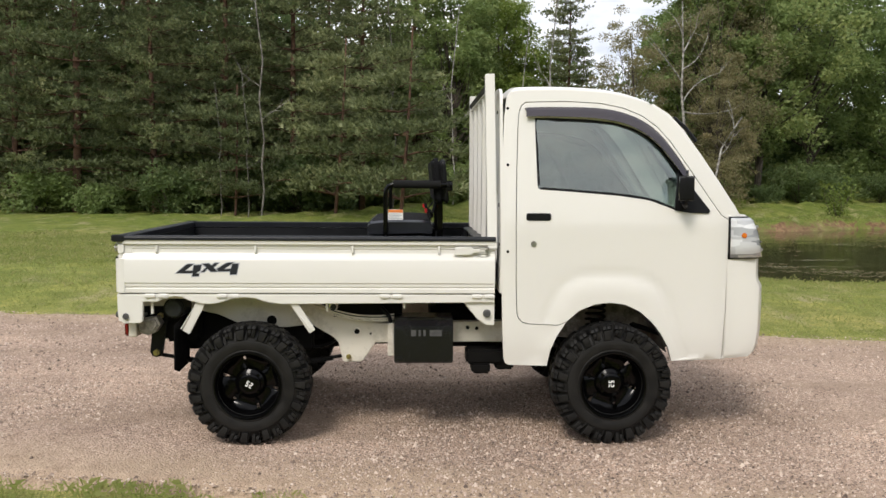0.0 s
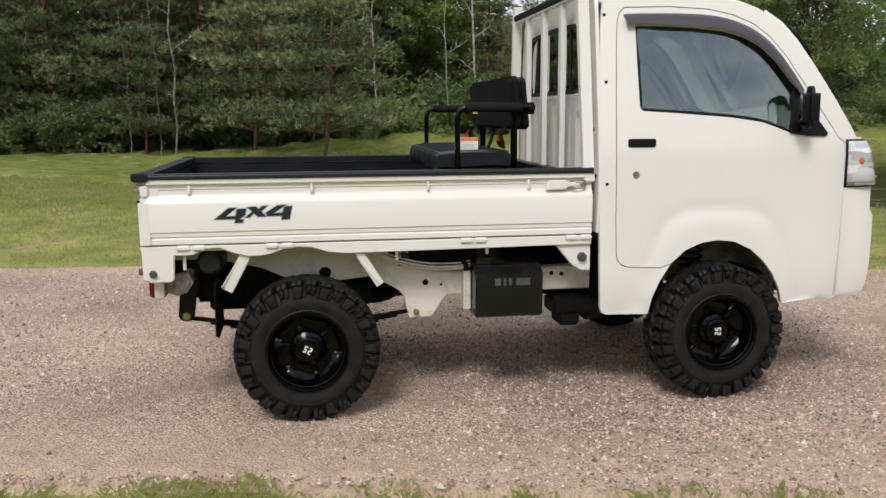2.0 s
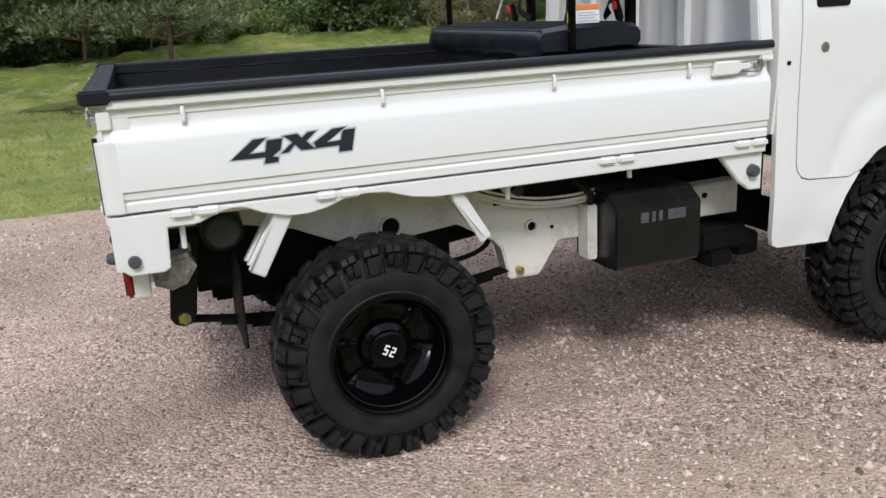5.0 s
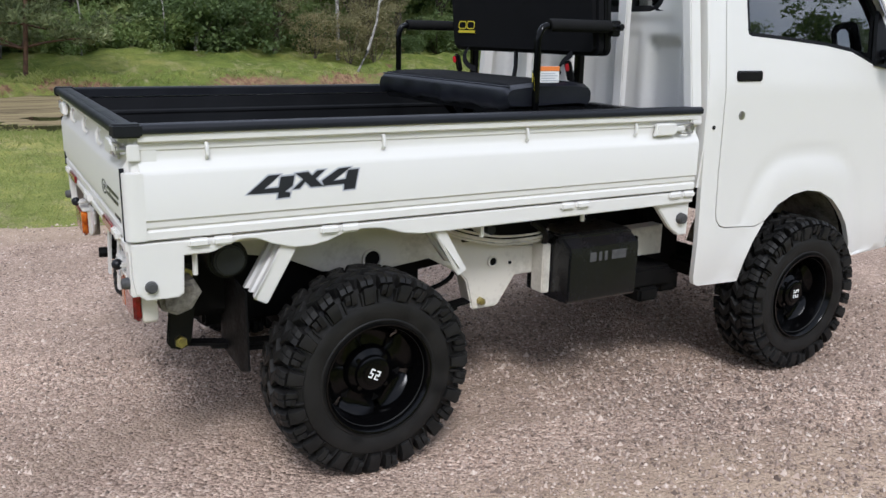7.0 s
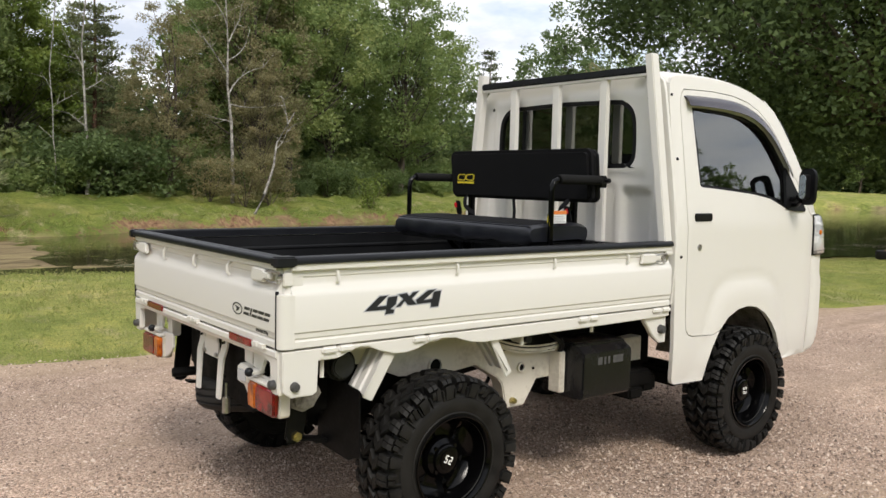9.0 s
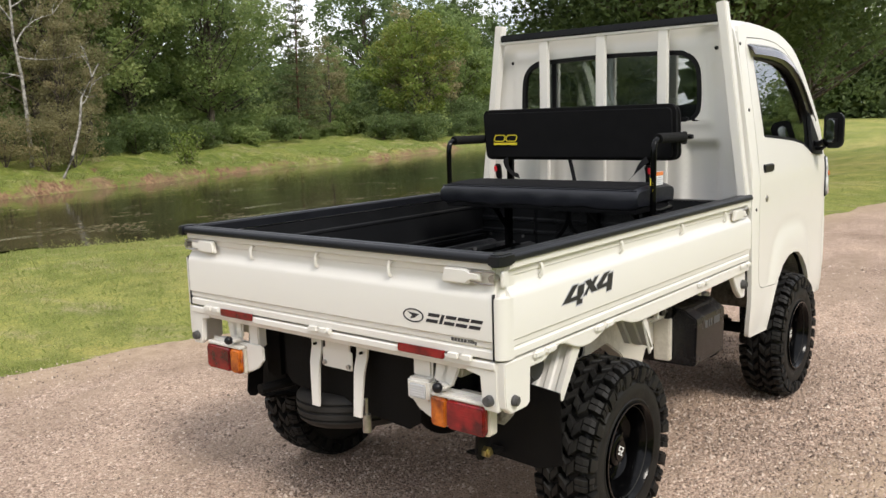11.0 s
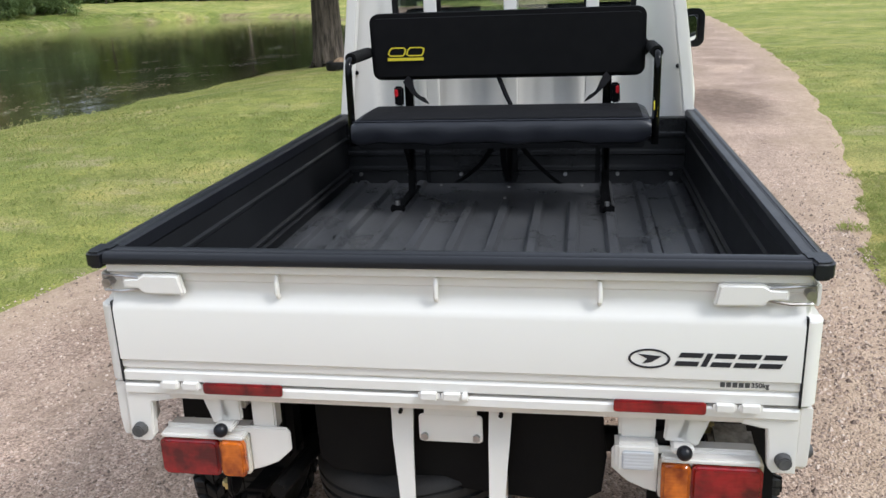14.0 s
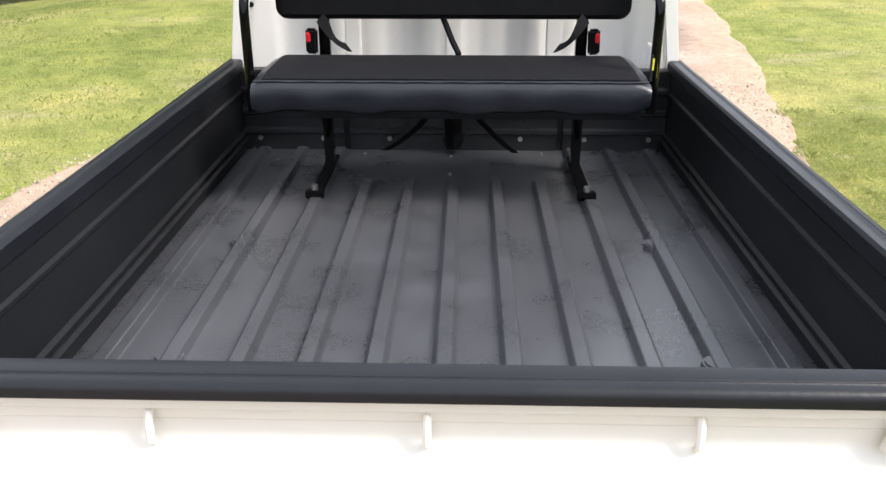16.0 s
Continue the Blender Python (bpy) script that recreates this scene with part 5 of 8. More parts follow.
for sgn in (-1, 1):
    bm = bmesh.new()
    prism(bm, skirt + [(-0.54, 0.752), (-0.545, 0.650), (-0.56, 0.640), (-0.640, 0.640), (-0.664, 0.66), (TAIL + 0.012, 0.70)], "y", sgn * 0.732, sgn * 0.706, 0.003)
    side_sill = part("side_sill", bm, "paint", truck)
    bm = bmesh.new()
    cyl(bm, (-0.628, sgn * 0.73, 0.677), (-0.628, sgn * 0.748, 0.677), 0.017, 0.014, 14, 0.003)
    part("rubber_stop", bm, "grey_rubber", side_sill, "dark rubber buffer")
    bm = bmesh.new()
    prism(bm, [(sgn * 0.708, 0.79), (sgn * 0.60, 0.79), (sgn * 0.60, 0.755), (sgn * 0.648, 0.745), (sgn * 0.655, 0.66), (sgn * 0.665, 0.648), (sgn * 0.708, 0.648)], "x", TAIL + 0.008, TAIL + 0.03, 0.003)
    corner_leg = part("corner_leg", bm, "paint", truck)
    bm = bmesh.new()
    cyl(bm, (TAIL + 0.01, sgn * 0.682, 0.680), (TAIL - 0.012, sgn * 0.682, 0.680), 0.017, 0.014, 14, 0.003)
    part("rubber_stop", bm, "grey_rubber", corner_leg, "dark rubber buffer")
bm = bmesh.new()
prism(bm, [(TAIL + 0.006, 0.792), (TAIL + 0.002, 0.788), (TAIL + 0.002, 0.772), (TAIL + 0.008, 0.766), (TAIL + 0.014, 0.755), (TAIL + 0.05, 0.755), (TAIL + 0.05, 0.792)], "y", -0.703, 0.703, 0.002)
rear_sill = part("rear_sill", bm, "paint", truck)
for y in (-0.44, 0.428):
    bm = bmesh.new()
    prism(bm, rounded(y - 0.089, y + 0.089, 0.777, 0.803, 0.006), "x", TAIL + 0.004, TAIL - 0.006, 0.003)
    part("reflector", bm, "lens_red", rear_sill, "long red plastic reflector")

# hinges: two leaves on a barrel
def hinge(bm, c, axis):
    x, y, z = c
    for s in (-1, 1):
        if axis == "x":
            box(bm, x + s * 0.032 - 0.030, x + s * 0.032 + 0.030, y - 0.006, y + 0.009, z - 0.012, z + 0.014, 0.0072, 3)
        else:
            box(bm, x - 0.008, x + 0.006, y + s * 0.024 - 0.0225, y + s * 0.024 + 0.0225, z - 0.013, z + 0.014, 0.0068, 3)


for sgn in (-1, 1):
    for x in (-0.47, -0.105, 0.735, 1.215):
        bm = bmesh.new()
        hinge(bm, (x, sgn * 0.738, 0.783), "x")
        part("hinge", bm, "paint", gate_r if sgn < 0 else gate_l)
for y in (0.568, -0.002, -0.588):
    bm = bmesh.new()
    hinge(bm, (TAIL - 0.002, y, 0.795), "y")
    if abs(y) < 0.1:
        cyl(bm, (TAIL - 0.002, y - 0.046, 0.795), (TAIL - 0.002, y - 0.056, 0.795), 0.010, seg=12)
    part("hinge", bm, "paint", tailgate)

# rope hooks under the rails
for sgn in (-1, 1):
    for x in (-0.467, 0.037, 0.537, 0.985):
        bm = bmesh.new()
        tube(bm, [(x, sgn * 0.714, 1.044), (x, sgn * 0.724, 1.042), (x, sgn * 0.728, 1.034), (x, sgn * 0.728, 1.012), (x, sgn * 0.719, 1.004)], 0.0055, 8)
        part("rope_hook", bm, "paint", gate_r if sgn < 0 else gate_l)
for y in (0.33, 0.0, -0.32):
    bm = bmesh.new()
    tube(bm, [(TAIL + 0.02, y, 1.045), (TAIL + 0.008, y, 1.043), (TAIL + 0.003, y, 1.034), (TAIL + 0.003, y, 1.008), (TAIL + 0.012, y, 1.0)], 0.0055, 8)
    part("rope_hook", bm, "paint", tailgate)

# latches: a paddle handle, wire bail and bracket
def latch(parent, c, d, n):
    """c: handle's middle, d: unit way towards the corner, n: outward."""
    c, d, n = Vector(c), Vector(d), Vector(n)
    bm = bmesh.new()
    pts = [(-0.068, -0.020), (-0.060, 0.018), (-0.052, 0.021), (0.02, 0.021), (0.034, 0.013), (0.066, 0.012), (0.066, -0.010), (0.034, -0.012), (0.02, -0.023), (-0.062, -0.024)]
    lo = [bm.verts.new(c + d * u + Vector((0, 0, v))) for u, v in pts]
    hi = [bm.verts.new(c + d * u + Vector((0, 0, v)) + n * 0.019) for u, v in pts]
    fs = [bm.faces.new(lo), bm.faces.new(hi[::-1])]
    for i in range(len(pts)):
        j = (i + 1) % len(pts)
        fs.append(bm.faces.new((lo[j], lo[i], hi[i], hi[j])))
    bmesh.ops.recalc_face_normals(bm, faces=fs)
    bmesh.ops.bevel(bm, geom=[e for f in fs[:2] for e in f.edges], offset=0.005, segments=3, affect="EDGES", clamp_overlap=True)
    la = part("latch", bm, "paint", parent, "white pressed latch lever")
    bm = bmesh.new()
    for s in (-1, 1):
        z = Vector((0, 0, s * 0.017))
        tube(bm, [c + d * 0.03 + z * 0.7 + n * 0.012, c + d * 0.07 + z + n * 0.016, c + d * 0.112 + z + n * 0.010], 0.0028, 6)
    tube(bm, [c + d * 0.112 + Vector((0, 0, -0.017)) + n * 0.010, c + d * 0.112 + Vector((0, 0, 0.017)) + n * 0.010], 0.0028, 6)
    cyl(bm, c + d * 0.105 + n * -0.01, c + d * 0.105 + n * 0.016, 0.010, seg=10)
    part("latch_wire", bm, "steel", la, "bright wire bail")


latch(tailgate, (TAIL + 0.012, 0.598, 1.028), (0, 1, 0), (-1, 0, 0))
latch(tailgate, (TAIL + 0.012, -0.598, 1.030), (0, -1, 0), (-1, 0, 0))
for sgn in (-1, 1):
    latch(gate_r if sgn < 0 else gate_l, (1.13, sgn * 0.722, 1.022), (1, 0, 0), (0, sgn, 0))
    bm = bmesh.new()
    box(bm, TAIL + 0.018, TAIL + 0.05, sgn * 0.716, sgn * 0.726, 1.002, 1.046, 0.003)
    part("latch_bracket", bm, "paint", gate_r if sgn < 0 else gate_l)

# ---- cab ----


def half_width(x, z):
    y = 0.737
    if z < 0.62:
        y -= 0.16 * (0.62 - z) ** 2 * 3
    if z > 1.16:
        y -= 0.135 * (z - 1.16) + 0.03 * max(0, z - 1.16) ** 2
    if x > 2.38:
        y -= 0.95 * (x - 2.38) ** 2
    if x < 1.36:
        y -= 3.2 * (1.36 - x) ** 2
    return y


ARCH = [(1.556, 0.415), (1.572, 0.50), (1.604, 0.575), (1.655, 0.655), (1.72, 0.712), (1.80, 0.745), (1.88, 0.755), (1.96, 0.745), (2.04, 0.708), (2.105, 0.652), (2.155, 0.59), (2.195, 0.52), (2.218, 0.44)]
FLARE = [(1.53, 0.60), (1.56, 0.73), (1.615, 0.84), (1.70, 0.895), (1.80, 0.908), (1.88, 0.91), (1.98, 0.905), (2.08, 0.885), (2.15, 0.835), (2.20, 0.75), (2.225, 0.65), (2.255, 0.55), (2.30, 0.44)]


def flare(x, z):
    """Shallow groove and the soft swelling round the wheel arch."""
    if x < 1.42 or x > 2.42 or z > 1.02:
        return 0.0
    best = 9.0
    for (x0, z0), (x1, z1) in zip(FLARE, FLARE[1:]):
        t = min(1, max(0, ((x - x0) * (x1 - x0) + (z - z0) * (z1 - z0)) / ((x1 - x0) ** 2 + (z1 - z0) ** 2)))
        best = min(best, math.hypot(x - x0 - t * (x1 - x0), z - z0 - t * (z1 - z0)))
    poly = FLARE + [(2.30, 0.3), (1.53, 0.3)]
    s = best if inside((x, z), poly) else -best
    t = min(1, max(0, s / 0.10))
    return 0.012 * t * t * (3 - 2 * t) - 0.0055 * math.exp(-((s - 0.004) / 0.017) ** 2)


def side_place(sgn):
    def place(x, z, depth):
        return (x, sgn * (half_width(x, z) + flare(x, z) - depth), z)
    return place


SIDE = [(1.345, 0.418), (1.325, 0.428), (1.316, 0.455), (1.308, 0.60), (1.300, 0.9), (1.298, 1.2), (1.303, 1.5), (1.312, 1.70), (1.325, 1.79), (1.345, 1.822), (1.40, 1.832), (1.65, 1.835), (1.85, 1.825), (1.98, 1.800), (2.08, 1.764), (2.16, 1.712), (2.23, 1.640), (2.32, 1.520), (2.43, 1.365), (2.515, 1.245), (2.545, 1.205), (2.520, 1.197), (2.517, 1.0), (2.512, 0.7), (2.504, 0.446), (2.218, 0.44)] + ARCH[-2::-1]
DOOR = [(1.606, 0.636), (1.50, 0.640), (1.445, 0.643), (1.41, 0.652), (1.392, 0.672), (1.384, 0.70), (1.378, 0.85), (1.374, 1.15), (1.377, 1.4), (1.385, 1.64), (1.390, 1.715), (1.402, 1.752), (1.430, 1.772), (1.65, 1.778), (1.83, 1.770), (1.95, 1.748), (2.05, 1.710), (2.13, 1.655), (2.20, 1.580), (2.29, 1.458), (2.40, 1.302), (2.465, 1.212), (2.505, 1.19), (2.506, 1.0), (2.501, 0.7), (2.494, 0.448), (2.22, 0.442)] + ARCH[-2:2:-1]
WINDOW = [(1.484, 1.696), (1.60, 1.696), (1.75, 1.692), (1.90, 1.678), (2.00, 1.652), (2.08, 1.612), (2.15, 1.553), (2.235, 1.452), (2.34, 1.315), (2.398, 1.238), (2.390, 1.227), (2.30, 1.230), (2.22, 1.240), (2.16, 1.262), (2.08, 1.290), (1.926, 1.312), (1.70, 1.330), (1.512, 1.342), (1.500, 1.348), (1.496, 1.36), (1.488, 1.55)]


def lifted(pts, lean=0.0):
    """The cab's upper outline, a little taller than drawn; lean pushes the screen line forward."""
    return [(x + 0.012 * float(ease((1.46 - x) / 0.05)) + lean * float(ease((x - 1.85) / 0.3) * ease((z - 1.10) / 0.15)), z + 0.055 * max(0.0, z - 1.335)) for x, z in pts]


SIDE, DOOR, WINDOW = lifted(SIDE, 0.025), lifted(DOOR), lifted(WINDOW)


def grown(poly, d):
    """The outline moved outwards by d."""
    out, n = [], len(poly)
    area = sum(a[0] * b[1] - b[0] * a[1] for a, b in zip(poly, poly[1:] + poly[:1]))
    s = 1 if area > 0 else -1
    for i in range(n):
        a, b, c = Vector(poly[i - 1]), Vector(poly[i]), Vector(poly[(i + 1) % n])
        e0, e1 = (b - a).normalized(), (c - b).normalized()
        nrm = Vector((e0.y + e1.y, -e0.x - e1.x))
        nrm = nrm.normalized() * s if nrm.length > 1e-6 else Vector((e0.y, -e0.x)) * s
        k = max(0.5, nrm.dot(Vector((e0.y, -e0.x)) * s))
        out.append(tuple(b + nrm * d / k))
    return out


cab_sides = {}
doors = {}
for sgn in (-1, 1):
    place = side_place(sgn)
    bm = bmesh.new()
    hole = grown(DOOR, 0.0045)
    sheet(bm, SIDE, [hole], place, 0.045, 0.02)
    cab_sides[sgn] = part("cab_side", bm, "paint", truck, "white body side round the door", 40)
    bm = bmesh.new()
    sheet(bm, DOOR, [WINDOW], place, 0.028, 0.022)
    door = doors[sgn] = part("door", bm, "paint", truck, "white door with the wheel arch swelling", 40)
    ring = smooth_line(WINDOW, 3, True)
    bm = bmesh.new()
    sheet(bm, ring, [grown(ring, -0.013)], lambda x, z, d, s=sgn: (x, s * (half_width(x, z) - 0.001 - d), z), 0.5, 0.02)
    part("window_seal", bm, "black_plastic", door, "black rubber window seal")
    bm = bmesh.new()
    sheet(bm, grown(ring, -0.006), [], lambda x, z, d, s=sgn: (x, s * (half_width(x, z) - 0.011 - d), z), 0.08, 0.003)
    glass = part("window_glass", bm, "glass", door, "clear tinted door glass, closed")
    glass.visible_shadow = False
    # door handle: black flap in a pressed recess, and the lock
    bm = bmesh.new()
    hc = half_width(1.5, 1.2)
    prism(bm, rounded(1.437, 1.566, 1.182, 1.220, 0.010), "y", sgn * (hc - 0.006), sgn * (hc + 0.010), 0.005, 3)
    part("door_handle", bm, "black_plastic", door, "black plastic door handle")
    bm = bmesh.new()
    prism(bm, rounded(1.444, 1.560, 1.160, 1.184, 0.010), "y", sgn * (hc - 0.006), sgn * (hc + 0.003), 0.003, 3)
    part("handle_cup", bm, "paint", door)
    bm = bmesh.new()
    hl = half_width(1.477, 1.06)
    cyl(bm, (1.477, sgn * (hl - 0.005), 1.06), (1.477, sgn * (hl + 0.0035), 1.06), 0.017, 0.015, 20)
    cyl(bm, (1.477, sgn * hl, 1.06), (1.477, sgn * (hl + 0.006), 1.06), 0.010, 0.009, 16)
    part("door_lock", bm, "steel", door, "round metal door lock")
    # smoked visor above the window
    low = [(1.428, 1.700), (1.50, 1.702), (1.70, 1.700), (1.85, 1.690), (1.96, 1.668), (2.06, 1.622), (2.14, 1.558), (2.22, 1.462), (2.265, 1.400)]
    top = [(1.432, 1.735), (1.45, 1.748), (1.70, 1.752), (1.86, 1.744), (1.98, 1.718), (2.08, 1.672), (2.16, 1.606), (2.24, 1.508), (2.288, 1.436)]
    low, top = lifted(low), lifted(top)
    bm = bmesh.new()
    rows = []
    for (xa, za), (xb, zb) in zip(smooth_line(low, 3), smooth_line(top, 3)):
        ya, yb = half_width(xa, za), half_width(xb, zb)
        xm, zm = (xa + xb) / 2, (za + zb) / 2
        ym = half_width(xm, zm)
        rows.append([(xb, sgn * (yb + 0.002), zb), (xb * 0.8 + xa * 0.2, sgn * (ym + 0.014), zb * 0.8 + za * 0.2), (xm, sgn * (ym + 0.023), zm), (xa, sgn * (ya + 0.030), za), (xa, sgn * (ya + 0.026), za), (xm, sgn * (ym + 0.018), zm), (xb, sgn * (yb - 0.001), zb)])
    vs = grid(bm, rows)
    bm.faces.new(vs[0])
    bm.faces.new(vs[-1])
    bmesh.ops.recalc_face_normals(bm, faces=bm.faces[:])
    part("window_visor", bm, "visor", door, "smoked plastic rain visor")
    # mirror base triangle, arm and mirror
    tri = [(2.238, 1.452), (2.250, 1.440), (2.34, 1.318), (2.402, 1.238), (2.394, 1.224), (2.30, 1.226), (2.215, 1.238), (2.222, 1.30)]
    bm = bmesh.new()
    sheet(bm, tri, [], lambda x, z, d, s=sgn: (x, s * (half_width(x, z) + 0.008 - d), z), 0.05, 0.016)
    base = part("mirror_base", bm, "black_plastic", door, "black triangular mirror mount")
    bm = bmesh.new()
    y0 = half_width(2.28, 1.33)
    tube(bm, [(2.27, sgn * y0, 1.29), (2.255, sgn * (y0 + 0.04), 1.285), (2.236, sgn * (y0 + 0.07), 1.30)], 0.016, 8)
    tube(bm, [(2.29, sgn * y0, 1.26), (2.262, sgn * (y0 + 0.05), 1.258), (2.238, sgn * (y0 + 0.08), 1.28)], 0.011, 8)
    part("mirror_arm", bm, "black_plastic", base)
    bm = bmesh.new()
    prism(bm, [(sgn * u, v) for u, v in rounded(y0 + 0.056, y0 + 0.166, 1.262, 1.448, 0.040)], "x", 2.207, 2.281, 0.030, 6)
    swing = Matrix.Translation((2.232, sgn * (y0 + 0.11), 0)) @ Matrix.Rotation(radians(18 * sgn), 4, "Z") @ Matrix.Translation((-2.232, -sgn * (y0 + 0.11), 0))
    bmesh.ops.transform(bm, matrix=swing, verts=bm.verts[:])
    shell = part("mirror_shell", bm, "black_plastic", base, "black door mirror housing")
    bm = bmesh.new()
    prism(bm, [(sgn * u, v) for u, v in rounded(y0 + 0.088, y0 + 0.134, 1.294, 1.416, 0.022)], "x", 2.2062, 2.2085, 0.0005, 1)
    bmesh.ops.transform(bm, matrix=swing, verts=bm.verts[:])
    part("mirror_pane", bm, "mirror", shell, "reflecting mirror pane")

for sgn in (-1, 1):
    for z in (1.765, 1.47, 1.02):
        y = half_width(1.34, z)
        bm = bmesh.new()
        cyl(bm, (1.342, sgn * (y - 0.006), z), (1.342, sgn * (y + 0.0025), z), 0.0085, 0.007, 12)
        part("panel_plug", bm, "black_plastic", cab_sides[sgn], "small black rubber plug")

# roof skin: from the side rails over the top, windscreen, front and rear panels
ROOF_LINE = smooth_line(lifted([(1.325, 1.79), (1.36, 1.822), (1.42, 1.832), (1.65, 1.835), (1.85, 1.825), (1.98, 1.800), (2.08, 1.764)], 0.025), 3)
bm = bmesh.new()
rows = []
for x, z in ROOF_LINE:
    w = half_width(x, z)
    f = min(1.0, (x - 1.325) / 0.06)
    rise = 0.05 * f ** 0.5
    row = []
    for k in range(31):
        u = -1 + 2 * k / 30
        s = abs(u)
        row.append((x + 0.02 * (1 - s * s) * max(0, (x - 1.9) * 5), w * math.copysign(min(1, s), u) if s < 1 else w * u, z + rise * (1 - s ** 7) ** 0.5 * (0.55 + 0.45 * (1 - s * s))))
    rows.append(row)
grid(bm, rows)
bmesh.ops.recalc_face_normals(bm, faces=bm.faces[:])
roof = part("roof", bm, "paint", truck, "white pressed roof", 50)
solid = roof.modifiers.new("thickness", "SOLIDIFY")
solid.thickness, solid.offset = 0.02, -1

WS = lifted([(2.08, 1.764), (2.16, 1.712), (2.23, 1.640), (2.32, 1.520), (2.43, 1.365), (2.515, 1.245), (2.545, 1.205)], 0.025)
bm = bmesh.new()
rows = [[(x + 0.035 * (1 - (abs(k - 8) / 8) ** 2), (half_width(x, z) - 0.006) * (k - 8) / 8, z + 0.012 * (1 - (abs(k - 8) / 8) ** 4)) for k in range(17)] for x, z in WS]
grid(bm, rows)
bmesh.ops.recalc_face_normals(bm, faces=bm.faces[:])
ws = part("windscreen", bm, "screen", truck, "clear curved windscreen", 60)
ws.visible_shadow = False
for sgn in (-1, 1):
    bm = bmesh.new()
    rows = []
    for x, z in WS:
        w = half_width(x, z)
        rows.append([(x, sgn * w, z), (x + 0.012, sgn * (w - 0.008), z + 0.010), (x + 0.016, sgn * (w - 0.05), z + 0.012), (x - 0.03, sgn * (w - 0.06), z - 0.02), (x - 0.03, sgn * (w - 0.02), z - 0.02)])
    grid(bm, rows, True)
    bmesh.ops.recalc_face_normals(bm, faces=bm.faces[:])
    part("windscreen_pillar", bm, "paint", truck, "white windscreen pillar", 50)
# dark wiper and edge moulding by the screen
bm = bmesh.new()
tube(bm, [(2.226, -0.622, 1.728), (2.286, -0.632, 1.677), (2.346, -0.642, 1.601)], 0.010, 8)
part("screen_moulding", bm, "black_plastic", truck, "black moulding by the windscreen")

FRONT = [(0.452, 0, 2.705), (0.475, 0, 2.735), (0.52, 0, 2.754), (0.60, 0, 2.764), (0.75, 0, 2.766), (0.835, 0, 2.764), (0.872, 0, 2.742), (0.90, 0, 2.738), (0.985, 0, 2.738), (1.05, 0, 2.736), (1.13, 0, 2.715), (1.19, 0, 2.682), (1.215, 0, 2.645)]
bm = bmesh.new()
rows = []
for z, xc, xm in FRONT:
    x0 = 2.508
    w = half_width(2.488, z)
    row = []
    for k in range(33):
        u = -1 + 2 * k / 32
        s = abs(u)
        e = max(0.0, 1 - s ** 8) ** (1 / 3)
        row.append((x0 + (xm - x0) * e, w * u, z))
    rows.append(row)
grid(bm, rows)
rows2 = [[(x, y, z) for x, y, z in rows[-1]], [(2.44, y * 0.97, 1.22) for x, y, z in rows[-1]]]
grid(bm, rows2)
rows3 = [[(x, y, z) for x, y, z in rows[0]], [(2.49, y, 0.445) for x, y, z in rows[0]]]
grid(bm, rows3)
bmesh.ops.remove_doubles(bm, verts=bm.verts[:], dist=0.0005)
bmesh.ops.recalc_face_normals(bm, faces=bm.faces[:])
front = part("front_panel", bm, "paint", truck, "white front panel and bumper", 40)
solid = front.modifiers.new("thickness", "SOLIDIFY")
solid.thickness, solid.offset = 0.012, -1
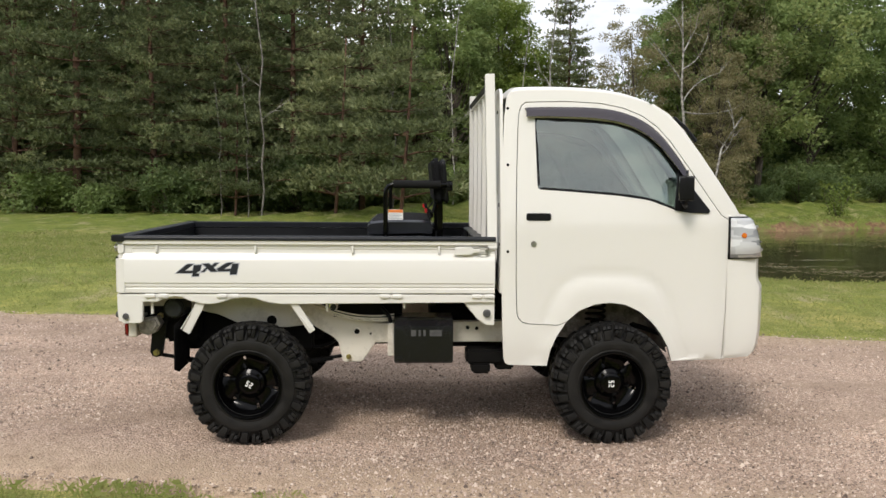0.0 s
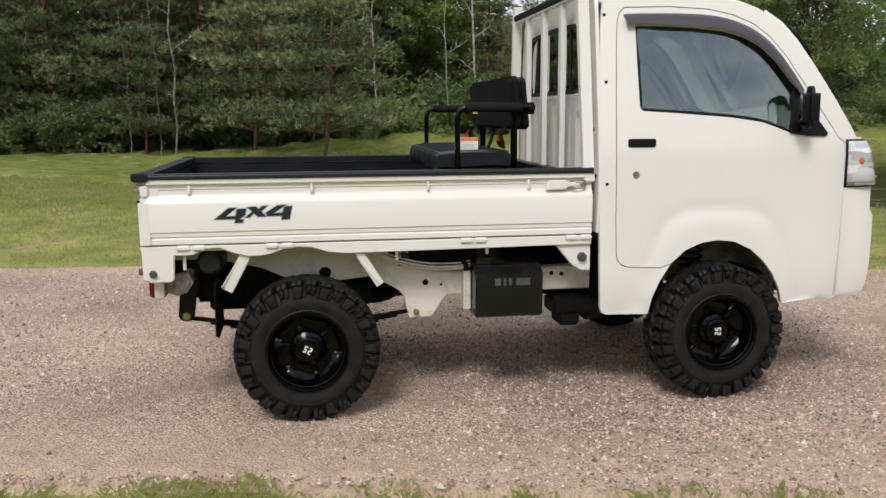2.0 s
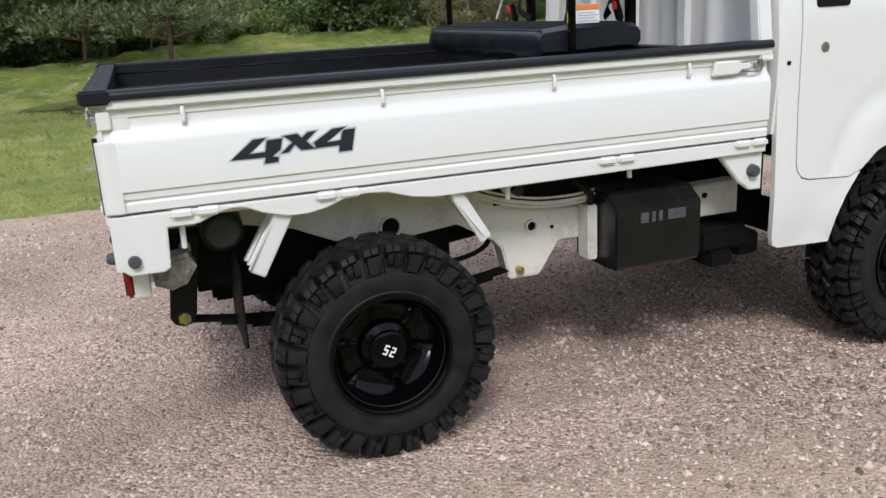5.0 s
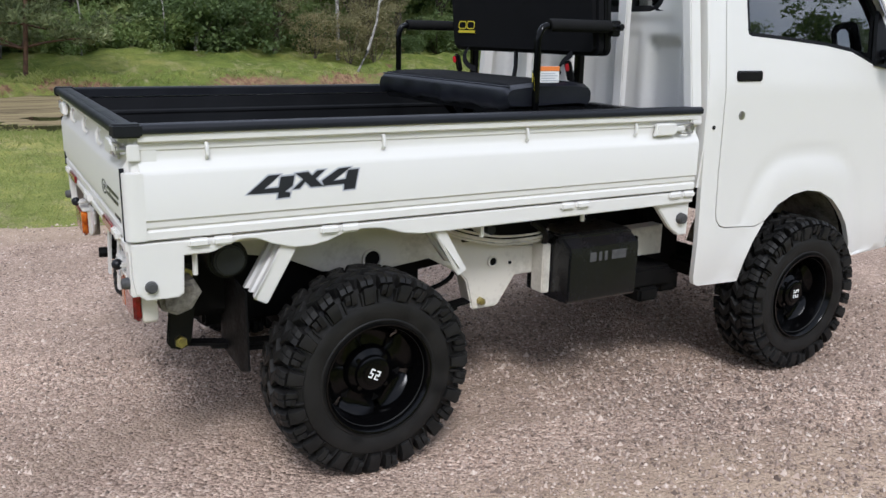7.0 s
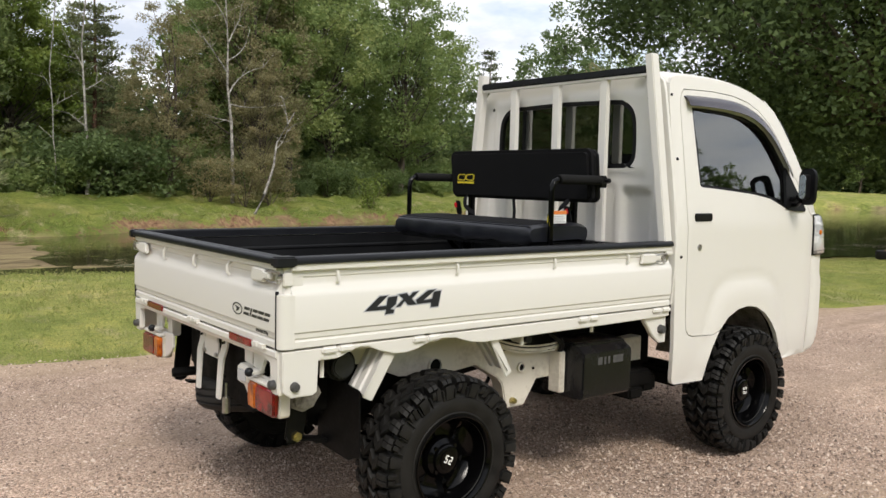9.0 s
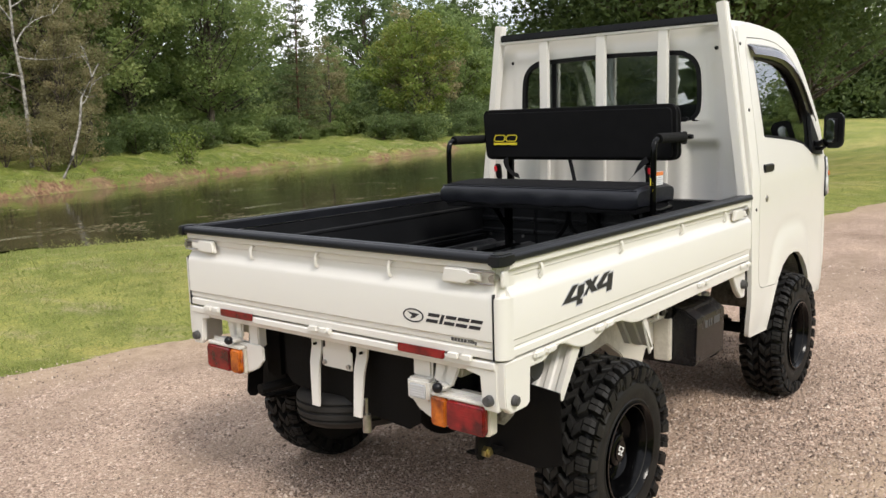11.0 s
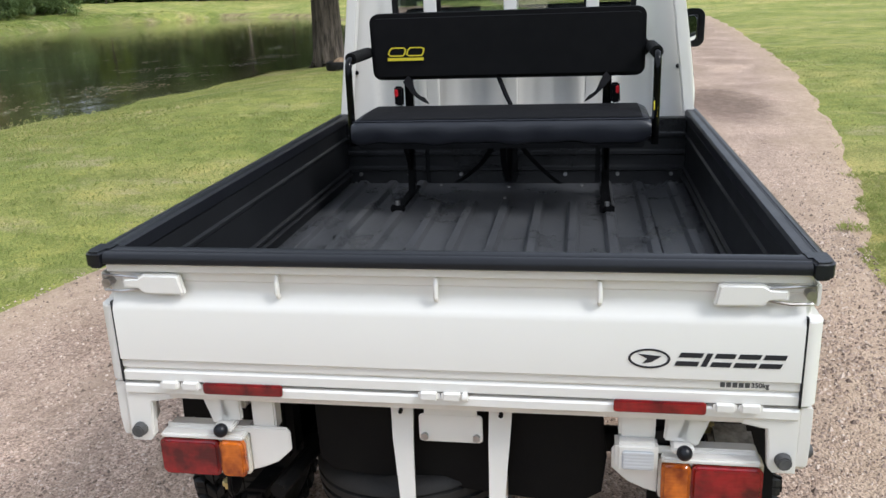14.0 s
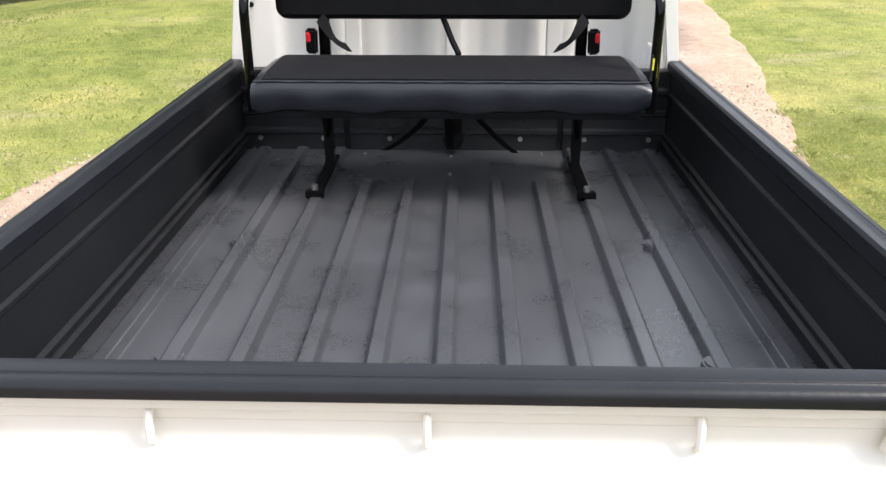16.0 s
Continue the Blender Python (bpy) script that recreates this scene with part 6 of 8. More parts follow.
for sgn in (-1, 1):
    bm = bmesh.new()
    rows = []
    for z, xm in ((0.992, 2.728), (1.06, 2.715), (1.13, 2.695), (1.185, 2.665), (1.200, 2.648)):
        w = half_width(2.488, z)
        row = []
        for k in range(15):
            s = 1.0 - 0.42 * k / 14
            e = max(0.0, 1 - s ** 8) ** (1 / 3)
            row.append((2.512 + (xm - 2.488) * e + 0.006, sgn * (w * s + 0.006), z))
        rows.append(row)
    grid(bm, rows)
    bmesh.ops.recalc_face_normals(bm, faces=bm.faces[:])
    lamp = part("headlight", bm, "lens_front", truck, "clear plastic headlight", 50)
    solid = lamp.modifiers.new("thickness", "SOLIDIFY")
    solid.thickness = 0.01
    bm = bmesh.new()
    rows = []
    for z, xm in ((0.984, 2.728), (1.06, 2.715), (1.13, 2.695), (1.19, 2.663), (1.208, 2.645)):
        w = half_width(2.488, z)
        row = []
        for k in range(15):
            s = 1.0 - 0.44 * k / 14
            e = max(0.0, 1 - s ** 8) ** (1 / 3)
            row.append((2.505 + (xm - 2.488) * e + 0.002, sgn * (w * s + 0.0025), z))
        rows.append(row)
    grid(bm, rows)
    bmesh.ops.recalc_face_normals(bm, faces=bm.faces[:])
    seal = part("headlight_seal", bm, "black_plastic", lamp, "dark gap round the headlight", 50)
    solid = seal.modifiers.new("thickness", "SOLIDIFY")
    solid.thickness = 0.006
    for z0, z1, xm, grey in ((1.022, 1.030, 2.722, "steel"), (1.068, 1.072, 2.714, "cap_grey"), (1.146, 1.156, 2.689, "steel")):
        bm = bmesh.new()
        rows = []
        for z in (z0, z1):
            w = half_width(2.488, z)
            row = []
            for k in range(2, 14):
                q = 1.0 - 0.42 * k / 14
                e = max(0.0, 1 - q ** 8) ** (1 / 3)
                row.append((2.515 + (xm - 2.488) * e + 0.008, sgn * (w * q + 0.009), z))
            rows.append(row)
        grid(bm, rows)
        bmesh.ops.recalc_face_normals(bm, faces=bm.faces[:])
        rib = part("lamp_rib", bm, grey, lamp, "bright reflector rib", 50)
        solid = rib.modifiers.new("thickness", "SOLIDIFY")
        solid.thickness = 0.003
    bm = bmesh.new()
    w = half_width(2.488, 1.1)
    cyl(bm, (2.592, sgn * (w - 0.022), 1.108), (2.592, sgn * (w - 0.0005), 1.108), 0.017, 0.014, 14, 0.003)
    part("indicator", bm, "lens_amber", lamp, "amber side indicator")

# rear wall of the cab: pressed panel with window opening
REAR = [(-0.715, 0.80)] + [(-half_width(1.31, z), z) for z in (0.95, 1.1, 1.3, 1.5, 1.65, 1.75)] + [(-0.625, 1.80), (-0.585, 1.835), (-0.52, 1.850), (0, 1.862)]
REAR = [(y, z + 0.055 * max(0.0, z - 1.335)) for y, z in REAR]
REAR = REAR + [(-y, z) for y, z in REAR[-2::-1]]
REAR_WIN = [(-0.490, 1.57), (-0.483, 1.660), (-0.458, 1.712), (-0.415, 1.742), (-0.35, 1.755), (0.0, 1.763), (0.35, 1.755), (0.415, 1.742), (0.458, 1.712), (0.483, 1.660), (0.490, 1.57), (0.490, 1.51), (0.483, 1.465), (0.458, 1.435), (0.415, 1.425), (-0.415, 1.425), (-0.458, 1.435), (-0.483, 1.465), (-0.490, 1.51)]


def rear_place(y, z, depth):
    x = 1.302 - 0.004 * math.cos(y * 2)
    s = abs(y)
    f = lambda a, b, v, w=0.03: float(ease((v - a) / w) * ease((b - v) / w))
    x += 0.032 * f(0.40, 0.585, s) * f(0.95, 1.335, z)
    for a in (0.02, 0.15, 0.28):
        x += 0.006 * f(a, a + 0.09, s, 0.018) * f(0.9, 1.36, z)
    x -= 0.010 * f(-0.555, 0.555, y, 0.035) * f(1.385, 1.81, z, 0.035)
    x += 0.10 * max(0, z - 1.80) ** 1.3 + 0.8 * max(0, s - 0.66) ** 2
    return (x + depth, y, z)


bm = bmesh.new()
sheet(bm, REAR, [REAR_WIN], rear_place, 0.017, 0.016)
rear_panel = part("cab_back", bm, "paint", truck, "white ribbed back wall of the cab", 50)
bm = bmesh.new()
ring = smooth_line(REAR_WIN, 3, True)
sheet(bm, ring, [grown(ring, -0.022)], lambda y, z, d: (1.289 + d, y, z), 0.5, 0.02)
part("window_seal", bm, "black_plastic", rear_panel, "black rubber window seal")
for y in (-0.30, 0.30):
    bm = bmesh.new()
    box(bm, 1.296, 1.306, y - 0.012, y + 0.012, 1.43, 1.745, 0.002)
    part("window_divider", bm, "black_plastic", rear_panel)
bm = bmesh.new()
sheet(bm, grown(ring, -0.015), [], lambda y, z, d: (1.300 + d, y, z), 0.1, 0.003)
g = part("rear_glass", bm, "dark_glass", rear_panel, "tinted rear window")
g.visible_shadow = False
for y, z in ((0.552, 1.752), (-0.552, 1.752), (-0.70, 1.055), (0.66, 1.26), (-0.66, 1.26)):
    bm = bmesh.new()
    x = rear_place(y, z, 0)[0]
    cyl(bm, (x + 0.004, y, z), (x - 0.004, y, z), 0.009, seg=12)
    part("panel_plug", bm, "black_plastic", rear_panel, "small black rubber plug")

# cab inside: floor, seats, wheel, dash
bm = bmesh.new()
box(bm, 1.33, 2.45, -0.66, 0.66, 0.76, 0.80, 0.01)
prism(bm, [(2.12, 0.80), (2.10, 1.10), (2.16, 1.20), (2.30, 1.225), (2.50, 1.19), (2.50, 0.80)], "y", -0.655, 0.655, 0.02, 3)
cabin = part("dashboard", bm, "interior", truck, "dark grey dashboard and cab floor")
for y in (-0.33, 0.33):
    bm = bmesh.new()
    prism(bm, [(1.50, 1.02), (1.36, 1.50), (1.42, 1.52), (1.50, 1.42), (1.62, 1.08), (1.98, 1.06), (2.0, 0.96), (1.55, 0.92)], "y", y - 0.22, y + 0.22, 0.03, 3)
    prism(bm, [(1.355, 1.54), (1.345, 1.68), (1.40, 1.69), (1.43, 1.54)], "y", y - 0.12, y + 0.12, 0.025, 3)
    part("cab_seat", bm, "interior", truck, "dark grey cab seat")
bm = bmesh.new()
wheel_pts = []
for k in range(29):
    a = 2 * math.pi * k / 28
    u, v = 0.19 * math.cos(a), 0.19 * math.sin(a)
    wheel_pts.append((2.02 - v * 0.55 * 1.0, -0.33 + u, 1.20 + v * 0.80))
tube(bm, wheel_pts, 0.014, 8)
cyl(bm, (2.02, -0.33, 1.20), (2.14, -0.33, 1.10), 0.03, seg=10)
obox(bm, (2.02, -0.50, 1.20), (2.02, -0.16, 1.20), 0.03, 0.02)
part("steering_wheel", bm, "black_plastic", truck, "black steering wheel")
bm = bmesh.new()
for s in (-1, 1):
    tube(bm, [(1.40, s * 0.665, 0.85), (1.385, s * 0.66, 1.30), (1.40, s * 0.62, 1.75)], 0.022, 6)
    tube(bm, [(2.42, s * 0.60, 1.20), (2.22, s * 0.60, 1.52), (2.06, s * 0.575, 1.74)], 0.020, 6)
    tube(bm, [(2.30, s * 0.575, 1.35), (2.17, s * 0.565, 1.50), (2.12, s * 0.56, 1.58)], 0.012, 6)
part("pillar_trim", bm, "trim_light", truck, "light grey inner pillar trim")

# ---- wheels ----
R_TYRE = 0.321


tyre_mesh = []


def make_tyre(hub, g):
    """Smooth sidewall, staggered centre blocks, split shoulder blocks and lugs that run down the side."""
    prof = [(0.158, 0.086), (0.166, 0.097), (0.174, 0.1005), (0.180, 0.1025), (0.183, 0.1055), (0.187, 0.1055), (0.190, 0.103), (0.206, 0.108), (0.222, 0.1095), (0.236, 0.1085), (0.2425, 0.1060), (0.246, 0.100), (0.262, 0.094), (0.280, 0.084), (0.289, 0.071), (0.291, 0.0)]
    full = prof + [(r, -y) for r, y in prof[-2::-1]]
    bm = bmesh.new()
    revolve(bm, full, (0, 0, 0), 80)
    n = 30
    step = 2 * math.pi / n

    def block(s, a, tops, bases, wa, wb, skew, taper=1.0):
        vt, vb = [], []
        for i, ((yt, rt), (yb, rb)) in enumerate(zip(tops, bases)):
            f = i / (len(tops) - 1)
            off, ta, tb = skew * f, wa * (1 + (taper - 1) * f), wb * (1 + (taper - 1) * f)
            vt.append([bm.verts.new((rt * math.cos(a + off + t), yt * s, rt * math.sin(a + off + t))) for t in (-ta, -ta * 0.82, ta * 0.82, ta)])
            for q in (vt[-1][0], vt[-1][3]):
                q.co.x, q.co.z, q.co.y = q.co.x * 0.990, q.co.z * 0.990, q.co.y - s * 0.0012 * f
            vb.append([bm.verts.new((rb * math.cos(a + off + t), yb * s, rb * math.sin(a + off + t))) for t in (-tb, tb)])
        made = []
        for i in range(len(tops) - 1):
            p, q = vt[i], vt[i + 1]
            for j in range(3):
                made.append(bm.faces.new((p[j], p[j + 1], q[j + 1], q[j])))
            made.append(bm.faces.new((p[0], q[0], vb[i + 1][0], vb[i][0])))
            made.append(bm.faces.new((p[3], vb[i][1], vb[i + 1][1], q[3])))
        made.append(bm.faces.new((*vt[0], vb[0][1], vb[0][0])))
        made.append(bm.faces.new((*vt[-1][::-1], vb[-1][0], vb[-1][1])))
        bmesh.ops.recalc_face_normals(bm, faces=made)

    for k in range(n):
        for s in (-1, 1):
            a = step * (k + (0.5 if s > 0 else 0.0)) + 0.018 * g.random()
            long = k % 2 == 0
            # centre blocks, two to a pitch, hooked against each other
            block(s, a, [(0.004, R_TYRE), (0.030, R_TYRE)], [(0.003, 0.289), (0.032, 0.289)], 0.060, 0.070, 0.085, 0.8)
            block(s, a + 0.52 * step, [(0.034, R_TYRE), (0.060, R_TYRE - 0.001)], [(0.032, 0.289), (0.062, 0.288)], 0.058, 0.068, -0.075, 1.15)
            # shoulder block, cut across by a sipe
            for d, w in ((-0.036, 0.033), (0.036, 0.033)):
                drop = 0.004 * g.random()
                block(s, a + d + 0.01, [(0.065, R_TYRE - 0.001), (0.092, R_TYRE - 0.005), (0.1085 - drop, R_TYRE - 0.017)], [(0.063, 0.287), (0.076, 0.283), (0.084, 0.276)], w, w + 0.008, 0.02)
            # side lug below it: long and short by turns, parted from the block by a notch
            reach = 0.248 if long else 0.262
            if long:
                block(s, a + 0.012, [(0.1125, 0.298), (0.1165, 0.281), (0.1120, reach)], [(0.084, 0.284), (0.090, 0.270), (0.096, reach - 0.002)], 0.068, 0.076, 0.022, 0.86)
            else:
                for d, w, r1 in ((-0.036, 0.030, reach), (0.036, 0.028, reach + 0.008)):
                    block(s, a + d + 0.012, [(0.1115, 0.299), (0.1140, 0.283), (0.1100, r1)], [(0.084, 0.284), (0.090, 0.272), (0.095, r1 - 0.002)], w, w + 0.007, 0.02)
            # thin rib on the sidewall between two lugs
            block(s, a + 0.5 * step, [(0.1030, 0.284), (0.1085, 0.262), (0.1095, 0.246)], [(0.083, 0.281), (0.095, 0.262), (0.1035, 0.244)], 0.010, 0.013, 0.015)
    bmesh.ops.scale(bm, vec=(0.99, 0.92, 0.99), verts=bm.verts[:])
    return part("tyre", bm, "rubber", hub, "chunky black mud-terrain tyre", 24)


def make_wheel(c, out, seed, spin):
    """out: +1 or -1, the way of the outer face along y."""
    g = random.Random(seed)
    hub = thing("wheel", "", "")
    hub.parent = truck
    hub.location = c
    if tyre_mesh:
        tyre = new("tyre", tyre_mesh[0])
        tyre.parent, tyre["label"] = hub, "chunky black mud-terrain tyre"
    else:
        tyre_mesh.append(make_tyre(hub, g).data)
    # rim: lip, deep barrel, spoked dish
    bm = bmesh.new()
    revolve(bm, [(0.158, out * 0.083), (0.163, out * 0.096), (0.168, out * 0.1025), (0.1735, out * 0.1035), (0.1745, out * 0.101), (0.170, out * 0.0975), (0.166, out * 0.097), (0.162, out * 0.088), (0.157, out * 0.070), (0.150, out * 0.055), (0.146, out * 0.02), (0.148, -out * 0.06), (0.158, -out * 0.09)], (0, 0, 0), 56)
    rim = part("rim", bm, "black_gloss", hub, "gloss black alloy rim", 35)
    bm = bmesh.new()
    revolve(bm, [(0.030, out * 0.056), (0.050, out * 0.055), (0.0545, out * 0.052), (0.057, out * 0.040), (0.074, out * 0.030), (0.082, out * 0.012), (0.020, out * 0.004)], (0, 0, 0), 40)
    for k in range(6):
        a = 2 * math.pi * k / 6 + 0.26
        ca, sa = math.cos(a), math.sin(a)
        rows = []
        for r, w, y, th in ((0.066, 0.036, 0.010, 0.024), (0.095, 0.050, 0.004, 0.022), (0.115, 0.058, 0.002, 0.02), (0.133, 0.064, 0.010, 0.02), (0.151, 0.076, 0.030, 0.018)):
            ring = []
            for t, yy in ((-w, y - 0.006), (-w * 0.65, y), (w * 0.65, y), (w, y - 0.006), (w, y - th), (-w, y - th)):
                ring.append((r * ca - t * sa, out * yy, r * sa + t * ca))
            rows.append(ring)
        grid(bm, rows, True)
    bmesh.ops.recalc_face_normals(bm, faces=bm.faces[:])
    part("spokes", bm, "black_gloss", hub, "six broad black spokes", 35)
    for k in range(4):
        bm = bmesh.new()
        a = 2 * math.pi * (k + 0.5) / 4
        cyl(bm, (0.060 * math.cos(a), out * 0.024, 0.060 * math.sin(a)), (0.060 * math.cos(a), out * 0.044, 0.060 * math.sin(a)), 0.009, seg=6)
        part("wheel_nut", bm, "black_gloss", hub)
    bm = bmesh.new()
    cyl(bm, (0, out * 0.050, 0), (0, out * 0.060, 0), 0.040, 0.037, 32, 0.003)
    cap = part("centre_cap", bm, "black_gloss", hub, "black centre cap with white mark")
    bm = bmesh.new()
    rot = Matrix.Rotation(spin, 4, "Y")
    for x0 in (-0.0175, 0.0035):
        for z0 in (-0.0150, -0.0025, 0.0100):
            box(bm, x0, x0 + 0.0140, out * 0.0600, out * 0.0606, z0, z0 + 0.0050, 0)
        for z0 in (-0.0100, 0.0025):
            right = (x0 < 0) == (z0 < 0)
            box(bm, x0 + (0.0092 if right else 0.0), x0 + (0.0140 if right else 0.0048), out * 0.0600, out * 0.0606, z0, z0 + 0.0075, 0)
    bmesh.ops.transform(bm, matrix=rot, verts=bm.verts[:])
    part("cap_mark", bm, "white_print", hub, "two small white marks", 0)
    # brake drum and hub behind
    bm = bmesh.new()
    cyl(bm, (0, -out * 0.07, 0), (0, out * 0.0, 0), 0.115, 0.12, 32, 0.006)
    part("brake_drum", bm, "dark", hub)
    return hub


for x, spin in ((0.0, 0.5), (1.9, 1.57)):
    make_wheel((x, -0.684, R_TYRE), -1, 5 + x, spin)
    make_wheel((x, 0.684, R_TYRE), 1, 9 + x, spin + 1)

# ---- guard frame behind the cab ----
for sgn in (-1, 1):
    bm = bmesh.new()
    obox(bm, (1.262, sgn * 0.712, 1.03), (1.250, sgn * 0.592, 1.945), 0.042, 0.05, 0.004, (1, 0, 0))
    part("guard_post", bm, "paint", truck, "white steel guard post")
for y in (0.325, 0.002, -0.320):
    bm = bmesh.new()
    box(bm, 1.236, 1.262, y - 0.025, y + 0.025, 1.02, 1.866, 0.004)
    part("guard_bar", bm, "paint", truck, "white upright guard bar")
bm = bmesh.new()
box(bm, 1.226, 1.266, -0.585, 0.585, 1.860, 1.894, 0.006)
bar = part("guard_top_bar", bm, "black_rail", truck, "black padded top bar of the guard")
bm = bmesh.new()
box(bm, 1.232, 1.262, -0.585, 0.585, 1.846, 1.8595, 0.003)
part("guard_top_strip", bm, "paint", bar)

# ---- decals ----


def letters(name, body, size, m, mat, parent, shear=0.0, fat=0.0, width=1.0, depth=0.0006):
    cu = bpy.data.curves.new(name, "FONT")
    cu.body, cu.size, cu.shear, cu.offset, cu.extrude = body, size, shear, fat, depth
    cu.align_x, cu.align_y = "CENTER", "CENTER"
    tmp = bpy.data.objects.new(name, cu)
    scene.collection.objects.link(tmp)
    dg = bpy.context.evaluated_depsgraph_get()
    me = bpy.data.meshes.new_from_object(tmp.evaluated_get(dg))
    bpy.data.objects.remove(tmp)
    me.transform(m @ Matrix.Diagonal((width, 1, 1, 1)))
    return part_mesh(name, me, mat, parent, angle=0)


# the side lettering "4x4", drawn as slanted strokes with a grey edge
GLYPHS = [[(55, 182), (165, 88), (228, 84), (143, 157), (216, 153), (228, 97), (300, 92), (288, 148), (247, 178), (276, 184), (271, 208), (208, 212), (215, 180)],
          [(306, 82), (372, 76), (392, 98), (422, 72), (465, 68), (412, 116), (450, 158), (385, 160), (356, 130), (325, 165), (288, 168), (345, 116)],
          [(445, 128), (540, 66), (607, 60), (508, 132), (576, 126), (590, 76), (650, 72), (628, 182), (566, 186), (568, 152), (458, 156)]]
glyphs = [[(-0.208 + (u - 352) / 605 * 0.328, 0.925 + (132 + (u - 352) * -0.018 - v) * 0.00051) for u, v in g] for g in GLYPHS]
for g in glyphs:
    bm = bmesh.new()
    sheet(bm, g, [], lambda u, v, d: (u, -0.7374 + d, v), 0.5, 0.0008)
    part("decal_letter", bm, "stripe", gate_r, "black slanted lettering", 0)
    bm = bmesh.new()
    sheet(bm, grown(g, 0.0042), [], lambda u, v, d: (u, -0.7366 + d, v), 0.5, 0.0004)
    part("decal_edge", bm, "decal_grey", gate_r, "grey lettering edge", 0)


def flat_poly(bm, pts, x, th=0.0008):
    prism(bm, pts, "x", x, x - th, 0)


GX = TAIL - 0.0012
y = -0.470
for wd in (0.043, 0.011, 0.037, 0.040, 0.040):
    for z0, z1 in ((0.8805, 0.8905), (0.8985, 0.9085)) if wd > 0.02 else ((0.8805, 0.9085),):
        a, b = 0.006 - (z0 - 0.8805) * 0.43, 0.006 - (z1 - 0.8805) * 0.43
        bm = bmesh.new()
        flat_poly(bm, [(y + a, z0), (y - wd + a, z0), (y - wd + b, z1), (y + b, z1)], GX)
        part("badge_bar", bm, "stripe", tailgate, "slanted dark badge bar", 0)
    y -= wd + 0.0062
bm = bmesh.new()
outer = [(-0.4165 + 0.040 * math.cos(a), 0.894 + 0.0208 * math.sin(a)) for a in (2 * math.pi * k / 40 for k in range(40))]
inner = [(-0.4165 + 0.0352 * math.cos(a), 0.894 + 0.0168 * math.sin(a)) for a in (2 * math.pi * k / 40 for k in range(40))]
sheet(bm, outer, [inner], lambda u, v, d: (GX - 0.001 + d, u, v), 0.5, 0.001)
badge = part("emblem", bm, "stripe", tailgate, "dark oval emblem ring", 0)
bm = bmesh.new()
flat_poly(bm, [(-0.394, 0.9035), (-0.4395, 0.8995), (-0.421, 0.8865), (-0.403, 0.883), (-0.4125, 0.8935)], GX)
part("emblem_wedge", bm, "stripe", badge, angle=0)
bm = bmesh.new()
for k in range(5):
    flat_poly(bm, [(-0.553 - 0.0115 * k, 0.8360), (-0.553 - 0.0115 * k - 0.009, 0.8360), (-0.553 - 0.0115 * k - 0.009, 0.8460), (-0.553 - 0.0115 * k, 0.8460)], TAIL + 0.0044)
part("payload_mark", bm, "grey_rubber", tailgate, "row of small dark marks", 0)
rear_m = Matrix.Translation((TAIL + 0.0040, -0.627, 0.8410)) @ Matrix.Rotation(radians(-90), 4, "Z") @ Matrix.Rotation(radians(90), 4, "X")
letters("payload_lettering", "350kg", 0.0145, rear_m, "grey_rubber", tailgate, 0, 0.0003, 0.95)

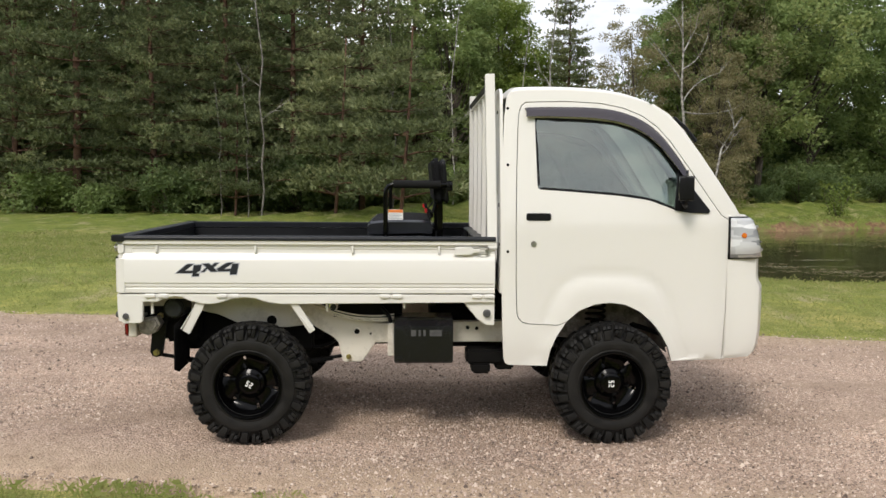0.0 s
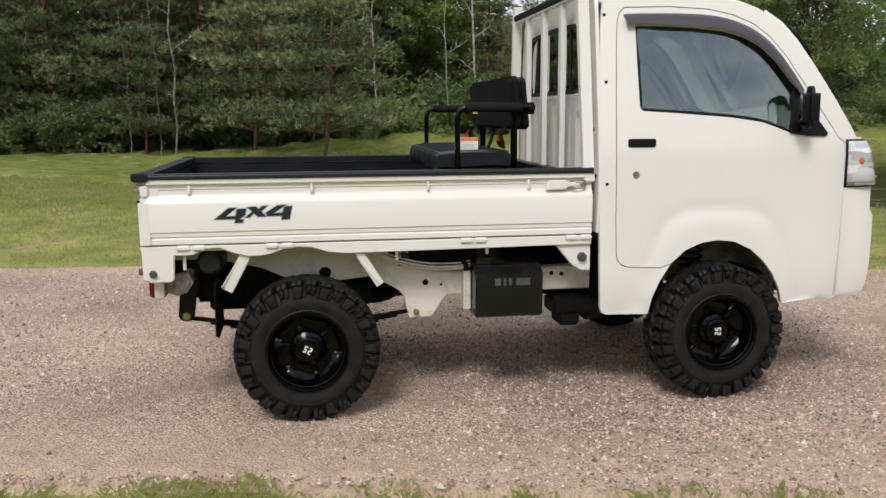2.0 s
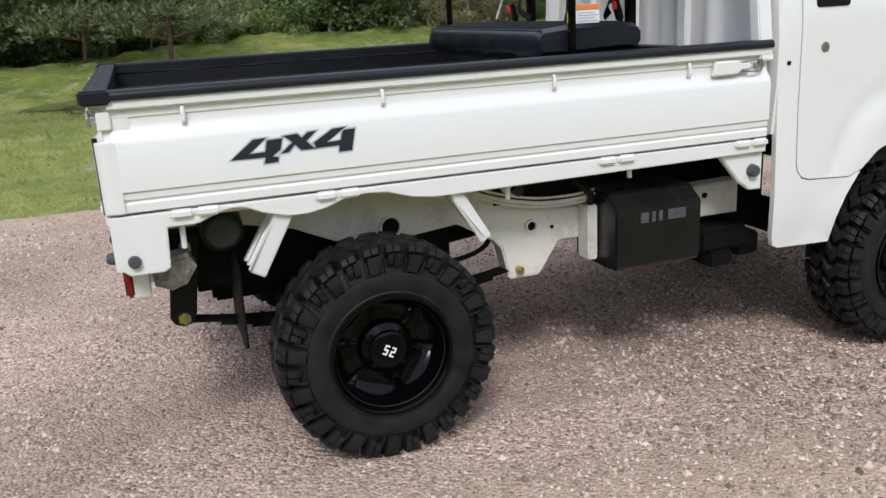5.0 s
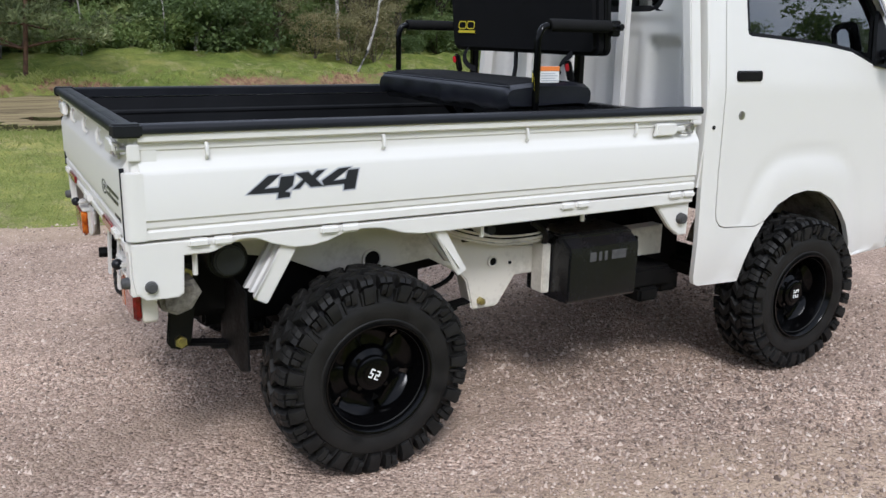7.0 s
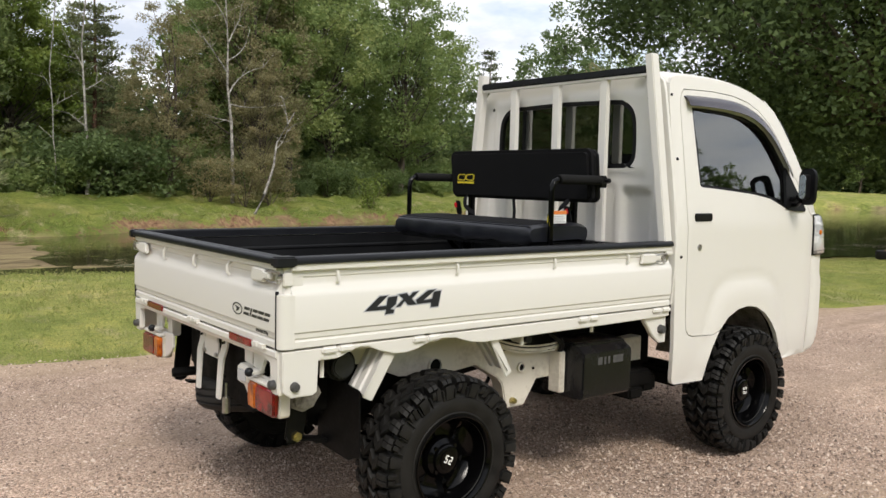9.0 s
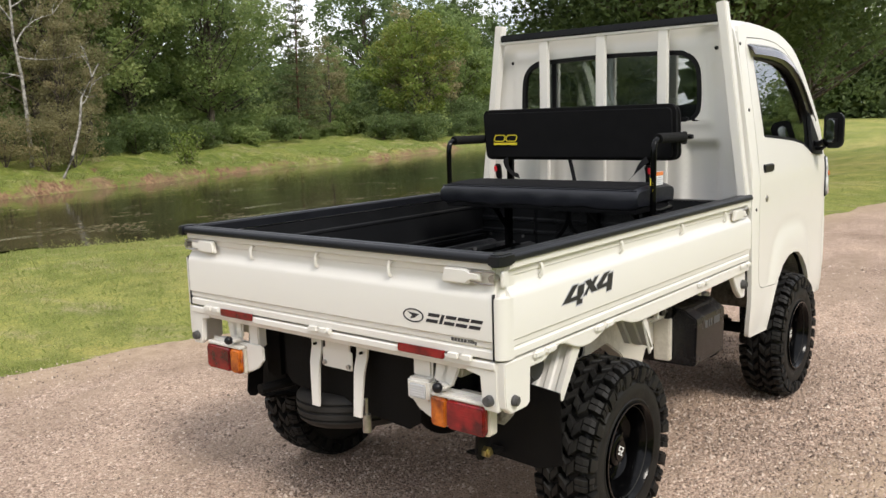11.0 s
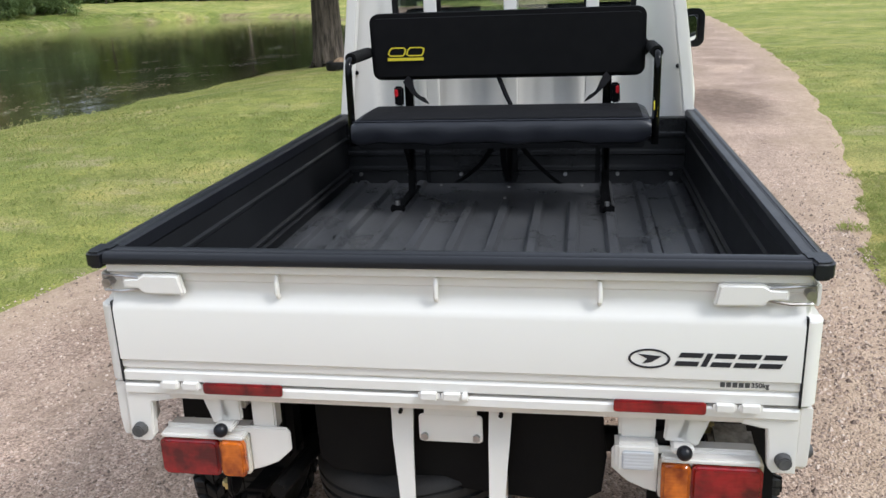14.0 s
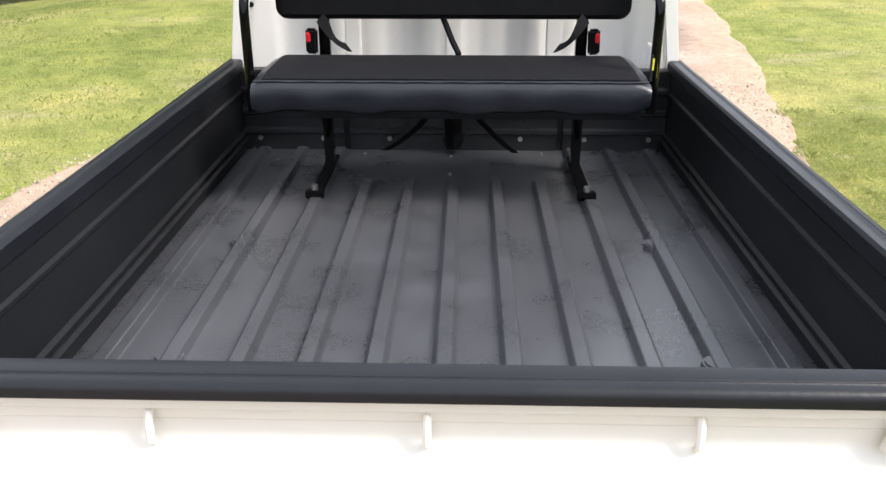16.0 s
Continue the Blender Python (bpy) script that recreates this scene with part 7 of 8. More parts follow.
# ---- underneath and behind ----
for sgn in (-1, 1):
    # frame rail with spring hanger
    bm = bmesh.new()
    prism(bm, [(-0.60, 0.765), (-0.60, 0.70), (-0.40, 0.70), (-0.20, 0.655), (-0.08, 0.60), (0.16, 0.585), (0.30, 0.60), (0.42, 0.53), (0.445, 0.50), (0.468, 0.402), (0.478, 0.394), (0.568, 0.394), (0.580, 0.402), (0.646, 0.50), (0.75, 0.50), (1.10, 0.505), (1.34, 0.505), (1.34, 0.62), (0.80, 0.605), (0.66, 0.61), (0.52, 0.63), (0.42, 0.665), (0.33, 0.70), (0.28, 0.765)], "y", sgn * 0.53, sgn * 0.46, 0.005)
    rail = part("frame_rail", bm, "chassis", truck, "cream painted chassis rail with spring hanger")
    for x, z, r in ((0.086, 0.624, 0.034), (0.546, 0.563, 0.021)):
        bm = bmesh.new()
        outer = [(x + r * math.cos(a), z + r * math.sin(a)) for a in (2 * math.pi * k / 24 for k in range(24))]
        inner = [(x + (r - 0.006) * math.cos(a), z + (r - 0.006) * math.sin(a)) for a in (2 * math.pi * k / 24 for k in range(24))]
        sheet(bm, outer, [inner], lambda u, v, d, s=sgn: (u, s * (0.542 - d), v), 0.5, 0.016)
        part("tube_end", bm, "chassis", rail)
    # near-black discs paint the shade inside the rail's holes
    for x, z, r in ((0.086, 0.624, 0.027), (0.546, 0.563, 0.0145), (0.62, 0.55, 0.006), (1.15, 0.585, 0.010), (1.20, 0.58, 0.010)):
        bm = bmesh.new()
        cyl(bm, (x, sgn * 0.52, z), (x, sgn * 0.5345, z), r, seg=18)
        part("rail_hole", bm, "dark", rail, "dark disc painting the shade in a round hole", 30)
    bm = bmesh.new()
    cyl(bm, (0.501, sgn * 0.52, 0.425), (0.501, sgn * 0.548, 0.425), 0.014, seg=6)
    cyl(bm, (0.501, sgn * 0.545, 0.425), (0.501, sgn * 0.556, 0.425), 0.009, seg=10)
    part("hanger_bolt", bm, "zinc", rail, "yellow zinc bolt")
    # leaf spring
    for k in range(4):
        bm = bmesh.new()
        span = 1.0 - 0.17 * k
        rows = []
        for i in range(17):
            u = -1 + 2 * i / 16
            x = -0.009 + 0.51 * span * u
            z = 0.388 + 0.045 * (span * u) ** 2 - 0.0095 * k
            rows.append([(x, sgn * 0.525, z), (x, sgn * 0.475, z), (x, sgn * 0.475, z - 0.008), (x, sgn * 0.525, z - 0.008)])
        vs = grid(bm, rows, True)
        bm.faces.new(vs[0])
        bm.faces.new(vs[-1])
        bmesh.ops.recalc_face_normals(bm, faces=bm.faces[:])
        part("spring_leaf", bm, "dark", rail)
    bm = bmesh.new()
    prism(bm, [(-0.462, 0.68), (-0.540, 0.68), (-0.566, 0.452), (-0.555, 0.432), (-0.530, 0.424), (-0.505, 0.432), (-0.494, 0.455)], "y", sgn * 0.552, sgn * 0.54, 0.004)
    shackle = part("shackle", bm, "black_plastic", rail, "long black spring shackle")
    for x, z in ((-0.503, 0.652), (-0.528, 0.452)):
        bm = bmesh.new()
        cyl(bm, (x, sgn * 0.552, z), (x, sgn * 0.568, z), 0.018, seg=6)
        cyl(bm, (x, sgn * 0.565, z), (x, sgn * 0.577, z), 0.010, seg=10)
        part("shackle_bolt", bm, "zinc", shackle, "yellow zinc bolt")
    # slanted mudguard stays
    for (x0, z0, x1, z1, w) in ((-0.245, 0.752, -0.333, 0.588, 0.058), (0.225, 0.752, 0.325, 0.592, 0.046)):
        bm = bmesh.new()
        obox(bm, (x0, sgn * 0.715, z0), (x1, sgn * 0.700, z1), w * 0.8, 0.007, 0.003, (0, 1, 0))
        e = 0.40 * w
        prof = [(0.716, 0.0), (0.695, 0.004), (0.690, 0.012), (0.672, 0.012), (0.667, 0.004), (0.650, 0.004), (0.645, 0.012), (0.627, 0.012), (0.622, 0.002), (0.60, 0.002)]
        rows = []
        for xe, ze in ((x0 - e, z0), (x1 - e, z1 + 0.02)):
            rows.append([(xe + dx, sgn * yy, ze) for yy, dx in prof] + [(xe + dx + 0.004, sgn * yy, ze) for yy, dx in prof[::-1]])
        grid(bm, rows, True)
        bmesh.ops.recalc_face_normals(bm, faces=bm.faces[:])
        part("fender_stay", bm, "paint", truck, "white slanted fender stay")
    # rubber flap and dark inner guard
    bm = bmesh.new()
    prism(bm, [(sgn * 0.45, 0.66), (sgn * 0.735, 0.63), (sgn * 0.742, 0.40), (sgn * 0.66, 0.37), (sgn * 0.45, 0.38)], "x", -0.385, -0.379, 0.002)
    part("mud_flap", bm, "dark", truck, "black rubber mud flap")
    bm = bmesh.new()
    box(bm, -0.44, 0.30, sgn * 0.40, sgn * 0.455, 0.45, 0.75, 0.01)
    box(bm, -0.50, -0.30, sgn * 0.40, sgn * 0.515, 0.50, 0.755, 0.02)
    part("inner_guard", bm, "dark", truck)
    # hanging pin and bump rubbers below the sill
    for x, z in ((-0.505, 0.685), (0.40, 0.70), (0.805, 0.715)):
        bm = bmesh.new()
        cyl(bm, (x, sgn * 0.69, 0.76), (x, sgn * 0.69, z), 0.0075, seg=8)
        part("sill_pin", bm, "paint", truck)
    bm = bmesh.new()
    prism(bm, [(1.11, 0.755), (1.278, 0.755), (1.278, 0.628), (1.235, 0.628), (1.19, 0.66)], "y", sgn * 0.715, sgn * 0.690, 0.004)
    gus = part("sill_gusset", bm, "paint", truck, "white triangular gusset")
    bm = bmesh.new()
    cyl(bm, (1.238, sgn * 0.71, 0.692), (1.238, sgn * 0.738, 0.692), 0.022, 0.018, 16, 0.004)
    part("rubber_buffer", bm, "grey_rubber", gus, "grey rubber buffer")
    bm = bmesh.new()
    box(bm, 0.415, 0.45, sgn * 0.60, sgn * 0.68, 0.70, 0.757, 0.006)
    bracket = part("line_bracket", bm, "paint", truck)
    bm = bmesh.new()
    cyl(bm, (0.432, sgn * 0.675, 0.72), (0.432, sgn * 0.700, 0.72), 0.016, seg=14)
    part("rubber_buffer", bm, "black_rail", bracket, "dark rubber buffer")
    # rear lamp with bracket
    bm = bmesh.new()
    pts = [(sgn * 0.642, 0.672), (sgn * 0.36, 0.672), (sgn * 0.352, 0.66), (sgn * 0.352, 0.618), (sgn * 0.385, 0.586), (sgn * 0.42, 0.570), (sgn * 0.4465, 0.562), (sgn * 0.4465, 0.655), (sgn * 0.642, 0.655)]
    prism(bm, pts, "x", -0.664, -0.654, 0.003)
    box(bm, -0.690, -0.612, sgn * 0.452, sgn * 0.648, 0.649, 0.662, 0.004)
    box(bm, -0.655, -0.616, sgn * 0.385, sgn * 0.44, 0.66, 0.765, 0.004)
    bracket = part("lamp_bracket", bm, "paint", truck, "white pressed lamp bracket")
    bm = bmesh.new()
    prism(bm, [(sgn * u, v) for u, v in rounded(0.512, 0.653, 0.557, 0.648, 0.016)], "x", -0.670, -0.694, 0.007, 3)
    lamp = part("tail_lamp", bm, "lens_red", truck, "red rear lamp lens")
    bm = bmesh.new()
    prism(bm, [(sgn * u, v) for u, v in rounded(0.452, 0.5115, 0.557, 0.648, 0.014)], "x", -0.670, -0.694, 0.007, 3)
    part("indicator_lamp", bm, "lens_amber", lamp, "amber indicator lens")
    bm = bmesh.new()
    prism(bm, [(sgn * u, v) for u, v in rounded(0.448, 0.657, 0.553, 0.652, 0.012)], "x", -0.632, -0.672, 0.004, 2)
    part("lamp_housing", bm, "chassis", lamp)
    bm = bmesh.new()
    obox(bm, (-0.66, sgn * 0.53, 0.765), (-0.668, sgn * 0.500, 0.690), 0.012, 0.05, 0.004, (0, 1, 0))
    obox(bm, (-0.66, sgn * 0.486, 0.765), (-0.668, sgn * 0.480, 0.690), 0.012, 0.05, 0.004, (0, 1, 0))
    box(bm, -0.70, -0.655, sgn * 0.47, sgn * 0.515, 0.676, 0.69, 0.004)
    stop = part("buffer_bracket", bm, "paint", truck)
    bm = bmesh.new()
    bmesh.ops.create_uvsphere(bm, u_segments=14, v_segments=10, radius=0.016, matrix=Matrix.Translation((-0.705, sgn * 0.494, 0.684)))
    part("rubber_buffer", bm, "black_rail", stop, "round black rubber buffer")
    for ob in (bracket, lamp, stop):
        ob.location.x = 0.030

bm = bmesh.new()
box(bm, -0.665, -0.630, -0.44, -0.365, 0.690, 0.762, 0.006)
box(bm, -0.690, -0.632, -0.445, -0.358, 0.622, 0.690, 0.008)
rev = part("reversing_lamp", bm, "paint", truck, "white box with clear reversing lamp")
bm = bmesh.new()
prism(bm, rounded(-0.436, -0.372, 0.632, 0.676, 0.006), "x", -0.688, -0.6945, 0.003)
part("clear_lens", bm, "lens_clear", rev, "clear ribbed lens")
rev.location.x = 0.030
bm = bmesh.new()
prism(bm, rounded(-0.078, 0.062, 0.645, 0.712, 0.010), "x", -0.612, -0.606, 0.002)
box(bm, -0.611, -0.603, -0.066, 0.050, 0.700, 0.760, 0.002)
plate = part("plate_bracket", bm, "paint", truck, "white empty number plate bracket")
for y in (0.049, -0.065):
    bm = bmesh.new()
    cyl(bm, (-0.610, y, 0.660), (-0.621, y, 0.660), 0.0085, seg=6)
    part("plate_bolt", bm, "steel", plate, "steel bolt")
for y, s in ((0.102, 1), (-0.118, -1)):
    bm = bmesh.new()
    edge = [(-0.600, 0.762), (-0.604, 0.700), (-0.618, 0.652), (-0.622, 0.600), (-0.628, 0.500)]
    half = (0.025, 0.0245, 0.023, 0.0205, 0.017)
    rows = []
    for (x, z), h in zip(edge, half):
        yy = y - s * 0.010 * (0.76 - z) / 0.26
        rows.append([(x, yy - h, z), (x, yy + h, z), (x + 0.008, yy + h, z), (x + 0.008, yy + h - 0.003, z), (x + 0.003, yy + h - 0.003, z), (x + 0.003, yy - h + 0.003, z), (x + 0.008, yy - h + 0.003, z), (x + 0.008, yy - h, z)])
    vs = grid(bm, rows, True)
    bm.faces.new(vs[0])
    bm.faces.new(vs[-1])
    bmesh.ops.recalc_face_normals(bm, faces=bm.faces[:])
    stay = part("plate_stay", bm, "paint", plate, "white channel-section stay", 40)
    # solid dark discs in place of the shade in the stay's holes
    for z in (0.715, 0.585):
        bm = bmesh.new()
        cyl(bm, (-0.600, y, z), (-0.6135, y, z), 0.005, seg=10)
        part("stay_hole", bm, "dark", stay)
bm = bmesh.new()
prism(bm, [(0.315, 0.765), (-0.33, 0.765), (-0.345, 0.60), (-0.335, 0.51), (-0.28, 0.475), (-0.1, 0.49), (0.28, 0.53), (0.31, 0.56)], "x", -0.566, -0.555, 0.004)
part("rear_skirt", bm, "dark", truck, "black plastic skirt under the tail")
# spare wheel slung flat under the bed
bm = bmesh.new()
prof = [(0.15, 0.05), (0.17, 0.058), (0.21, 0.062), (0.235, 0.055), (0.250, 0.04), (0.253, 0.031), (0.245, 0.029), (0.245, 0.024), (0.254, 0.022), (0.255, 0.006), (0.246, 0.004), (0.246, -0.004), (0.255, -0.006), (0.254, -0.022), (0.245, -0.024), (0.245, -0.029), (0.253, -0.031), (0.250, -0.04), (0.235, -0.055), (0.21, -0.062), (0.15, -0.05), (0.15, 0.05)]
revolve(bm, prof, (0, 0, 0), 56)
cyl(bm, (0, -0.01, 0), (0, 0.01, 0), 0.16, seg=40)
bmesh.ops.transform(bm, matrix=Matrix.Translation((-0.345, 0.115, 0.462)) @ Matrix.Rotation(radians(84), 4, "X") @ Matrix.Scale(1.04, 4), verts=bm.verts[:])
part("spare_wheel", bm, "spare_rubber", truck, "spare tyre slung under the bed")
bm = bmesh.new()
cyl(bm, (-0.60, -0.125, 0.56), (-0.60, -0.125, 0.50), 0.006, seg=8)
cyl(bm, (-0.60, -0.125, 0.505), (-0.60, -0.125, 0.445), 0.014, 0.016, 10)
part("carrier_rod", bm, "steel", truck, "steel spare carrier rod")
bm = bmesh.new()
cyl(bm, (0, -0.60, R_TYRE), (0, 0.60, R_TYRE), 0.038, seg=16)
bmesh.ops.create_uvsphere(bm, u_segments=18, v_segments=12, radius=0.11, matrix=Matrix.Translation((0.02, 0.05, R_TYRE)) @ Matrix.Diagonal((1.1, 1.0, 1.0, 1)))
part("rear_axle", bm, "dark", truck, "dark rear axle and differential")
bm = bmesh.new()
cyl(bm, (0.1, 0.05, 0.36), (1.3, 0.05, 0.50), 0.03, seg=12)
part("drive_shaft", bm, "dark", truck)
bm = bmesh.new()
cyl(bm, (1.9, -0.62, R_TYRE), (1.9, 0.62, R_TYRE), 0.03, seg=12)
box(bm, 1.78, 2.02, -0.40, 0.40, 0.28, 0.36, 0.02)
part("front_axle", bm, "dark", truck)
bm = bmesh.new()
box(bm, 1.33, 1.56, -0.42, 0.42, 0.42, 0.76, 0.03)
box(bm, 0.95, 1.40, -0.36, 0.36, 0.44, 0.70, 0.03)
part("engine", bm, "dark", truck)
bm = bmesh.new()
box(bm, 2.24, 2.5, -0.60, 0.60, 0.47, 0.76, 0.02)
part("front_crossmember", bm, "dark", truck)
bm = bmesh.new()
cyl(bm, (0.30, 0.18, 0.44), (0.78, 0.18, 0.44), 0.085, seg=20, bevel=0.02)
tube(bm, [(0.78, 0.18, 0.44), (1.0, 0.10, 0.45), (1.3, -0.1, 0.46)], 0.022, 8)
tube(bm, [(0.30, 0.18, 0.44), (0.12, 0.2, 0.50), (-0.2, 0.34, 0.50), (-0.62, 0.40, 0.50)], 0.02, 8)
part("exhaust", bm, "dark", truck, "dark exhaust with silencer")
bm = bmesh.new()
box(bm, 1.14, 1.34, -0.60, -0.44, 0.395, 0.475, 0.012)
box(bm, 1.17, 1.27, -0.61, -0.47, 0.345, 0.40, 0.01)
box(bm, 1.30, 1.40, -0.58, -0.45, 0.36, 0.44, 0.01)
part("transfer_case", bm, "dark", truck)
bm = bmesh.new()
box(bm, -0.62, -0.45, -0.52, -0.42, 0.60, 0.72, 0.02)
cyl(bm, (-0.405, -0.52, 0.712), (-0.405, -0.655, 0.706), 0.062, 0.056, 24, 0.008)
part("filler_neck", bm, "black_plastic", truck, "black round filler and breather")
bm = bmesh.new()
cyl(bm, (-0.405, -0.655, 0.706), (-0.405, -0.668, 0.7055), 0.046, 0.042, 22, 0.004)
part("filler_cap", bm, "cap_grey", truck, "dull grey filler cap")
bm = bmesh.new()
prism(bm, [(-0.598, 0.645), (-0.56, 0.648), (-0.50, 0.66), (-0.48, 0.62), (-0.51, 0.575), (-0.55, 0.562), (-0.590, 0.580)], "y", -0.655, -0.56, 0.012)
part("tow_bracket", bm, "weathered", truck, "weathered grey tow bracket")
# black box on the side rail, sloped shoulder and slots
bm = bmesh.new()
box(bm, 0.753, 1.062, -0.66, -0.45, 0.42, 0.655, 0.004)
prism(bm, [(-0.50, 0.660), (-0.640, 0.660), (-0.700, 0.622), (-0.703, 0.60), (-0.700, 0.432), (-0.690, 0.422), (-0.50, 0.422)], "x", 0.752, 1.063, 0.006)
bb = part("battery_box", bm, "black_satin", truck, "black plastic battery box cover")
for xa, xb in ((0.840, 0.868), (0.880, 0.893), (0.905, 0.918), (0.938, 1.003)):
    bm = bmesh.new()
    box(bm, xa, xb, -0.7045, -0.699, 0.568, 0.601, 0.001, 1)
    part("slot", bm, "grey_rubber", bb, "grey slot")
bm = bmesh.new()
box(bm, 0.715, 0.748, -0.60, -0.53, 0.44, 0.62, 0.004)
part("box_bracket", bm, "chassis", truck)
bm = bmesh.new()
for dz, r in ((0.0, 0.007), (0.016, 0.0045), (-0.012, 0.0045)):
    tube(bm, smooth_line([(0.31, -0.565, 0.715 + dz), (0.42, -0.565, 0.672 + dz), (0.55, -0.57, 0.643 + dz), (0.68, -0.575, 0.640 + dz), (0.75, -0.575, 0.65 + dz)], 4), r, 6)
part("brake_line", bm, "chassis", truck, "thin metal brake lines")
bm = bmesh.new()
tube(bm, smooth_line([(0.20, -0.40, 0.50), (0.30, -0.44, 0.46), (0.42, -0.46, 0.50), (0.44, -0.46, 0.60)], 5), 0.009, 6)
part("hose", bm, "black_plastic", truck)
bm = bmesh.new()
tube(bm, smooth_line([(0.68, -0.57, 0.70), (0.72, -0.60, 0.66), (0.73, -0.58, 0.62)], 4), 0.012, 6)
part("hose", bm, "black_plastic", truck)
bm = bmesh.new()
box(bm, 0.40, 0.79, -0.54, -0.20, 0.625, 0.76, 0.02)
part("air_box", bm, "dark", truck)
# front arch: liner darker than the cream chassis, strut and coil
for sgn in (-1, 1):
    bm = bmesh.new()
    pr = [(1.60, 0.52)] + [(1.88 + 0.32 * math.cos(radians(a)), 0.46 + 0.30 * math.sin(radians(a))) for a in range(170, 5, -11)] + [(2.2, 0.48)]
    grid(bm, [[(x, sgn * y, z) for x, z in pr] for y in (0.70, 0.44)])
    vs = [bm.verts.new((x, sgn * 0.44, z)) for x, z in pr]
    bm.faces.new(vs)
    bmesh.ops.recalc_face_normals(bm, faces=bm.faces[:])
    liner = part("arch_liner", bm, "weathered", truck, "grey-beige inner wheel arch", 50)
    bm = bmesh.new()
    cyl(bm, (1.86, sgn * 0.52, 0.30), (1.855, sgn * 0.51, 0.62), 0.024, seg=14)
    pts = [(1.857 + 0.052 * math.cos(k * 0.5), sgn * 0.512 + 0.052 * math.sin(k * 0.5), 0.55 + 0.19 * k / 75) for k in range(76)]
    tube(bm, pts, 0.0075, 6)
    part("coil_strut", bm, "black_gloss", truck, "black coil spring strut")
    bm = bmesh.new()
    obox(bm, (2.06, sgn * 0.5, 0.60), (2.2, sgn * 0.62, 0.565), 0.04, 0.02)
    part("arch_bracket", bm, "dark", liner)
    bm = bmesh.new()
    box(bm, 2.335, 2.375, sgn * 0.60, sgn * 0.66, 0.425, 0.45, 0.006)
    tube(bm, [(2.44, sgn * 0.63, 0.45), (2.45, sgn * 0.63, 0.432), (2.47, sgn * 0.63, 0.432), (2.475, sgn * 0.63, 0.445)], 0.006, 6)
    part("tow_eye", bm, "steel", truck)

# ---- rear-facing bench seat in the bed ----
bench = thing("bench_seat", "black rear-facing bench seat bolted into the truck bed", "seat", at=(0, 0, 0))
bm = bmesh.new()
rows = []
SX = [(0.600, 1.098, 1.140), (0.606, 1.084, 1.152), (0.620, 1.078, 1.161), (0.70, 1.082, 1.169), (0.80, 1.087, 1.171), (0.90, 1.090, 1.169), (0.945, 1.084, 1.162), (0.955, 1.10, 1.15)]
NY = 42
top, bot = [], []
g = np.random.default_rng(4)
for x, z0, z1 in SX:
    tr, br = [], []
    for k in range(NY + 1):
        y = -0.508 + 1.016 * k / NY
        e = 1 - min(1, (0.508 - abs(y)) / 0.02)
        sag = 0.004 * math.sin(y * 21) + 0.003 * math.sin(y * 47 + 1)
        tr.append((x, y, z1 - 0.012 * e * e))
        br.append((x + (0.004 * math.sin(y * 33) if x < 0.61 else 0), y, z0 + (sag if x < 0.65 else 0) + 0.01 * e * e))
    top.append(tr)
    bot.append(br)
vt, vb = grid(bm, top), grid(bm, bot)
for a, b in ((vt[0], vb[0]), (vt[-1], vb[-1]), ([r[0] for r in vt], [r[0] for r in vb]), ([r[-1] for r in vt], [r[-1] for r in vb])):
    for i in range(len(a) - 1):
        bm.faces.new((a[i], a[i + 1], b[i + 1], b[i]))
bmesh.ops.recalc_face_normals(bm, faces=bm.faces[:])
cushion = part("seat_cushion", bm, "vinyl", bench, "black vinyl seat cushion with soft creases", 60)
bm = bmesh.new()
rows = [[(x, y * 0.985, z + 0.0025) for (x, y, z) in row] for row in top[2:-1]]
grid(bm, rows)
part("cushion_top", bm, "fabric", cushion, "matt black fabric top", 60)
bm = bmesh.new()
tube(bm, [(0.612, -0.501 + 1.002 * k / 40, 1.158 + 0.001 * math.sin(k * 1.7)) for k in range(41)], 0.0028, 6)
part("piping", bm, "vinyl", cushion)
bm = bmesh.new()
box(bm, 0.62, 0.95, -0.49, 0.49, 1.060, 1.086, 0.005)
part("seat_pan", bm, "black_plastic", bench)
bm = bmesh.new()
prism(bm, rounded(-0.509, 0.509, 1.262, 1.508, 0.034, 6), "x", 0.967, 1.020, 0.016, 4)
bmesh.ops.transform(bm, matrix=Matrix.Translation((1.0, 0, 1.262)) @ Matrix.Rotation(radians(-5.5), 4, "Y") @ Matrix.Translation((-1.0, 0, -1.262)), verts=bm.verts[:])
for v in bm.verts:
    v.co.x += 0.0035 * math.sin(v.co.y * 19) * math.sin(v.co.z * 23)
backrest = part("backrest", bm, "fabric", bench, "long black padded backrest", 60)
bm = bmesh.new()
prism(bm, rounded(-0.507, 0.507, 1.258, 1.500, 0.034, 6), "x", 1.018, 1.045, 0.008, 3)
bmesh.ops.transform(bm, matrix=Matrix.Translation((1.0, 0, 1.262)) @ Matrix.Rotation(radians(-5.5), 4, "Y") @ Matrix.Translation((-1.0, 0, -1.262)), verts=bm.verts[:])
part("backrest_shell", bm, "black_plastic", backrest, "dark grey backrest shell")


def back_x(z):
    return 0.9655 - (z - 1.262) * math.tan(radians(5.5))


bm = bmesh.new()
def back_shape(bm, pts, hole=None):
    sheet(bm, pts, [hole] if hole else [], lambda u, v, d: (back_x(v) - 0.0032 + d, u, v), 0.5, 0.0015)
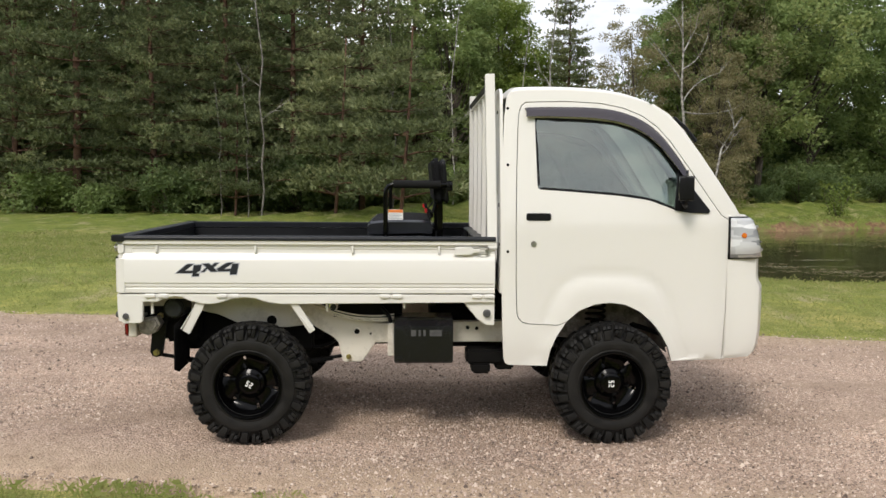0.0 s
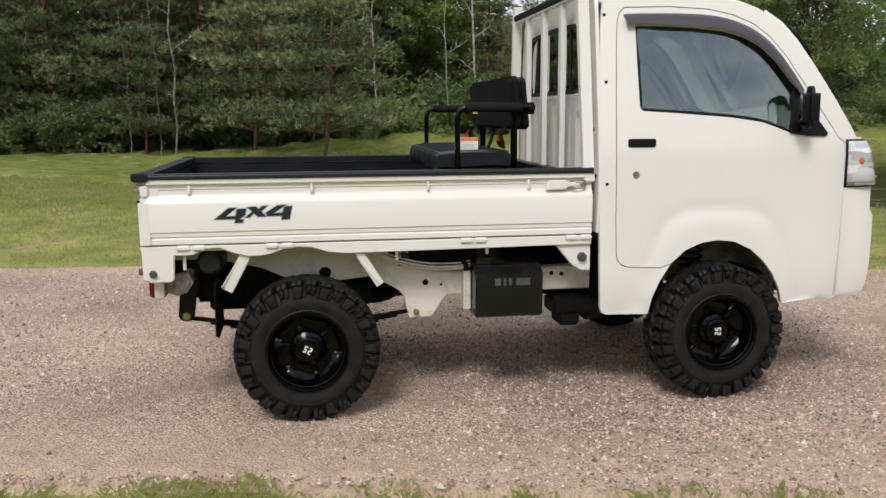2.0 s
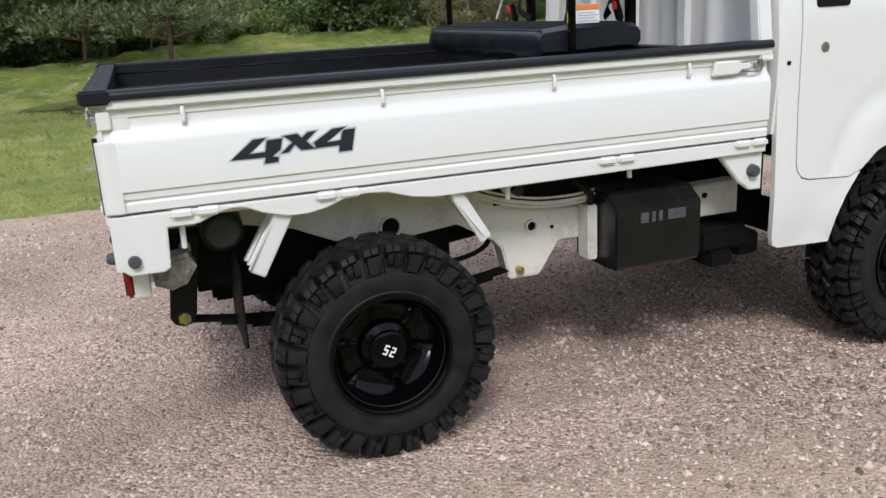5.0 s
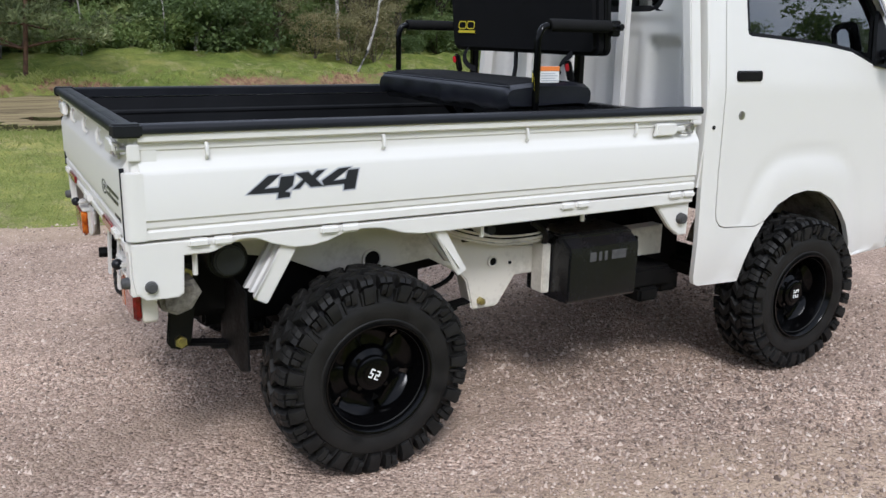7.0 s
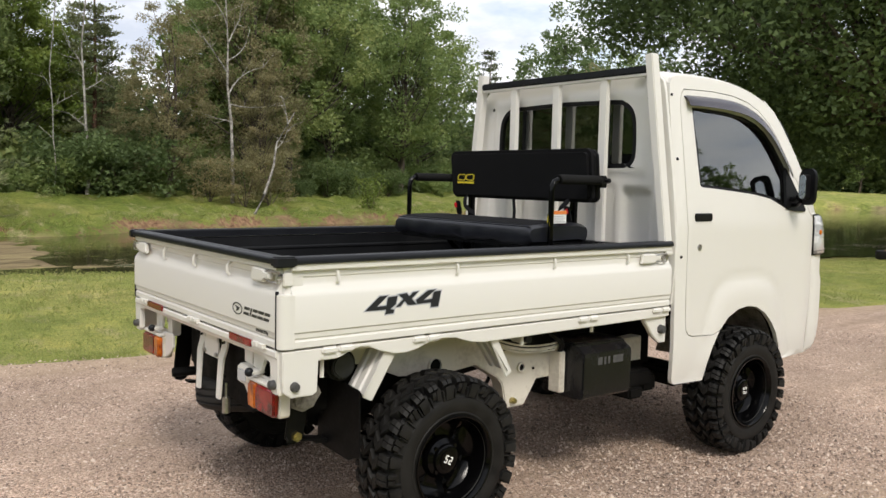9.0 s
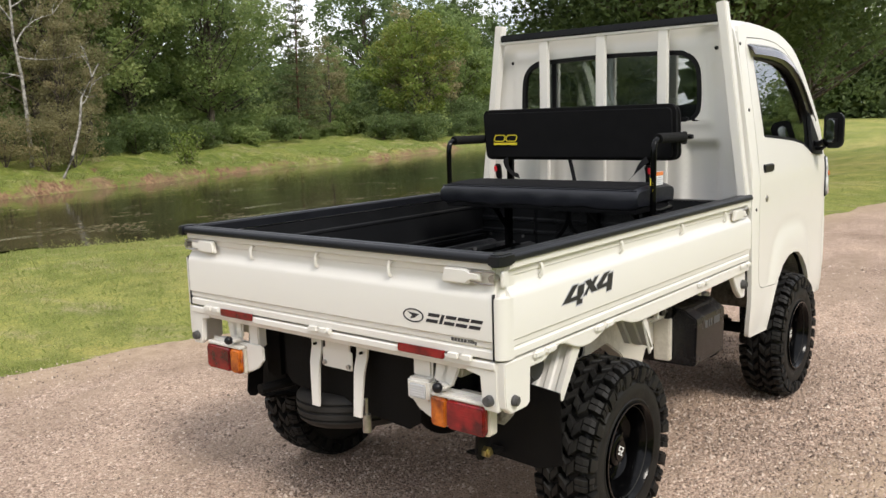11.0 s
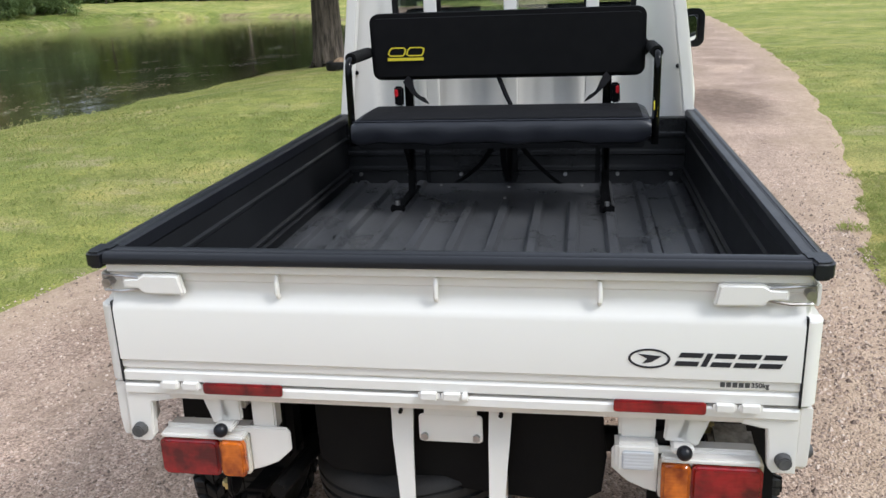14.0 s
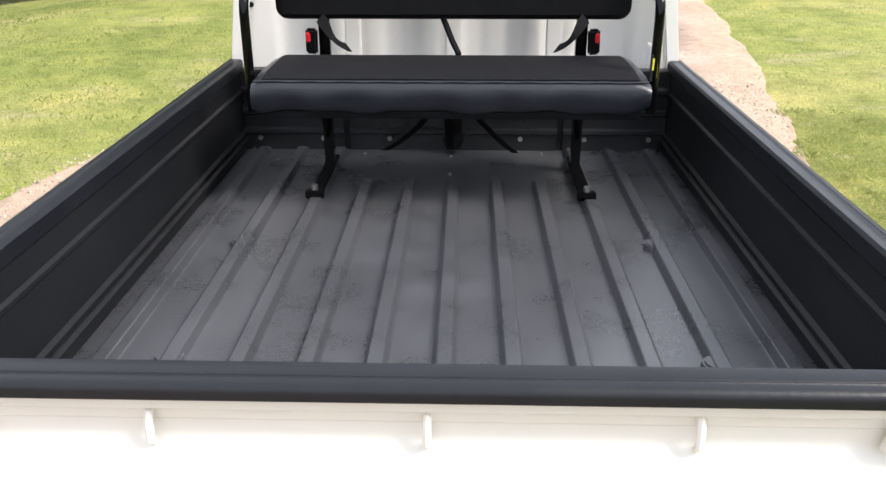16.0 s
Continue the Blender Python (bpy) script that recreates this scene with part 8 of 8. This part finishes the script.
for y0, w in ((0.442, 0.066), (0.372, 0.066)):
    o = [(y0, 1.358), (y0 - 0.010, 1.350), (y0 - w + 0.008, 1.350), (y0 - w, 1.358), (y0 - w - 0.006, 1.376), (y0 - w + 0.004, 1.384), (y0 - 0.016, 1.384), (y0 - 0.006, 1.374)]
    back_shape(bm, o, grown(o, -0.0045))
part("back_logo", bm, "yellow", backrest, "yellow outlined logo shape", 0)
bm = bmesh.new()
back_shape(bm, [(0.444, 1.334), (0.306, 1.334), (0.306, 1.345), (0.444, 1.345)])
part("back_logo_bar", bm, "yellow", backrest, "yellow bar below the logo", 0)

for sgn in (-1, 1):
    bm = bmesh.new()
    tube(bm, [(0.70, sgn * 0.530, 1.058), (0.70, sgn * 0.530, 1.31), (0.704, sgn * 0.530, 1.335), (0.716, sgn * 0.530, 1.353), (0.738, sgn * 0.530, 1.362), (0.80, sgn * 0.530, 1.364), (1.06, sgn * 0.530, 1.362)], 0.0125, 12)
    tube(bm, [(0.70, sgn * 0.530, 1.07), (0.78, sgn * 0.52, 1.062), (0.94, sgn * 0.50, 1.062)], 0.011, 10)
    arm = part("armrest", bm, "black_gloss", bench, "black tubular armrest")
    bm = bmesh.new()
    tube(bm, [(0.742, sgn * 0.530, 1.362), (0.75, sgn * 0.530, 1.3635), (0.99, sgn * 0.530, 1.363), (0.998, sgn * 0.530, 1.363)], 0.0215, 14)
    part("foam_grip", bm, "foam", arm, "black foam grip")
    bm = bmesh.new()
    cyl(bm, (1.04, sgn * 0.50, 1.362), (1.04, sgn * 0.555, 1.362), 0.010, seg=10)
    box(bm, 1.02, 1.062, sgn * 0.509, sgn * 0.522, 1.33, 1.385, 0.004)
    part("arm_pivot", bm, "black_plastic", arm)
    bm = bmesh.new()
    box(bm, 0.985, 1.015, sgn * 0.375 - 0.016, sgn * 0.375 + 0.016, 1.06, 1.30, 0.005)
    part("back_post", bm, "black_gloss", bench, "black steel post")
    bm = bmesh.new()
    box(bm, 0.955, 0.995, sgn * 0.375 - 0.014, sgn * 0.375 + 0.014, 0.82, 1.065, 0.004)
    obox(bm, (0.985, sgn * 0.375, 0.90), (0.83, sgn * 0.375, 1.06), 0.012, 0.026, 0.003)
    leg = part("leg", bm, "black_gloss", bench, "black steel leg")
    bm = bmesh.new()
    box(bm, 0.675, 1.06, sgn * 0.375 - 0.018, sgn * 0.375 + 0.018, 0.8172, 0.830, 0.003)
    box(bm, 0.675, 0.70, sgn * 0.375 - 0.026, sgn * 0.375 + 0.026, 0.8172, 0.842, 0.004)
    part("foot_bar", bm, "black_gloss", leg)
    bm = bmesh.new()
    cyl(bm, (0.688, sgn * 0.375, 0.84), (0.688, sgn * 0.375, 0.856), 0.009, seg=6)
    part("foot_bolt", bm, "steel", leg, "bright foot bolt")
    bm = bmesh.new()
    rows = []
    for k in range(13):
        t = k / 12
        a = math.pi * t
        x, y, z = 0.955 - 0.03 * math.sin(a), sgn * (0.39 - 0.10 * t), 1.170 + 0.085 * (1 - t) ** 1.3
        rows.append([(x, y, z), (x + 0.012, y - sgn * 0.02 * math.cos(a), z + 0.024), (x + 0.014, y - sgn * 0.02 * math.cos(a), z + 0.024), (x + 0.002, y, z)])
    grid(bm, rows, True)
    bmesh.ops.recalc_face_normals(bm, faces=bm.faces[:])
    belt = part("seat_belt", bm, "fabric", bench, "black webbing belt lying looped", 60)
    bm = bmesh.new()
    obox(bm, (0.945, sgn * 0.405, 1.168), (0.925, sgn * 0.40, 1.242), 0.034, 0.018, 0.006, (1, 0, 0))
    buckle = part("buckle", bm, "black_plastic", belt, "black belt buckle with a red button")
    bm = bmesh.new()
    obox(bm, (0.921, sgn * 0.410, 1.205), (0.917, sgn * 0.410, 1.232), 0.012, 0.014, 0.003, (1, 0, 0))
    part("button", bm, "red_button", buckle, "red buckle button")
bm = bmesh.new()
tube(bm, [(0.99, 0.03, 1.27), (0.97, 0.0, 1.20), (0.95, -0.02, 1.165)], 0.009, 6)
part("belt_strap", bm, "fabric", bench, "black centre strap")
bm = bmesh.new()
box(bm, 1.150, 1.192, -0.028, 0.028, 0.83, 1.02, 0.004)
prism(bm, [(-0.036, 0.86), (0.036, 0.86), (0.024, 0.83), (-0.024, 0.83)], "x", 1.140, 1.152, 0.002)
part("centre_bracket", bm, "black_gloss", front_wall, "black steel bracket on the front wall")
for y in (0.64, 0.43, 0.21, -0.22, -0.43, -0.64):
    bm = bmesh.new()
    cyl(bm, (1.192, y, 0.846), (1.184, y, 0.846), 0.008, seg=10)
    part("wall_bolt", bm, "steel", front_wall, "small bright bolt")
for pts in ([(0.955, 0.01, 1.07), (0.96, 0.012, 0.96), (1.12, 0.01, 0.83)], [(1.0, 0.03, 1.06), (1.06, 0.09, 0.94), (1.10, 0.17, 0.86), (1.12, 0.22, 0.825)], [(1.0, -0.01, 1.06), (1.05, -0.08, 0.95), (1.08, -0.15, 0.87), (1.10, -0.20, 0.825)]):
    bm = bmesh.new()
    path = smooth_line(pts, 6)
    rows = [[(x, y - 0.011, z + 0.002), (x, y + 0.011, z + 0.002), (x, y + 0.011, z), (x, y - 0.011, z)] for x, y, z in path]
    grid(bm, rows, True)
    bmesh.ops.recalc_face_normals(bm, faces=bm.faces[:])
    part("strap", bm, "fabric", bench, "black hanging strap", 60)
bm = bmesh.new()
box(bm, 0.714, 0.795, -0.530, -0.5265, 1.172, 1.228, 0.001, 1)
lab = part("warning_label", bm, "white_print", bench, "white label with an orange band")
bm = bmesh.new()
box(bm, 0.715, 0.794, -0.5315, -0.5303, 1.212, 1.2275, 0)
part("label_band", bm, "orange_print", lab, "orange band", 0)
bm = bmesh.new()
for k in range(4):
    box(bm, 0.719, 0.789 - 0.012 * (k % 2), -0.5315, -0.5303, 1.178 + 0.008 * k, 1.181 + 0.008 * k, 0)
part("label_lines", bm, "decal_grey", lab, "grey lines of small print", 0)
bm = bmesh.new()
box(bm, 0.690, 0.694, -0.535, -0.517, 1.145, 1.215, 0.001, 1)
tag = part("hang_tag", bm, "stripe", bench, "small black tag with yellow print")
bm = bmesh.new()
box(bm, 0.6885, 0.6898, -0.531, -0.521, 1.175, 1.205, 0)
box(bm, 0.6885, 0.6898, -0.5345, -0.532, 1.148, 1.19, 0)
part("tag_print", bm, "yellow", tag, "yellow print", 0)

# ---- single trees and things by the pond ----


def bare_birch(base, top, lean_pts, branches, r, name, label, bark="birch"):
    t = Tree(1000 + int(base[0] * 7))
    t.limb(lean_pts, r, 0.02, 7)
    g = t.rng
    for f, d, ln in branches:
        i = f * (len(lean_pts) - 1)
        p = np.array(lean_pts[int(i)]) * (1 - i % 1) + np.array(lean_pts[min(int(i) + 1, len(lean_pts) - 1)]) * (i % 1)
        q = p + np.array(d) / np.linalg.norm(d) * ln
        pts = curve_to(p, q, g, 0.12, 6)
        t.limb(pts, r * 0.42, 0.008, 5)
        for k in range(4):
            a = pts[g.integers(2, 6)]
            t.limb(curve_to(a, a + (q - p) * 0.3 + g.normal(size=3) * 0.35, g), 0.014, 0.004, 4)
    ob = t.finish(name, label, bark, "leaf_dry", "bare birches")
    ob.location = (base[0], base[1], float(height([base])[0]) - 0.05)
    return ob


bare_birch((11.7, 28.2), 9, [(0, 0, 0), (0.0, 0, 1.6), (-0.06, 0, 3.2), (-0.22, 0, 4.6), (-0.2, 0, 6.2), (-0.3, 0, 8.2)],
           [(0.66, (-1.5, -0.2, 1.8), 2.4), (0.55, (1.4, 0.2, 1.1), 2.0), (0.5, (1.6, 0, 0.05), 1.9), (0.72, (1.1, 0.3, 1.2), 1.4), (0.8, (0.6, 0, 1.2), 1.2), (0.86, (-0.5, 0, 1.0), 1.0), (0.4, (-0.8, 0.3, 0.15), 0.9)], 0.085, "birch_tree", "half-dead white birch with bare forked limbs")
bare_birch((10.9, 24.5), 4, [(0, 0, 0), (0.42, 0.05, 0.75), (0.78, 0.1, 1.7), (0.94, 0.15, 2.6), (1.40, 0.2, 3.3), (1.70, 0.25, 3.75)],
           [(0.55, (0.5, 0, 0.9), 1.0), (0.8, (-0.2, 0, 1.0), 0.9)], 0.06, "birch_tree", "thin white birch leaning over the bank")
for x, y, s in ((-4.4, 24.3, 1.0), (-5.85, 24.5, 0.5), (-4.95, 24.7, 0.55), (0.05, 28.4, 1.0)):
    b = bare_birch((x, y), 9, [(0, 0, 0), (0.10, 0, 0.9), (0.02, 0.05, 1.8), (0.12 * s, 0, 2.7), (-0.05, 0.05, 4.0), (0.08, 0.1, 5.4), (-0.12, 0.1, 7.0), (-0.3, 0.1, 9.5)], [(0.5, (0.7, 0.1, 0.5), 0.8), (0.62, (-0.8, 0.1, 0.6), 0.9)], 0.036, "birch_tree", "slim greyish birch stem before the pines", "stem")
    b.scale = (s, s, s)
for x, y, s in ((2.4, 27.6, 0.85), (5.3, 28.8, 0.8), (6.5, 29.2, 1.0)):
    b = bare_birch((x, y), 9, [(0, 0, 0), (0.12 * s, 0, 1.2), (0.0, 0.05, 2.5), (0.15 - 0.2 * s, 0, 3.8), (-0.1, 0.1, 5.4), (0.25, 0.1, 9.0)], [(0.4, (-0.6, 0.1, 0.5), 0.7), (0.6, (0.7, 0.1, 0.5), 0.9), (0.7, (-0.5, 0, 0.8), 0.8)], 0.075 * s ** 4, "birch_tree", "slim white birch stem at the wood's edge")
    b.scale = (s, s, s)
for x, y, s in ((11.9, 27.5, 0.75), (12.9, 27.4, 0.85), (10.6, 27.8, 0.65)):
    kinds.plant("shrub_c", x, y, s)
# sapling on the far bank
sap = Tree(77)
for k in range(9):
    a = 0.7 * k
    tip = np.array([0.55 * math.cos(a), 0.55 * math.sin(a), 1.1 + 0.5 * ((k * 37) % 10) / 10])
    pts = curve_to((0, 0, 0), tip, sap.rng)
    sap.limb(pts, 0.02, 0.005, 4)
    for q in pts[1:]:
        sap.leaves(q, 26, 0.30, 0.11)
ob = sap.finish("sapling", "light green willow sapling on the earth bank", "bark", "leaf_yellow", "")
ob["category"] = "bush"
ob.location = (17.5, 27.3, float(height([(17.5, 27.3)])[0]) - 0.03)
# thick old tree on the near bank and the shade tree on the far lawn
old = Tree(91)
g = old.rng
old.limb([(0, 0, -0.1), (0.02, 0, 0.35), (0.03, 0, 1.2), (-0.05, 0, 2.6), (0.1, 0.1, 4.2)], 0.46, 0.30, 18)
for k in range(8):
    a = 6.28 * k / 8
    old.limb([(0.55 * math.cos(a), 0.55 * math.sin(a), -0.08), (0.36 * math.cos(a), 0.36 * math.sin(a), 0.18), (0.26 * math.cos(a), 0.26 * math.sin(a), 0.7)], 0.09, 0.12, 6)
for k in range(300):
    d = g.normal(size=3)
    d /= np.linalg.norm(d)
    c = np.array([1.0, 1.5, 8.6]) + d * np.array([7.6, 7.6, 6.0]) * g.random() ** 0.4
    if k % 4 == 0:
        old.limb(curve_to((0.05, 0.05, 3.4), c, g), 0.09, 0.012, 5)
    old.leaves(c, 720, 1.5, 0.175)
ob = old.finish("shade_tree", "broad old tree with thick furrowed trunk by the pond", "bark", "leaf_dark", "")
ob.location = (20.0, 6.4, float(height([(20.0, 6.4)])[0]) - 0.03)
# worn tyre used as a planter, and a leaning slab with stones beside it
ring = thing("old_tyre", "worn black tyre lying flat in the grass, filled with earth", "tyre")
bm = bmesh.new()
revolve(bm, [(0.20, -0.085), (0.27, -0.10), (0.325, -0.085), (0.338, -0.05), (0.334, -0.02), (0.338, 0.0), (0.334, 0.02), (0.338, 0.05), (0.325, 0.085), (0.27, 0.10), (0.20, 0.085), (0.20, -0.085)], (0, 0, 0), 40)
bmesh.ops.transform(bm, matrix=Matrix.Rotation(radians(90), 4, "X"), verts=bm.verts[:])
bmesh.ops.translate(bm, vec=(0, 0, 0.09), verts=bm.verts[:])
part("tyre", bm, "rubber", ring, "", 40)
bm = bmesh.new()
rnd = random.Random(3)
rows = [[(0.26 * f * math.cos(a), 0.26 * f * math.sin(a), 0.10 + 0.16 * (1 - f * f) + rnd.uniform(-0.015, 0.015)) for a in (6.2832 * k / 16 for k in range(16))] for f in (1.0, 0.7, 0.4, 0.1)]
vs = grid(bm, rows, True)
bm.faces.new(vs[-1])
bmesh.ops.recalc_face_normals(bm, faces=bm.faces[:])
part("soil", bm, "dry_earth", ring, "heap of dry brown earth", 60)
ring.location = (16.25, 5.0, float(height([(16.25, 5.0)])[0]))
bm = bmesh.new()
prism(bm, [(-0.10, -0.03), (-0.04, -0.03), (0.16, 0.50), (0.10, 0.52)], "y", -0.17, 0.17, 0.008, 2)
slab = part("flat_stone", bm, "shed_grey")
slab.location, slab.rotation_euler = (15.9, 4.40, float(height([(15.9, 4.40)])[0])), (0, 0, radians(70))
tagged(slab, "grey stone slab leaning by the old tyre", "stone")
for k, (x, y, sx, sy, sz) in enumerate(((15.95, 3.95, 0.21, 0.16, 0.15), (16.3, 4.15, 0.15, 0.13, 0.24), (16.0, 4.15, 0.10, 0.12, 0.33))):
    bm = bmesh.new()
    bmesh.ops.create_icosphere(bm, subdivisions=2, radius=1.0)
    for v in bm.verts:
        q = v.co.copy()
        v.co = Vector((math.copysign(abs(q.x) ** 0.6, q.x) * sx, math.copysign(abs(q.y) ** 0.6, q.y) * sy, math.copysign(abs(q.z) ** 0.6, q.z) * sz + sz * 0.8)) * (1 + 0.08 * math.sin(7 * q.x + 3 * k) * math.cos(5 * q.y))
    st = part("field_stone", bm, "field_stone", None, "", 25)
    st.location = (x, y, float(height([(x, y)])[0]))
    tagged(st, "pinkish grey field stone beside the old tyre", "stone", "stones by the tree")
kinds.plant("leaf_e", 31.5, 7.4, 0.95)
kinds.plant("leaf_a", 66, -6.2, 0.85)
kinds.plant("leaf_a", 88, -22, 1.0)

# small gabled pump cover with lap siding, and a black pipe beside it
shed = thing("pump_cover", "small grey lap-sided pump cover with a gabled roof", "shed")
for k in range(4):
    bm = bmesh.new()
    prism(bm, [(-0.004, 0.01 + 0.088 * k), (0.0, 0.095 + 0.088 * k), (0.40, 0.095 + 0.088 * k), (0.404, 0.01 + 0.088 * k)], "x", -0.215, 0.215, 0.004, 1)
    part("siding_board", bm, "shed_grey", shed)
# gable filled near black for the shade below the roof overhang
bm = bmesh.new()
prism(bm, [(0.012, 0.358), (0.388, 0.358), (0.20, 0.53)], "x", -0.19, 0.19, 0.002, 1)
part("gable", bm, "dark", shed, "gable end coloured dark as shade under the roof")
for k, s in ((0, -1), (1, 1)):
    for c in range(3):
        f0, f1 = c / 3.0, (c + 1.15) / 3.0
        bm = bmesh.new()
        e = lambda f: (0.20 + s * (0.245 - 0.245 * f), 0.335 + 0.245 * f)
        (ya, za), (yb, zb) = e(f0), e(min(1, f1))
        prism(bm, [(ya, za + 0.016), (yb, zb + 0.008), (yb, zb), (ya, za)], "x", -0.25, 0.25, 0.002, 1)
        part("roof_board", bm, "shed_grey", shed, "weathered grey roof board")
shed.location = (-0.96, 12.1, float(height([(-0.90, 12.1)])[0]))
shed.scale = (1.22, 1.22, 1.3)
shed.rotation_euler = (0, 0, radians(12))
pipe = bmesh.new()
cyl(pipe, (0, 0, -0.05), (0, 0, 0.36), 0.026, 0.026, 14, 0.004)
cyl(pipe, (0, 0, 0.36), (0, 0, 0.40), 0.018, 0.012, 12, 0.003)
p = part("standpipe", pipe, "black_plastic")
p.location = (-0.67, 12.25, float(height([(-0.68, 12.3)])[0]))
tagged(p, "short black standpipe beside the pump cover", "pipe")
